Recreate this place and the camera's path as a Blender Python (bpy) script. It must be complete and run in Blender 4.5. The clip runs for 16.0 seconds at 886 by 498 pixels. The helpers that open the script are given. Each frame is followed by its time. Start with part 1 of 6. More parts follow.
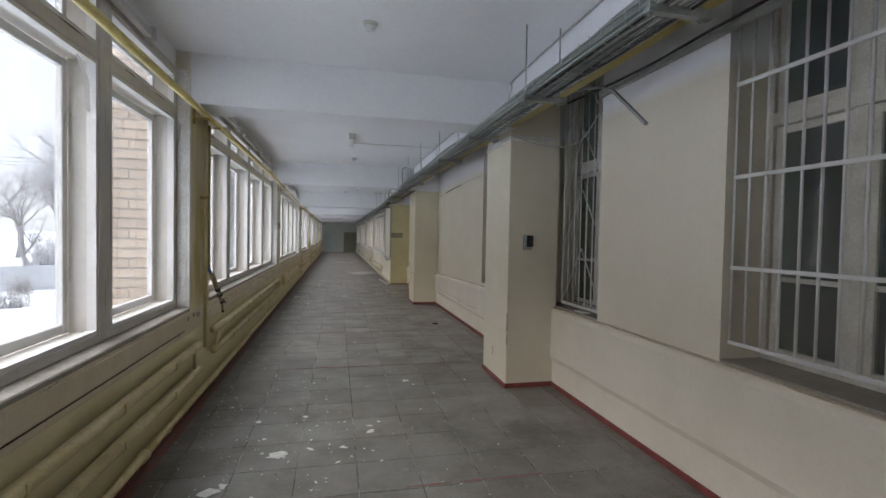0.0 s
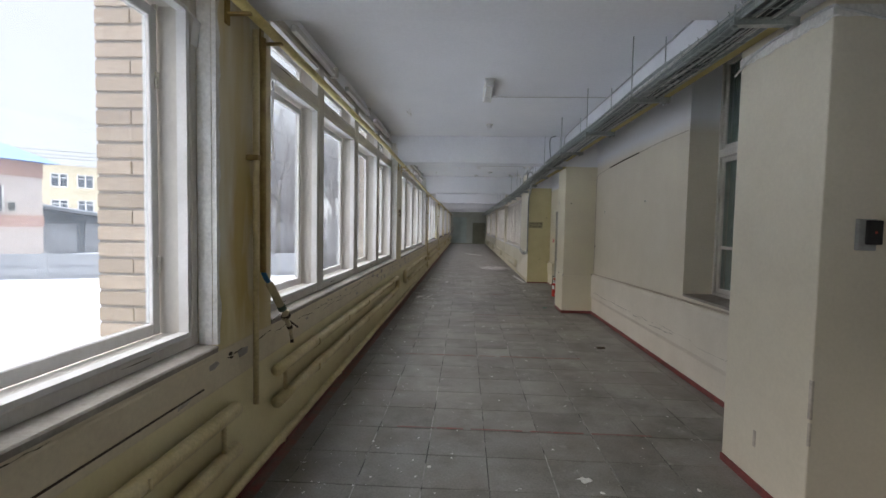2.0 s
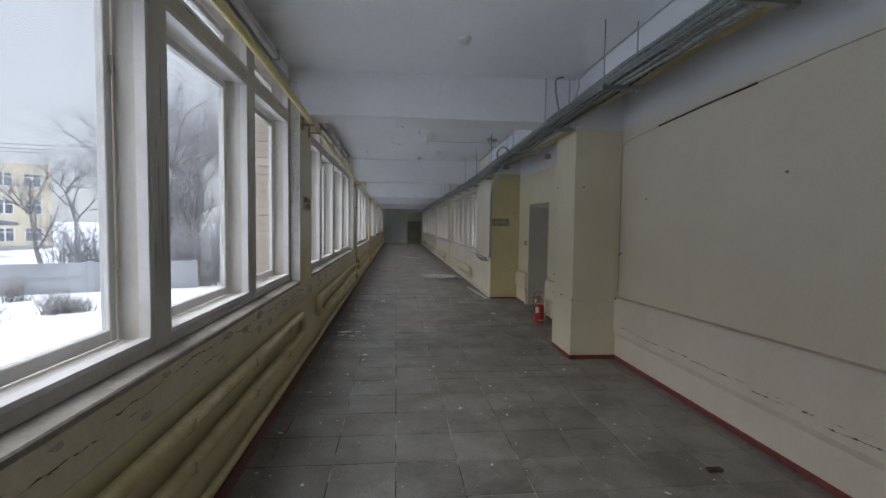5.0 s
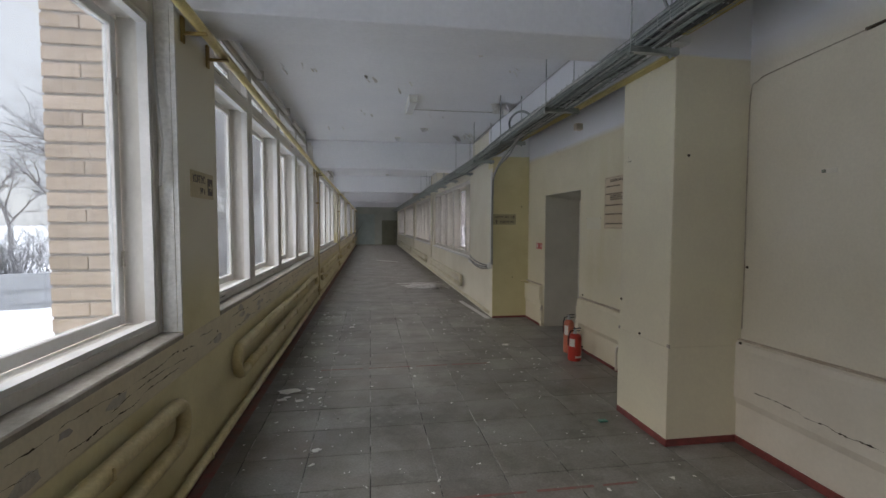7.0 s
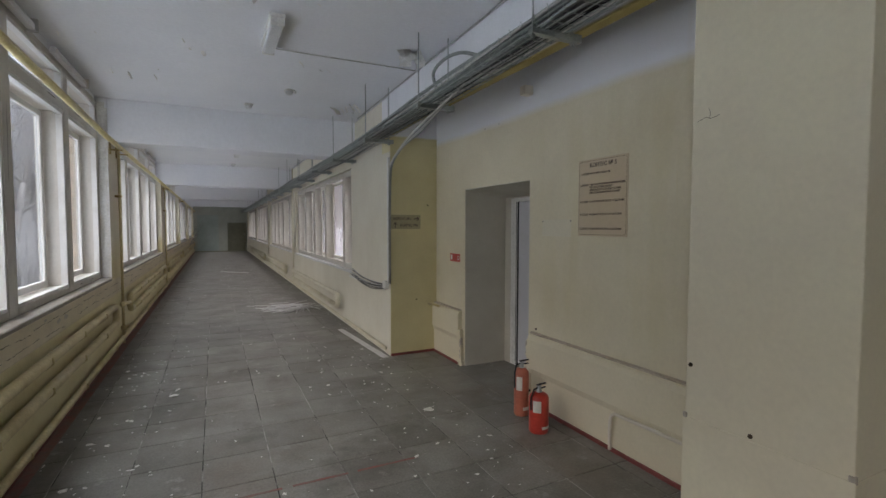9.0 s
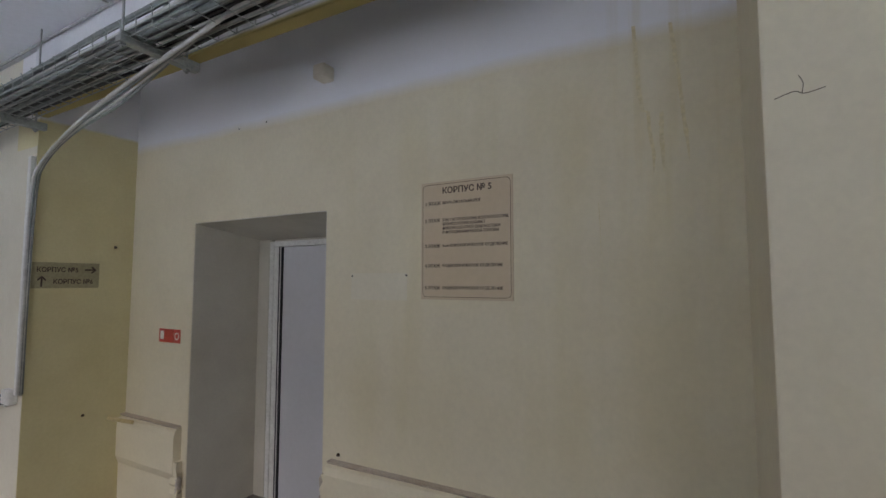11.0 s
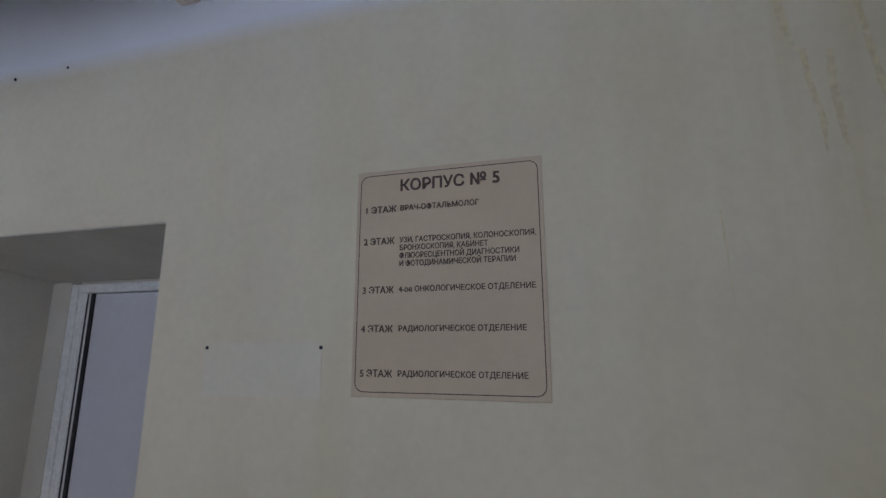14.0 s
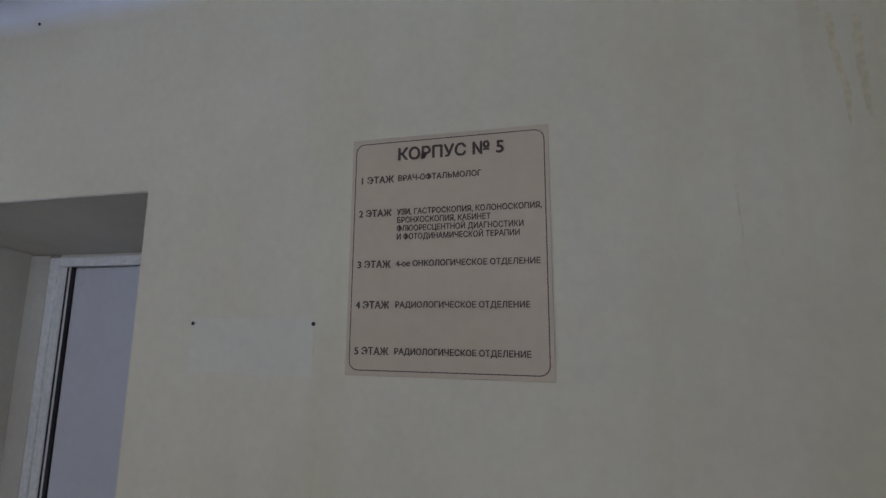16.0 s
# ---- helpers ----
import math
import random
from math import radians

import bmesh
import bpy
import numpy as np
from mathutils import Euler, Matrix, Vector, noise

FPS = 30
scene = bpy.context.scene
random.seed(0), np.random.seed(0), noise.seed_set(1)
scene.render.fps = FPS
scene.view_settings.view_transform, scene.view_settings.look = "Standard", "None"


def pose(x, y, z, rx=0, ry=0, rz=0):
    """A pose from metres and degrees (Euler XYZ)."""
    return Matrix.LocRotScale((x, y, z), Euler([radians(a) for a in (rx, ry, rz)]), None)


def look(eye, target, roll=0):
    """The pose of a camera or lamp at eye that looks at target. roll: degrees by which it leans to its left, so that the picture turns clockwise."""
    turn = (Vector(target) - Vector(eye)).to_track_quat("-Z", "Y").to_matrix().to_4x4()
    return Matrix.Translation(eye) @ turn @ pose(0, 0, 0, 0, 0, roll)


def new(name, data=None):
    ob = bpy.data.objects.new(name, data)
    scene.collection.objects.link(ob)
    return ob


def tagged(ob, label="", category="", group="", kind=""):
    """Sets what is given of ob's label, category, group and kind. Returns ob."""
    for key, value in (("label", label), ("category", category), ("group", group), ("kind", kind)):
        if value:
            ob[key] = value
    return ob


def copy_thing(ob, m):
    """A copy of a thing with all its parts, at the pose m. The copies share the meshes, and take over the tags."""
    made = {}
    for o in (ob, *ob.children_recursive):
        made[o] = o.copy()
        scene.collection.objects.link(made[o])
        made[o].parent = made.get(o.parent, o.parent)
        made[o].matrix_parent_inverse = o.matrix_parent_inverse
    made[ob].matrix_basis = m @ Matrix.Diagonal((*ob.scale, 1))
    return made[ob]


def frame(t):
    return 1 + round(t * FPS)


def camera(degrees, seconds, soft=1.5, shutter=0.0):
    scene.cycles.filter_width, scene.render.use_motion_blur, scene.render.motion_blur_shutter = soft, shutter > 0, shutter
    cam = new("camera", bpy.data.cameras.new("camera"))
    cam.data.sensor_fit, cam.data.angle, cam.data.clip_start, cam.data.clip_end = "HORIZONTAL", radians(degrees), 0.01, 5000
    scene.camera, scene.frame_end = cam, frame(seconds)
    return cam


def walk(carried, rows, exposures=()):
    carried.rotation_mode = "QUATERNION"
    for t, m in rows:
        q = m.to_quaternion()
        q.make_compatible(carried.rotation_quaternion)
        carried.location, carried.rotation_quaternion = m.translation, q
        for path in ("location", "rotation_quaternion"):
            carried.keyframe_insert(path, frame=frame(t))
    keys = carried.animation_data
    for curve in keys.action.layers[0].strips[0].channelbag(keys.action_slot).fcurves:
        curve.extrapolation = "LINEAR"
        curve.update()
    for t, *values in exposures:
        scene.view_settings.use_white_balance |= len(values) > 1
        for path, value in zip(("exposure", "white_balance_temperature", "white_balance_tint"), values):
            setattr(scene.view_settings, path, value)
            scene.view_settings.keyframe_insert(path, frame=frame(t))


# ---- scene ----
SKY, SUN = 0.95, 0.6
EXPOSURE = [(0.0, 1.7, 6900, 18.9), (1.0, 1.76, 6900, 18.9), (2.0, 1.54, 6900, 18.9), (3.0, 1.32, 6800, 18.4), (3.5, 1.26, 6600, 19.4), (4.2, 1.1, 6550, 18.9), (5.5, 1.1, 6800, 17.4), (6.5, 1.2, 6950, 18.4), (9.0, 1.47, 7000, 18.4), (10.2, 1.64, 6950, 20.4), (12.3, 1.7, 6350, 24.4), (13.3, 1.65, 6050, 25.4), (16.0, 1.64, 5930, 24.9)]
cam = camera(87.0, 16.0)
PATH = [
    (0, (0.01, 0.052, 1.597), (0.454, 2.001, 1.542), 1.1),
    (0.5, (0.067, 0.612, 1.578), (0.282, 2.598, 1.496), 1.0),
    (1, (0.037, 1.164, 1.552), (0.146, 3.159, 1.453), 1.0),
    (1.5, (0.015, 1.701, 1.546), (0.015, 3.698, 1.44), 1.1),
    (2, (-0.009, 2.254, 1.558), (-0.103, 4.25, 1.454), 1.1),
    (2.5, (-0.082, 2.801, 1.557), (-0.131, 4.798, 1.453), 1.1),
    (3, (-0.12, 3.344, 1.543), (-0.11, 5.341, 1.443), 1.1),
    (3.5, (-0.179, 3.89, 1.534), (-0.125, 5.887, 1.432), 1.1),
    (4, (-0.232, 4.413, 1.557), (-0.133, 6.408, 1.454), 1.1),
    (4.2, (-0.244, 4.638, 1.537), (-0.125, 6.631, 1.432), 1.1),
    (6.3, (-0.241, 7.13, 1.539), (0.03, 9.109, 1.44), 0.1),
    (6.5, (-0.239, 7.341, 1.514), (0.032, 9.32, 1.419), 0.1),
    (7, (-0.228, 7.898, 1.522), (0.08, 9.872, 1.415), 0.1),
    (7.5, (-0.268, 8.448, 1.518), (0.095, 10.411, 1.396), 0.1),
    (8, (-0.229, 8.978, 1.494), (0.246, 10.916, 1.36), -0.0),
    (8.5, (-0.209, 9.474, 1.508), (0.419, 11.369, 1.379), 0.0),
    (9, (-0.142, 9.993, 1.54), (0.737, 11.787, 1.445), 0.1),
    (9.5, (-0.03, 10.43, 1.526), (1.12, 12.066, 1.504), 0.1),
    (10, (0.119, 10.846, 1.517), (1.522, 12.271, 1.566), 0.0),
    (10.2, (0.152, 11.006, 1.525), (1.652, 12.326, 1.6), 0.1),
    (12.3, (1.035, 12.051, 1.584), (2.909, 12.703, 1.831), -0.3),
    (12.5, (1.118, 12.099, 1.59), (2.992, 12.735, 1.88), -0.3),
    (13, (1.231, 12.154, 1.594), (3.112, 12.735, 1.941), -0.3),
    (13.5, (1.253, 12.177, 1.601), (3.141, 12.721, 1.975), -0.2),
    (14, (1.263, 12.185, 1.6), (3.155, 12.705, 1.991), -0.1),
    (14.5, (1.27, 12.192, 1.602), (3.164, 12.7, 1.998), -0.0),
    (15, (1.28, 12.199, 1.603), (3.181, 12.697, 1.974), 0.0),
    (15.5, (1.294, 12.206, 1.596), (3.203, 12.694, 1.943), 0.3),
    (16, (1.311, 12.222, 1.593), (3.227, 12.702, 1.903), 0.4),
]
walk(cam, [(t, look(eye, target, roll)) for t, eye, target, roll in PATH], EXPOSURE)

# ---- world, sun, light ----
world = bpy.data.worlds.new("overcast_sky")
scene.world = world
world.use_nodes = True
wt = world.node_tree
wt.nodes.clear()
w_out = wt.nodes.new("ShaderNodeOutputWorld")
w_sky = wt.nodes.new("ShaderNodeTexSky")
w_sky.sky_type, w_sky.sun_disc = "NISHITA", False
w_sky.sun_elevation, w_sky.sun_rotation = radians(28), radians(250)
w_bg = wt.nodes.new("ShaderNodeBackground")
w_bg.inputs["Strength"].default_value = 0.10
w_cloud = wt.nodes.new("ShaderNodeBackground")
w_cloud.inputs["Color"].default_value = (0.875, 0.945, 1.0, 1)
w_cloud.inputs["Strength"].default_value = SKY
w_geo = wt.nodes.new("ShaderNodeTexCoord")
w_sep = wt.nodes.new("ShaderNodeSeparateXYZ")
# sky above the view is raised up to 5.6 times to light the interior
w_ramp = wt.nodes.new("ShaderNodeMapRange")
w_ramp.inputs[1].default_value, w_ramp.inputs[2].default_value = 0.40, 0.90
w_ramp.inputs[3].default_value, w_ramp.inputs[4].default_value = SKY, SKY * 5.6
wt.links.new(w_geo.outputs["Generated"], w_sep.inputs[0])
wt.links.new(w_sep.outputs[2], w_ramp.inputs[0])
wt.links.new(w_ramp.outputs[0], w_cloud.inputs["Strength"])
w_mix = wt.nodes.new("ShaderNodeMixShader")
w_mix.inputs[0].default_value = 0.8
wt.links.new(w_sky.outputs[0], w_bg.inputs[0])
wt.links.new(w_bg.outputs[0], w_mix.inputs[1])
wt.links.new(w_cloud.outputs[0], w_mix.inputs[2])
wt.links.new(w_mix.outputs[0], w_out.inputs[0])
sun = new("sun", bpy.data.lights.new("sun", "SUN"))
sun.data.energy, sun.data.angle, sun.data.color = SUN, radians(40), (1.0, 0.97, 0.92)
sun.matrix_world = look((-20, 5, 16), (0, 12, 0))

# ---- materials ----
def mat(name, c1, c2=None, rough=0.7, metal=0.0, scale=6.0, fine=60.0, bump=0.15, dist=0.004, spec=0.35,
        stretch=(1, 1, 1), contrast=(0.35, 0.7), vary=0.0, grain=0.1, world_space=True):
    """Two-scale mottled surface: large stains between c1 and c2, fine grain in colour and relief."""
    c2 = c2 or tuple(v * 0.82 for v in c1)
    m = bpy.data.materials.new(name)
    m.use_nodes = True
    nt = m.node_tree
    N, L = nt.nodes, nt.links
    b = N["Principled BSDF"]
    b.inputs["Roughness"].default_value, b.inputs["Metallic"].default_value = rough, metal
    b.inputs["Specular IOR Level"].default_value = spec
    if world_space:
        g = N.new("ShaderNodeNewGeometry").outputs["Position"]
    else:
        g = N.new("ShaderNodeTexCoord").outputs["Object"]
    mp = N.new("ShaderNodeMapping")
    mp.inputs["Scale"].default_value = stretch
    L.new(g, mp.inputs[0])
    n1 = N.new("ShaderNodeTexNoise")
    n1.inputs["Scale"].default_value, n1.inputs["Detail"].default_value = scale, 6
    n1.inputs["Roughness"].default_value = 0.62
    n2 = N.new("ShaderNodeTexNoise")
    n2.inputs["Scale"].default_value, n2.inputs["Detail"].default_value = fine, 4
    L.new(mp.outputs[0], n1.inputs["Vector"]), L.new(mp.outputs[0], n2.inputs["Vector"])
    rp = N.new("ShaderNodeMapRange")
    rp.inputs[1].default_value, rp.inputs[2].default_value = contrast
    L.new(n1.outputs[0], rp.inputs[0])
    mx = N.new("ShaderNodeMix")
    mx.data_type = "RGBA"
    mx.inputs[6].default_value, mx.inputs[7].default_value = (*c1, 1), (*c2, 1)
    L.new(rp.outputs[0], mx.inputs[0])
    hs = N.new("ShaderNodeHueSaturation")
    v = N.new("ShaderNodeMapRange")
    v.inputs[1].default_value, v.inputs[2].default_value, v.inputs[3].default_value, v.inputs[4].default_value = 0.3, 0.7, 1 - grain, 1 + grain
    L.new(n2.outputs[0], v.inputs[0])
    last = v.outputs[0]
    if vary:
        oi = N.new("ShaderNodeObjectInfo")
        vr = N.new("ShaderNodeMapRange")
        vr.inputs[3].default_value, vr.inputs[4].default_value = 1 - vary, 1 + vary
        L.new(oi.outputs["Random"], vr.inputs[0])
        mu = N.new("ShaderNodeMath")
        mu.operation = "MULTIPLY"
        L.new(last, mu.inputs[0]), L.new(vr.outputs[0], mu.inputs[1])
        last = mu.outputs[0]
    L.new(last, hs.inputs["Value"]), L.new(mx.outputs[2], hs.inputs["Color"])
    L.new(hs.outputs[0], b.inputs["Base Color"])
    if bump:
        bp = N.new("ShaderNodeBump")
        bp.inputs["Strength"].default_value, bp.inputs["Distance"].default_value = bump, dist
        ad = N.new("ShaderNodeMath")
        ad.operation = "ADD"
        L.new(n1.outputs[0], ad.inputs[0]), L.new(n2.outputs[0], ad.inputs[1])
        L.new(ad.outputs[0], bp.inputs["Height"]), L.new(bp.outputs[0], b.inputs["Normal"])
    return m


def layer(m, c, low, high, axis=2, ragged=0.03, scale=5.0, amount=1.0, soft=0.01):
    """Lays a coat of paint c over m where the height (or another axis) lies between low and high, with a ragged edge."""
    nt = m.node_tree
    N, L = nt.nodes, nt.links
    b = N["Principled BSDF"]
    old = b.inputs["Base Color"].links[0].from_socket
    sp = N.new("ShaderNodeSeparateXYZ")
    ge = N.new("ShaderNodeNewGeometry")
    L.new(ge.outputs["Position"], sp.inputs[0])
    nz = N.new("ShaderNodeTexNoise")
    nz.inputs["Scale"].default_value, nz.inputs["Detail"].default_value = scale, 5
    L.new(ge.outputs["Position"], nz.inputs["Vector"])
    ma = N.new("ShaderNodeMath")
    ma.operation = "MULTIPLY_ADD"
    ma.inputs[1].default_value = ragged * 2
    L.new(nz.outputs[0], ma.inputs[0]), L.new(sp.outputs[axis], ma.inputs[2])
    masks = []
    for edge, sign in ((low + ragged, 1), (high + ragged, -1)):
        r = N.new("ShaderNodeMapRange")
        r.inputs[1].default_value, r.inputs[2].default_value = edge - soft, edge + soft
        if sign < 0:
            r.inputs[3].default_value, r.inputs[4].default_value = 1, 0
        L.new(ma.outputs[0], r.inputs[0])
        masks.append(r.outputs[0])
    mu = N.new("ShaderNodeMath")
    mu.operation = "MULTIPLY"
    L.new(masks[0], mu.inputs[0]), L.new(masks[1], mu.inputs[1])
    am = N.new("ShaderNodeMath")
    am.operation = "MULTIPLY"
    am.inputs[1].default_value = amount
    L.new(mu.outputs[0], am.inputs[0])
    mx = N.new("ShaderNodeMix")
    mx.data_type = "RGBA"
    mx.inputs[7].default_value = (*c, 1)
    L.new(am.outputs[0], mx.inputs[0]), L.new(old, mx.inputs[6]), L.new(mx.outputs[2], b.inputs["Base Color"])
    return m


def stain(m, c, y0, y1, z0, z1, amount=0.6, scale=9.0, lo=0.5, hi=0.62, stretch=0.12):
    """A run of dirty water down the wall: vertical streaks of colour c inside a soft region."""
    nt = m.node_tree
    N, L = nt.nodes, nt.links
    b = N["Principled BSDF"]
    old = b.inputs["Base Color"].links[0].from_socket
    ge = N.new("ShaderNodeNewGeometry")
    mp = N.new("ShaderNodeMapping")
    mp.inputs["Scale"].default_value = (1, 1, stretch)
    L.new(ge.outputs["Position"], mp.inputs[0])
    nz = N.new("ShaderNodeTexNoise")
    nz.inputs["Scale"].default_value, nz.inputs["Detail"].default_value, nz.inputs["Distortion"].default_value = scale, 4, 0.4
    L.new(mp.outputs[0], nz.inputs["Vector"])
    r = N.new("ShaderNodeMapRange")
    r.inputs[1].default_value, r.inputs[2].default_value = lo, hi
    L.new(nz.outputs[0], r.inputs[0])
    sp = N.new("ShaderNodeSeparateXYZ")
    L.new(ge.outputs["Position"], sp.inputs[0])
    last = r.outputs[0]
    for axis, e0, e1, w in ((1, y0, y1, 0.12), (2, z0, z1, 0.3)):
        for e, s in ((e0, 1), (e1, -1)):
            q = N.new("ShaderNodeMapRange")
            q.inputs[1].default_value, q.inputs[2].default_value = (e, e + w) if s > 0 else (e - w, e)
            if s < 0:
                q.inputs[3].default_value, q.inputs[4].default_value = 1, 0
            L.new(sp.outputs[axis], q.inputs[0])
            mu = N.new("ShaderNodeMath")
            mu.operation = "MULTIPLY"
            L.new(last, mu.inputs[0]), L.new(q.outputs[0], mu.inputs[1])
            last = mu.outputs[0]
    am = N.new("ShaderNodeMath")
    am.operation = "MULTIPLY"
    am.inputs[1].default_value = amount
    L.new(last, am.inputs[0])
    mx = N.new("ShaderNodeMix")
    mx.data_type = "RGBA"
    mx.inputs[7].default_value = (*c, 1)
    L.new(am.outputs[0], mx.inputs[0]), L.new(old, mx.inputs[6]), L.new(mx.outputs[2], b.inputs["Base Color"])
    return m


WHITEWASH = (0.83, 0.84, 0.865)
M_CONDUIT = mat("painted_grey_conduit", (0.50, 0.51, 0.51), (0.40, 0.41, 0.41), 0.5, scale=9)
M_CREAM = layer(mat("cream_wall_paint", (0.755, 0.695, 0.525), (0.685, 0.62, 0.455), 0.62, grain=0.025, scale=1.3, fine=45, bump=0.06),
                WHITEWASH, 2.525, 9.0, ragged=0.03, scale=2.5, soft=0.035)
M_CREAM = stain(M_CREAM, (0.60, 0.49, 0.20), 11.36, 11.90, 1.55, 3.0, 0.25, 16, 0.50, 0.72, 0.05)
M_CREAM = stain(M_CREAM, (0.60, 0.52, 0.26), 11.3, 13.2, 0.6, 2.6, 0.35, 4, 0.45, 0.75)
M_BEIGE = layer(mat("pale_beige_wall_paint", (0.74, 0.685, 0.575), (0.68, 0.62, 0.51), 0.62, grain=0.03, scale=1.1, fine=60, bump=0.08), WHITEWASH, 2.70, 9.0, ragged=0.03, scale=2.0, soft=0.06)
M_BEIGEW = layer(mat("beige_wall_paint_with_band", (0.74, 0.685, 0.565), (0.67, 0.61, 0.49), 0.62, grain=0.03, scale=1.1, fine=60, bump=0.08), WHITEWASH, 2.66, 9.0, ragged=0.03, scale=2.0, soft=0.09)
# brown of the plinth ledge: its soft shading painted in along with dust
M_LEDGESHADE = mat("brown_ledge_shade_dust", (0.48, 0.40, 0.31), (0.60, 0.53, 0.44), 0.9, scale=5, fine=70, bump=0.2)
M_OLDWIRE = mat("old_brown_wire", (0.40, 0.33, 0.24), (0.58, 0.52, 0.42), 0.7, scale=9)
M_JAMB = mat("flaking_white_plaster", (0.81, 0.80, 0.77), (0.68, 0.66, 0.61), 0.7, scale=8, fine=50, bump=0.4, dist=0.005)
M_DRIP = mat("ochre_water_drip", (0.67, 0.585, 0.35), (0.72, 0.65, 0.455), 0.6, scale=25, bump=0.02)
M_PLINTH = mat("whitened_plinth_paint", (0.75, 0.70, 0.60), (0.67, 0.62, 0.52), 0.6, grain=0.025, scale=2.0, fine=40, bump=0.15)
M_YELLOW = layer(mat("yellow_wall_paint", (0.72, 0.655, 0.39), (0.63, 0.56, 0.31), 0.55, grain=0.025, scale=1.6, fine=50, bump=0.12),
                 WHITEWASH, 2.60, 9.0, ragged=0.03, scale=3)
M_LEFT = mat("ochre_wall_paint", (0.76, 0.68, 0.42), (0.66, 0.57, 0.32), 0.5, grain=0.025, scale=1.8, fine=40, bump=0.2)
M_LEFT = layer(M_LEFT, (0.72, 0.67, 0.53), 1.25, 9.0, ragged=0.25, scale=1.5, soft=0.15)
M_LEFT = layer(M_LEFT, WHITEWASH, 2.60, 9.0, ragged=0.05, scale=3, soft=0.04)
M_LEFT = stain(M_LEFT, (0.50, 0.34, 0.08), 4.60, 5.14, 0.80, 2.1, 0.95, 6, 0.36, 0.52, 0.3)
M_LEFT = stain(M_LEFT, (0.58, 0.46, 0.20), 4.45, 5.25, 0.75, 3.3, 0.8, 6, 0.28, 0.60, 0.2)
M_APRON = mat("peeling_apron_paint", (0.72, 0.635, 0.46), (0.63, 0.545, 0.40), 0.6, scale=4, fine=50, bump=0.35, dist=0.006, grain=0.04)
M_CEIL = mat("whitewashed_ceiling", (0.85, 0.865, 0.895), (0.79, 0.81, 0.85), 0.85, grain=0.025, scale=0.8, fine=35, bump=0.1)
M_GIRDER = layer(mat("girder_whitewash", (0.74, 0.76, 0.79), (0.68, 0.70, 0.73), 0.8, grain=0.025, scale=2, bump=0.12),
                 (0.50, 0.42, 0.18), 0.0, 2.728, ragged=0.008, scale=6)
M_GIRDERL = layer(mat("low_girder_whitewash", (0.74, 0.76, 0.79), (0.68, 0.70, 0.73), 0.8, grain=0.025, scale=2, bump=0.12),
                  (0.50, 0.42, 0.18), 0.0, 2.63, ragged=0.008, scale=6)
M_FRAME = mat("chipped_white_window_paint", (0.65, 0.645, 0.63), (0.53, 0.52, 0.50), 0.45, scale=5, fine=80, bump=0.12, dist=0.002, contrast=(0.45, 0.85), grain=0.04)
M_MULL = mat("dirty_mullion_paint", (0.58, 0.55, 0.50), (0.46, 0.43, 0.385), 0.45, scale=4, fine=60, bump=0.15, dist=0.002, contrast=(0.4, 0.8), stretch=(1, 1, 0.5), grain=0.04)
M_OLDWOOD = mat("weathered_white_woodwork", (0.64, 0.62, 0.56), (0.50, 0.47, 0.41), 0.5, scale=5, fine=70, bump=0.2, dist=0.002)
M_SILL = mat("dusty_window_sill", (0.37, 0.34, 0.295), (0.28, 0.25, 0.21), 0.75, scale=5, fine=60, bump=0.3)
M_RED = mat("dark_red_skirting_paint", (0.24, 0.062, 0.055), (0.15, 0.05, 0.045), 0.5, scale=12, fine=80, bump=0.3)
M_REDLINE = mat("worn_red_floor_line", (0.30, 0.105, 0.095), (0.21, 0.145, 0.13), 0.6, scale=9, fine=50, contrast=(0.35, 0.6))
M_PIPE = mat("cream_pipe_enamel", (0.70, 0.60, 0.345), (0.52, 0.41, 0.19), 0.4, scale=3.5, fine=60, bump=0.12, spec=0.5)
M_PIPEY = mat("yellow_gas_pipe_enamel", (0.72, 0.61, 0.27), (0.58, 0.47, 0.18), 0.35, scale=6, fine=60, bump=0.1, spec=0.5)
M_RUST = mat("rusty_ochre_pipe", (0.44, 0.33, 0.12), (0.26, 0.16, 0.06), 0.6, scale=12, fine=70, bump=0.3)
M_TILE = mat("grey_concrete_tile", (0.262, 0.257, 0.235), (0.150, 0.140, 0.122), 0.42, scale=2.2, fine=70, bump=0.3, dist=0.003, spec=0.4, vary=0.14, grain=0.16)
def blotch(m, c, scale, lo, hi, amount, shift=0.0):
    """Irregular worn-in marks of colour c over m."""
    nt = m.node_tree
    N, L = nt.nodes, nt.links
    b = N["Principled BSDF"]
    old = b.inputs["Base Color"].links[0].from_socket
    ge = N.new("ShaderNodeNewGeometry")
    mp = N.new("ShaderNodeMapping")
    mp.inputs["Location"].default_value = (shift, shift * 1.7, shift * 0.3)
    L.new(ge.outputs["Position"], mp.inputs[0])
    nz = N.new("ShaderNodeTexNoise")
    nz.inputs["Scale"].default_value, nz.inputs["Detail"].default_value, nz.inputs["Roughness"].default_value = scale, 8, 0.68
    L.new(mp.outputs[0], nz.inputs["Vector"])
    r = N.new("ShaderNodeMapRange")
    r.inputs[1].default_value, r.inputs[2].default_value, r.inputs[4].default_value = lo, hi, amount
    L.new(nz.outputs[0], r.inputs[0])
    mx = N.new("ShaderNodeMix")
    mx.data_type = "RGBA"
    mx.inputs[7].default_value = (*c, 1)
    L.new(r.outputs[0], mx.inputs[0]), L.new(old, mx.inputs[6]), L.new(mx.outputs[2], b.inputs["Base Color"])
    return m


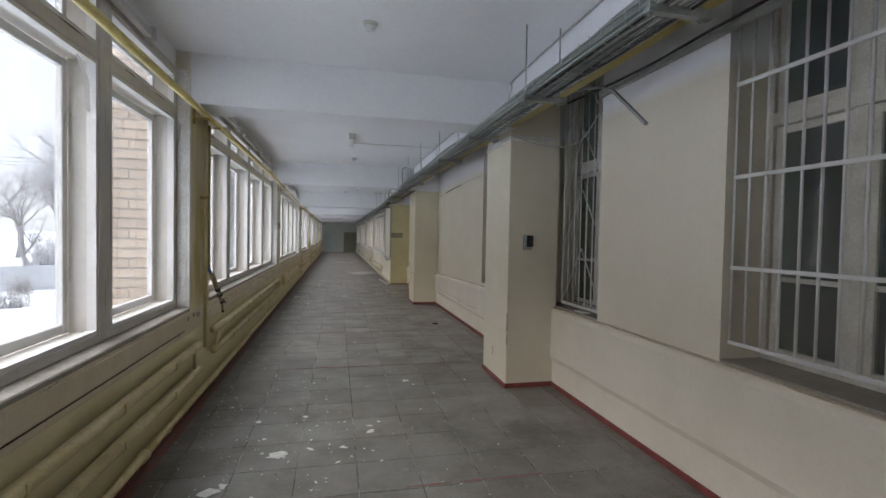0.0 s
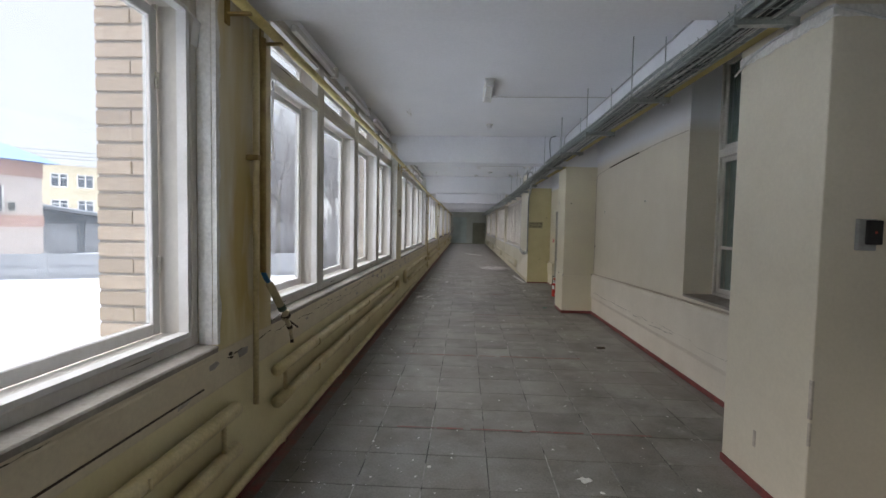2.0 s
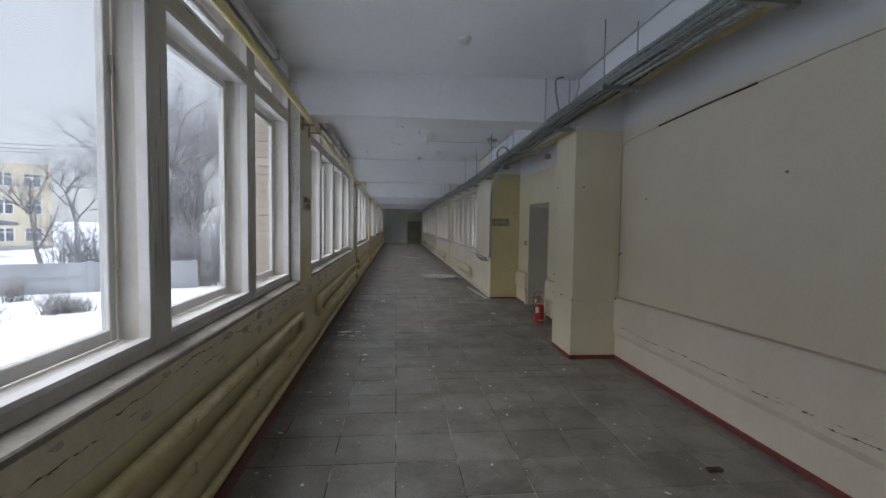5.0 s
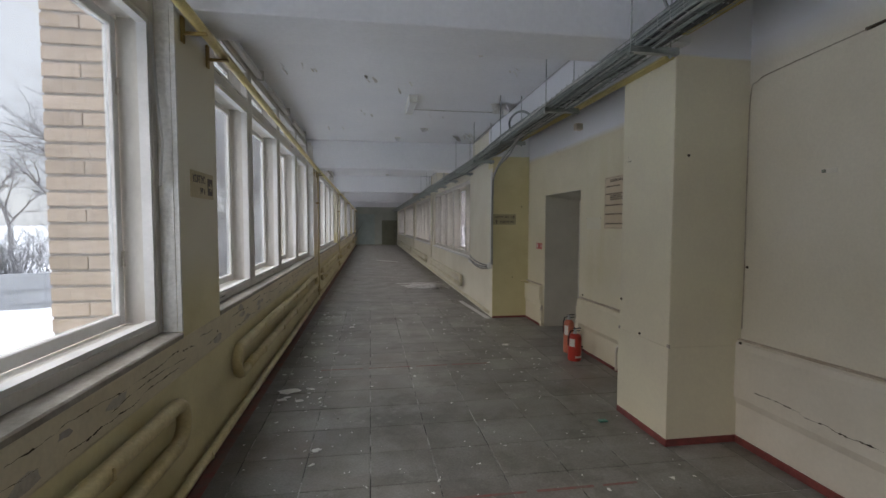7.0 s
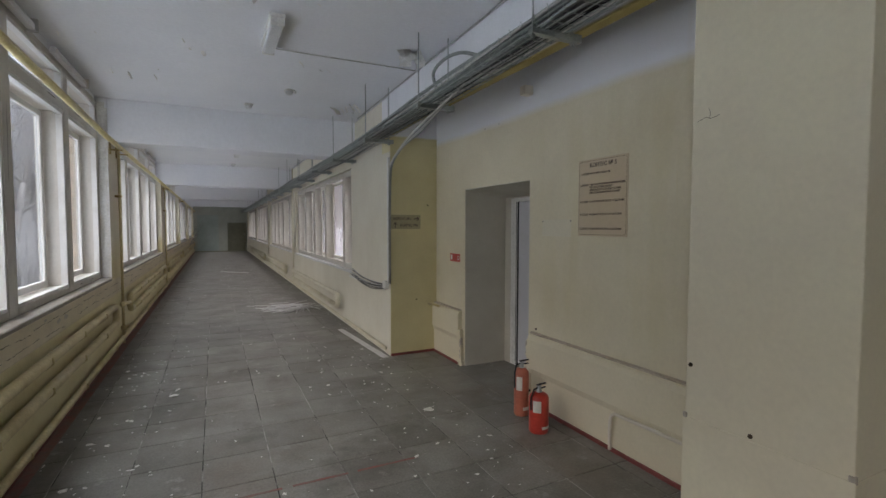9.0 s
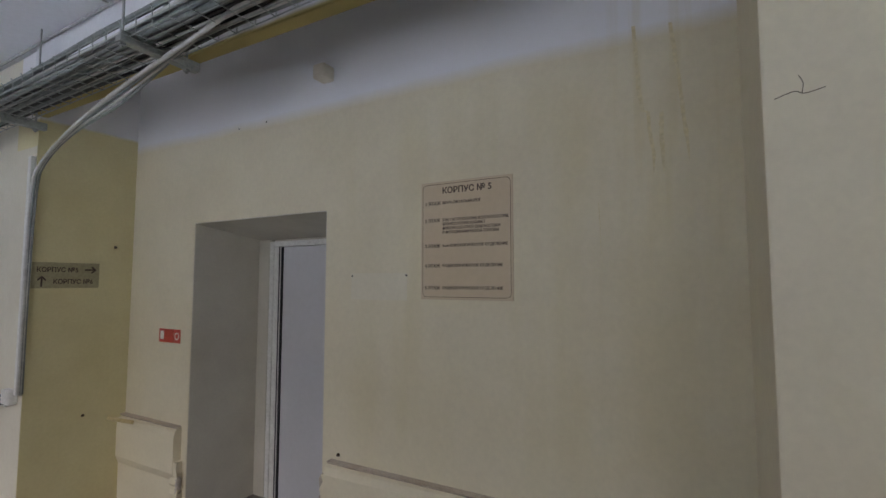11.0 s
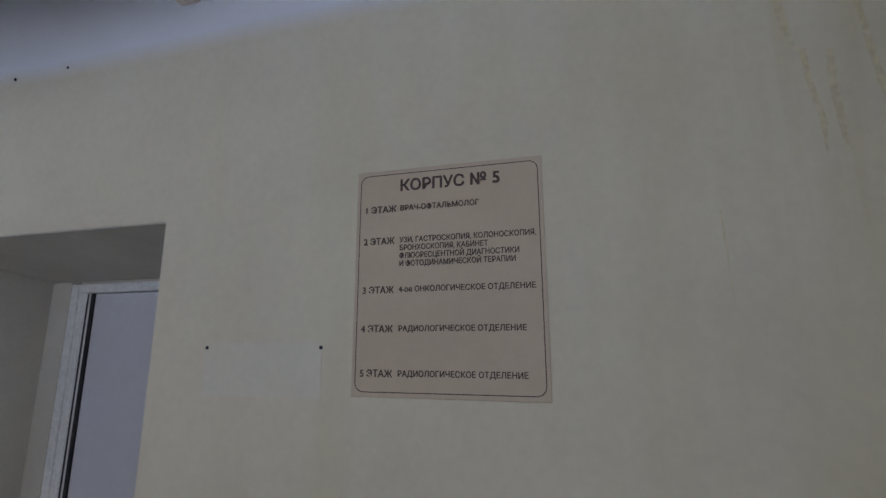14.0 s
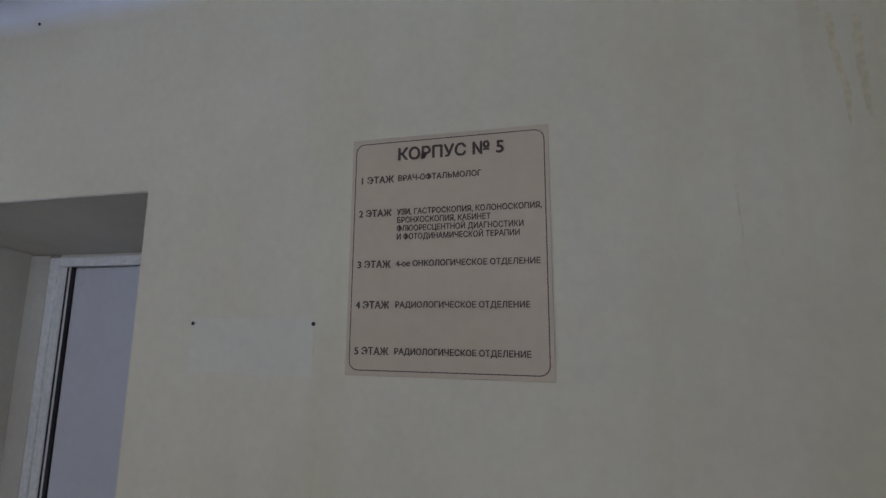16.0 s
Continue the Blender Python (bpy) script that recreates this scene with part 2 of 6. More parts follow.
M_TILE = blotch(M_TILE, (0.19, 0.13, 0.10), 0.9, 0.52, 0.74, 0.40, 3.0)
M_TILE = blotch(M_TILE, (0.085, 0.08, 0.068), 1.7, 0.52, 0.68, 0.65, 11.0)
M_TILE = blotch(M_TILE, (0.46, 0.45, 0.42), 6.0, 0.62, 0.72, 0.45, 23.0)
M_JOINT = mat("dusty_floor_bed", (0.46, 0.45, 0.42), (0.05, 0.05, 0.045), 0.8, scale=3, fine=40, bump=0.3, contrast=(0.40, 0.56))
M_FLAKE = mat("fallen_paint_flakes", (0.86, 0.86, 0.84), (0.74, 0.73, 0.69), 0.7, scale=20)
M_CRACK = mat("bare_crack_dark", (0.10, 0.075, 0.05), (0.05, 0.035, 0.02), 0.9, scale=20)
M_PATCH = mat("bare_plaster_patch", (0.56, 0.51, 0.43), (0.40, 0.35, 0.29), 0.85, scale=14, bump=0.4)
M_GALV = mat("galvanised_steel", (0.45, 0.48, 0.47), (0.33, 0.365, 0.355), 0.42, 0.75, scale=12, fine=90, bump=0.08)
M_CABLE = mat("grey_cable_sheath", (0.28, 0.31, 0.305), (0.20, 0.23, 0.225), 0.5, scale=10)
M_CABLED = mat("dark_cable_sheath", (0.06, 0.065, 0.065), (0.04, 0.04, 0.04), 0.5, scale=10)
M_CABLEL = mat("pale_cable_sheath", (0.62, 0.62, 0.60), (0.5, 0.5, 0.48), 0.5, scale=10)
M_BRICK = mat("pale_buff_brick", (0.47, 0.385, 0.315), (0.40, 0.325, 0.26), 0.85, scale=14, fine=120, bump=0.35, vary=0.12)
M_MORTAR = mat("grey_mortar", (0.33, 0.30, 0.28), (0.25, 0.23, 0.21), 0.9, scale=20, bump=0.3)
M_SNOW = mat("old_snow", (0.64, 0.66, 0.69), (0.57, 0.595, 0.635), 0.75, scale=0.35, fine=6, bump=0.5, dist=0.06)
M_BARK = mat("frosted_bark", (0.20, 0.185, 0.18), (0.30, 0.29, 0.29), 0.9, scale=6, bump=0.3)
M_TWIG = mat("frosted_twigs", (0.36, 0.36, 0.38), (0.25, 0.245, 0.25), 0.9, scale=8, bump=0)
M_CONC = mat("fence_concrete", (0.36, 0.37, 0.39), (0.28, 0.29, 0.31), 0.9, scale=1.5, fine=14, bump=0.3)
M_FACADE = mat("yellow_stucco", (0.63, 0.555, 0.42), (0.57, 0.50, 0.375), 0.85, scale=0.5, fine=8)
M_DARKGL = mat("far_window_glass", (0.16, 0.18, 0.21), (0.10, 0.12, 0.14), 0.2, scale=0.6, bump=0)
M_WHITE = mat("white_plastic", (0.78, 0.78, 0.75), (0.70, 0.70, 0.66), 0.4, scale=8, bump=0.03)
M_GREYPL = mat("grey_trunking_plastic", (0.38, 0.39, 0.38), (0.30, 0.31, 0.30), 0.45, scale=8, bump=0.04)
M_BLACK = mat("black_plastic", (0.022, 0.022, 0.024), (0.014, 0.014, 0.016), 0.3, scale=10, bump=0.03)
M_LAMP = mat("lamp_diffuser", (0.74, 0.75, 0.76), (0.66, 0.67, 0.68), 0.35, scale=5, bump=0.02)
M_EXT = mat("red_extinguisher_enamel", (0.56, 0.06, 0.04), (0.48, 0.045, 0.032), 0.28, scale=6, fine=40, bump=0.03, spec=0.5)
M_EXTOLD = mat("faded_red_enamel", (0.58, 0.20, 0.13), (0.46, 0.13, 0.085), 0.4, scale=6, bump=0.05)
M_PAPER = mat("white_label", (0.78, 0.77, 0.72), (0.70, 0.68, 0.62), 0.6, scale=12, bump=0)
M_SIGN = mat("beige_sign_board", (0.63, 0.515, 0.355), (0.59, 0.48, 0.33), 0.4, grain=0.025, scale=3, fine=40, bump=0.02)
M_INK = mat("brown_sign_ink", (0.10, 0.068, 0.052), (0.08, 0.052, 0.04), 0.5, scale=10, bump=0)
M_SIGNO = mat("tan_column_sign_board", (0.53, 0.44, 0.25), (0.48, 0.40, 0.22), 0.4, scale=6, bump=0.02)
M_SIGNG = mat("olive_sign_board", (0.42, 0.38, 0.24), (0.38, 0.34, 0.21), 0.4, scale=6, bump=0.02)
M_DOORW = mat("white_pvc_door", (0.60, 0.60, 0.62), (0.57, 0.57, 0.59), 0.35, grain=0.02, scale=2, fine=30, bump=0.03)
M_REVEAL = mat("door_reveal_plaster", (0.62, 0.59, 0.50), (0.54, 0.51, 0.43), 0.7, grain=0.025, scale=2.5, bump=0.15)
M_TEAL = mat("teal_door_paint", (0.46, 0.55, 0.52), (0.39, 0.47, 0.44), 0.45, scale=3, bump=0.1)
M_OLIVE = mat("olive_door_paint", (0.27, 0.28, 0.21), (0.21, 0.215, 0.16), 0.5, scale=3, bump=0.1)
# dark colour stands in for the dimness of the rooms behind the windows
M_DARKROOM = mat("dimness_wall_colour", (0.22, 0.24, 0.22), (0.16, 0.18, 0.16), 0.8, scale=1.5)
M_BLUE = mat("blue_metal_roof", (0.16, 0.29, 0.52), (0.13, 0.24, 0.44), 0.4, scale=2, bump=0.05)
M_SHED = mat("dark_shed_cladding", (0.22, 0.24, 0.26), (0.16, 0.175, 0.19), 0.7, scale=1.2)
M_PALEBR = mat("pale_grey_brickwork", (0.58, 0.52, 0.48), (0.49, 0.44, 0.41), 0.9, scale=2, fine=20)
M_PINKBR = mat("pink_brickwork", (0.52, 0.36, 0.31), (0.44, 0.30, 0.26), 0.9, scale=2, fine=20)
M_GREEN = mat("green_scrap", (0.10, 0.30, 0.24), (0.08, 0.24, 0.2), 0.4, scale=20)
M_BLUEP = mat("blue_tape", (0.02, 0.16, 0.36), (0.02, 0.12, 0.3), 0.4, scale=20)
M_GREENP = mat("green_tape", (0.10, 0.15, 0.11), (0.07, 0.11, 0.08), 0.5, scale=20)
M_WRAP = mat("dirty_cloth_wrap", (0.56, 0.49, 0.33), (0.46, 0.39, 0.24), 0.85, scale=14, fine=90, bump=0.4)
M_CURTAIN = mat("teal_window_film", (0.34, 0.42, 0.38), (0.20, 0.27, 0.25), 0.35, scale=1.2, fine=20, bump=0.02, spec=0.5, stretch=(1, 1, 0.3))


def glass(name, tint=(0.95, 0.97, 0.97), dust=0.04):
    m = bpy.data.materials.new(name)
    m.use_nodes = True
    N, L = m.node_tree.nodes, m.node_tree.links
    N.clear()
    out, tr, gl, df = N.new("ShaderNodeOutputMaterial"), N.new("ShaderNodeBsdfTransparent"), N.new("ShaderNodeBsdfGlossy"), N.new("ShaderNodeBsdfDiffuse")
    tr.inputs[0].default_value = (*tint, 1)
    gl.inputs["Roughness"].default_value = 0.03
    df.inputs[0].default_value = (0.7, 0.7, 0.7, 1)
    lw = N.new("ShaderNodeLayerWeight")
    pw = N.new("ShaderNodeMath")
    pw.operation = "POWER"
    pw.inputs[1].default_value = 4.0
    L.new(lw.outputs["Facing"], pw.inputs[0])
    fr = N.new("ShaderNodeMath")
    fr.operation = "MULTIPLY_ADD"
    fr.inputs[1].default_value, fr.inputs[2].default_value = 0.45, 0.035
    L.new(pw.outputs[0], fr.inputs[0])
    nz = N.new("ShaderNodeTexNoise")
    nz.inputs["Scale"].default_value = 2.5
    du = N.new("ShaderNodeMath")
    du.operation = "MULTIPLY"
    du.inputs[1].default_value = dust * 2
    L.new(nz.outputs[0], du.inputs[0])
    a, b = N.new("ShaderNodeMixShader"), N.new("ShaderNodeMixShader")
    L.new(du.outputs[0], a.inputs[0]), L.new(tr.outputs[0], a.inputs[1]), L.new(df.outputs[0], a.inputs[2])
    L.new(fr.outputs[0], b.inputs[0]), L.new(a.outputs[0], b.inputs[1]), L.new(gl.outputs[0], b.inputs[2])
    L.new(b.outputs[0], out.inputs[0])
    return m


M_GLASS = glass("window_glass", (0.69, 0.715, 0.73), 0.05)
M_GLASSFAR = glass("dusty_far_glass", (0.52, 0.50, 0.51), 0.20)
M_GLASSDK = glass("dim_window_glass", (0.74, 0.82, 0.79), 0.08)


# ---- building helpers ----
def thing(name, loc=(0, 0, 0), label="", category="", group="", kind="", rz=0):
    e = new(name)
    e.empty_display_size = 0.1
    e.matrix_basis = pose(*loc, 0, 0, rz)
    return tagged(e, label, category, group, kind)


def mesh_of(bm, name, m):
    me = bpy.data.meshes.new(name)
    bm.normal_update()
    bm.to_mesh(me)
    bm.free()
    for q in (m if isinstance(m, (list, tuple)) else [m]):
        me.materials.append(q)
    return me


def part(name, bm, m, parent=None, label="", smooth=False, **tags):
    ob = new(name, mesh_of(bm, name, m) if isinstance(bm, bmesh.types.BMesh) else bm)
    if smooth:
        for p in ob.data.polygons:
            p.use_smooth = True
    if parent:
        ob.parent = parent
    return tagged(ob, label, **tags)


def boxes(*bs, bevel=0.0, seg=1):
    """One bmesh of axis-aligned boxes (x0, x1, y0, y1, z0, z1)."""
    bm = bmesh.new()
    for x0, x1, y0, y1, z0, z1 in bs:
        bmesh.ops.create_cube(bm, size=1, matrix=Matrix.Translation(((x0 + x1) / 2, (y0 + y1) / 2, (z0 + z1) / 2)) @ Matrix.Diagonal((x1 - x0, y1 - y0, z1 - z0, 1)))
    if bevel:
        bmesh.ops.bevel(bm, geom=bm.edges[:], offset=bevel, segments=seg, affect="EDGES", profile=0.6)
    return bm


def tubes(paths, sides=8, cap=True):
    """One mesh of swept tubes; each path is (points, radius or radii)."""
    vs, fs = [], []
    for pts, rad in paths:
        pts = [Vector(p) for p in pts]
        n = len(pts)
        rads = rad if isinstance(rad, (list, tuple)) else [rad] * n
        base = len(vs)
        prev = None
        for i, p in enumerate(pts):
            d = (pts[min(i + 1, n - 1)] - pts[max(i - 1, 0)]).normalized()
            if prev is None:
                a = d.cross(Vector((0, 0, 1)) if abs(d.z) < 0.9 else Vector((1, 0, 0))).normalized()
            else:
                a = (prev - d * prev.dot(d)).normalized()
            prev = a
            b = d.cross(a)
            for k in range(sides):
                t = 2 * math.pi * k / sides
                vs.append(p + (a * math.cos(t) + b * math.sin(t)) * rads[i])
        for i in range(n - 1):
            for k in range(sides):
                q = base + i * sides
                k2 = (k + 1) % sides
                fs.append((q + k, q + k2, q + sides + k2, q + sides + k))
        if cap:
            fs.append(tuple(base + k for k in reversed(range(sides))))
            fs.append(tuple(base + (n - 1) * sides + k for k in range(sides)))
    me = bpy.data.meshes.new("tube")
    me.from_pydata([tuple(v) for v in vs], [], fs)
    me.polygons.foreach_set("use_smooth", [True] * len(me.polygons))
    return me


def tube_part(name, paths, m, parent=None, label="", sides=8, **tags):
    me = tubes(paths, sides)
    me.name = name
    me.materials.append(m)
    return part(name, me, None, parent, label, **tags)


def revolve(profile, segs=20, axis="z"):
    """A turned solid from (radius, height) pairs."""
    bm = bmesh.new()
    rings = []
    for r, h in profile:
        rings.append([bm.verts.new((r * math.cos(2 * math.pi * k / segs), r * math.sin(2 * math.pi * k / segs), h)) for k in range(segs)])
    for a, b in zip(rings, rings[1:]):
        for k in range(segs):
            bm.faces.new((a[k], a[(k + 1) % segs], b[(k + 1) % segs], b[k]))
    bm.faces.new(list(reversed(rings[0])))
    bm.faces.new(rings[-1])
    for f in bm.faces:
        f.smooth = len(f.verts) == 4
    return bm


def writing(body, size, bold=0.0, align="LEFT", depth=0.0006):
    """A flat mesh of letters in the built-in font, in the xy plane."""
    cu = bpy.data.curves.new("writing", "FONT")
    cu.body, cu.size, cu.align_x, cu.extrude = body, size, align, depth
    cu.resolution_u = 3
    ob = bpy.data.objects.new("writing", cu)
    scene.collection.objects.link(ob)
    dg = bpy.context.evaluated_depsgraph_get()
    me = bpy.data.meshes.new_from_object(ob.evaluated_get(dg))
    bpy.data.objects.remove(ob)
    if bold:
        bm = bmesh.new()
        for dx, dy in ((-bold, -bold * 0.5), (bold, -bold * 0.5), (0, bold)):
            n = len(bm.verts)
            bm.from_mesh(me)
            bm.verts.ensure_lookup_table()
            bmesh.ops.translate(bm, verts=bm.verts[n:], vec=(dx, dy, dx * 0.05))
        bm.to_mesh(me)
        bm.free()
    return me


def letters(name, body, size, m, parent, at, turn, bold=0.0, align="LEFT", width=None):
    me = writing(body, size, bold, align)
    me.materials.clear()
    me.materials.append(m)
    ob = part(name, me, None, parent)
    s = 1.0
    if width:
        xs = [v.co.x for v in me.vertices]
        s = width / (max(xs) - min(xs))
    ob.matrix_basis = Matrix.Translation(at) @ turn @ Matrix.Diagonal((s, 1, 1, 1))
    return ob


def arc(c, r, a0, a1, n, plane="yz"):
    out = []
    for i in range(n + 1):
        t = radians(a0 + (a1 - a0) * i / n)
        u, v = r * math.cos(t), r * math.sin(t)
        out.append((c[0], c[1] + u, c[2] + v) if plane == "yz" else (c[0] + u, c[1] + v, c[2]))
    return out


# ---- plan ----
XL, XR, XP, XF = -1.25, 2.32, 1.768, 1.72      # left wall, right wall, pillar fronts, far right wall
PERIOD, BAY = 6.09, 5.44
STARTS = [-0.91 + PERIOD * k for k in range(7)]  # window openings of the left wall
YEND, YBACK = 41.75, -1.3
CEIL = 3.15
YRET = 15.2


def ceil_z(y):
    """The ceiling falls slightly along the passage."""
    return float(np.interp(y, (-1.3, 10.6, 16.7, 41.7), (3.175, 3.13, 3.045, 2.96)))


def soffit_z(y):
    return float(np.interp(y, (4.5, 10.6, 16.7, 41.0), (2.715, 2.667, 2.54, 2.47)))

# ---- shell ----
ground_bm = bmesh.new()
bmesh.ops.create_grid(ground_bm, x_segments=180, y_segments=180, size=900)
for v in ground_bm.verts:
    v.co.z = -0.9 + (0.25 * noise.noise(v.co * 0.03) if abs(v.co.x) > 20 else 0) - (2.0 if v.co.x < -36 and v.co.y > 30 else 0)
part("ground", ground_bm, M_SNOW, label="flat snow covered ground outside the passage", smooth=True, category="ground", kind="structure")

part("wall_left", boxes((-1.55, XL, YBACK, YEND, -1.0, 0.905), *[(-1.55, XL, s + BAY, s + PERIOD, 0.905, CEIL + 0.05) for s in STARTS],
                        (-1.55, XL, YBACK, STARTS[0], 0.905, CEIL + 0.05), (-1.55, -1.36, YBACK, YEND, 3.0, CEIL + 0.05)), M_LEFT,
     label="ochre painted window wall with stained columns", category="wall", kind="structure")
part("wall_back", boxes((-1.55, 3.0, YBACK - 0.3, YBACK, -1, 3.5)), M_CREAM, label="plain cream wall closing the passage", category="wall", kind="structure")

# right-hand wall with window and door openings
W_R = [(1.40, 2.46), (3.85, 4.91), (6.26, 7.32)]
DOOR = (13.31, 14.47, 1.945)
segs, y = [], YBACK
for a, b in W_R:
    segs.append((XR, 2.90, y, a, -1, 3.6))
    segs.append((XR, 2.90, a, b, -1, 0.85))
    segs.append((XR, 2.90, a, b, 3.35, 3.6))
    y = b
segs += [(XR, 2.90, y, DOOR[0], -1, 3.6), (XR, 2.90, DOOR[0], DOOR[1], DOOR[2], 3.6), (XR, 2.90, DOOR[1], YRET + 0.3, -1, 3.6)]
def cut(rows, lo, hi):
    """The parts of the boxes that lie between lo and hi along the passage."""
    return [(a, b, max(c, lo), min(d, hi), e, f) for a, b, c, d, e, f in rows if c < hi and d > lo]
part("wall_right_1", boxes(*cut(segs, YBACK, 5.0)), M_BEIGE, label="pale beige plastered wall with inner windows", category="wall", kind="structure")
part("wall_right_2", boxes(*cut(segs, 5.0, 11.0)), M_BEIGEW, label="pale beige plastered wall with whitewashed top band", category="wall", kind="structure")
part("wall_right_3", boxes(*cut(segs, 11.0, 99)), M_CREAM, label="cream plastered wall around a deep doorway", category="wall", kind="structure")
part("wall_return", boxes((XF + 0.002, XR, YRET, YRET + 0.3, -1, 3.16)), M_YELLOW, label="short yellow painted return wall", category="wall", kind="structure")

# far right-hand window wall
FSTARTS = [16.93 + PERIOD * k for k in range(4)]
FBAY = 5.36
fs = [(XF, 2.0, YRET + 0.003, YEND, -1.0, 0.86), (XF + 0.004, 2.0, YRET + 0.003, YEND, 2.42, CEIL + 0.02)]
fy = YRET + 0.003
for s in FSTARTS:
    fs.append((XF, 2.0, fy, s, 0.86, 2.42))
    fy = s + FBAY
fs.append((XF, 2.0, fy, YEND, 0.86, 2.42))
M_FAR = mat("pale_cream_wall_paint", (0.74, 0.71, 0.60), (0.66, 0.62, 0.50), 0.6, grain=0.025, scale=1.3, fine=45, bump=0.06)
part("wall_far_right", boxes(*fs), M_FAR, label="pale cream window wall of the passage", category="wall", kind="structure")

# pillars
M_PILLAR = layer(mat("cream_pillar_paint", (0.74, 0.69, 0.52), (0.68, 0.62, 0.48), 0.62, grain=0.025, scale=1.5, fine=45, bump=0.08), WHITEWASH, 2.63, 9.0, ragged=0.02, scale=3)
M_PILLARB = mat("beige_pillar_paint", (0.74, 0.69, 0.565), (0.67, 0.615, 0.49), 0.62, grain=0.03, scale=1.4, fine=50, bump=0.1)
def pillar(name, y0, y1, m):
    bm = boxes((XP, XR + 0.01, y0, y1, 0, 3.2), bevel=0.008, seg=2)
    part(name, bm, m, label="cream painted square pillar with chipped edges", category="pillar", kind="structure")
pillar("pillar_1", 4.68, 5.45, M_PILLARB)
pillar("pillar_2", 10.755, 11.385, M_PILLAR)
part("pillar_base", boxes((XP - 0.006, XR, 10.749, 11.391, 0.0, 0.685), bevel=0.005, seg=2), M_PILLAR, label="slightly thicker plastered foot of a pillar", category="pillar", kind="structure")

# ceiling, beams and girder
def slab(runs):
    """A ceiling slab whose underside follows ceil_z; each run is x0, x1 and the places along the passage."""
    bm = bmesh.new()
    for x0, x1, ys in runs:
        rows = [[bm.verts.new(p) for p in ((x0, y, ceil_z(y)), (x1, y, ceil_z(y)), (x1, y, 3.5), (x0, y, 3.5))] for y in ys]
        for a, b in zip(rows, rows[1:]):
            for k in range(4):
                bm.faces.new((a[k], a[(k + 1) % 4], b[(k + 1) % 4], b[k]))
        bm.faces.new(rows[0]), bm.faces.new(list(reversed(rows[-1])))
    bmesh.ops.create_cube(bm, size=1, matrix=Matrix.Translation((2.5, (YBACK + YRET + 0.1) / 2, 3.55)) @ Matrix.Diagonal((1.4, YRET - YBACK + 0.7, 0.1, 1)))
    bmesh.ops.recalc_face_normals(bm, faces=bm.faces[:])
    return bm
part("ceiling", slab([(-1.75, 1.80, (YBACK - 0.3, 10.6, 16.7, YEND + 0.46)), (1.8005, 2.05, (YRET + 0.2, 16.7, YEND))]), M_CEIL,
     label="whitewashed flat ceiling slab with peeling patches", category="ceiling", kind="structure")
for k, s in enumerate(STARTS[:-1]):
    y0 = s + BAY + 0.02
    part("beam", boxes((XL - 0.05, XP + 0.02, y0, y0 + 0.42, soffit_z(y0), CEIL + 0.04), bevel=0.006), M_CEIL,
         label="whitewashed concrete ceiling beam", category="beam", kind="structure")
for y0, y1, low, m in ((YBACK, 10.76, 2.715, M_GIRDER), (10.763, YRET + 0.02, 2.612, M_GIRDERL)):
    part("girder", boxes((1.69, 1.766, y0, y1, low, 3.51), bevel=0.005), m, label="whitewashed girder with a yellow painted underside", category="beam", kind="structure")

# end wall with two door bays
M_ENDW = mat("dull_green_end_wall", (0.52, 0.56, 0.50), (0.44, 0.475, 0.42), 0.7, scale=1.5, fine=40, bump=0.1)
# last box is an unseen backing that stops light leaking round the doors
part("wall_end", boxes((-1.55, 0.10, YEND, YEND + 0.3, 2.22, 3.5), (0.10, 0.60, YEND - 0.04, YEND + 0.3, -1, 3.5), (0.60, 2.0, YEND, YEND + 0.3, 1.78, 3.5),
                       (-1.55, -1.06, YEND, YEND + 0.3, -1, 2.22), (1.68, 2.0, YEND, YEND + 0.3, -1, 1.78), (-1.55, 2.0, YEND + 0.303, YEND + 0.45, -1, 3.5)), M_ENDW,
     label="pale end wall around two doors", category="wall", kind="structure")

def end_door(name, x0, x1, h, m, leaves, label):
    e = thing(name, ((x0 + x1) / 2, YEND + 0.1, 0), label, "door", kind="structure")
    w = (x1 - x0) / 2
    part("door_frame", boxes((-w, -w + 0.06, -0.06, 0.06, 0, h), (w - 0.06, w, -0.06, 0.06, 0, h), (-w + 0.06, w - 0.06, -0.06, 0.06, h - 0.06, h)), m, e)
    lw = (2 * w - 0.13) / leaves
    for i in range(leaves):
        a = -w + 0.063 + i * lw
        bm = boxes((a, a + lw - 0.006, -0.02, 0.02, 0.01, h - 0.065), bevel=0.003)
        leaf = part("door_leaf", bm, m, e)
        part("panel", boxes((a + 0.12, a + lw - 0.12, -0.03, -0.018, 0.2, 0.95), (a + 0.12, a + lw - 0.12, -0.03, -0.018, 1.1, h - 0.25), bevel=0.004), m, leaf)
        part("door_handle", boxes((a + (0.05 if i else lw - 0.08), a + (0.08 if i else lw - 0.05), -0.07, -0.018, 0.98, 1.1), bevel=0.004), M_GALV, leaf)
end_door("door_1", -1.06, 0.10, 2.22, M_TEAL, 2, "closed grey teal double door at the end")
end_door("door_2", 0.60, 1.68, 1.78, M_OLIVE, 1, "closed dark olive door at the end")
part("threshold", boxes((-1.2, 1.5, YEND - 0.3, YEND - 0.02, 0.004, 0.05), bevel=0.008), M_OLIVE, label="dark wooden threshold at the end doors", category="threshold", kind="structure")

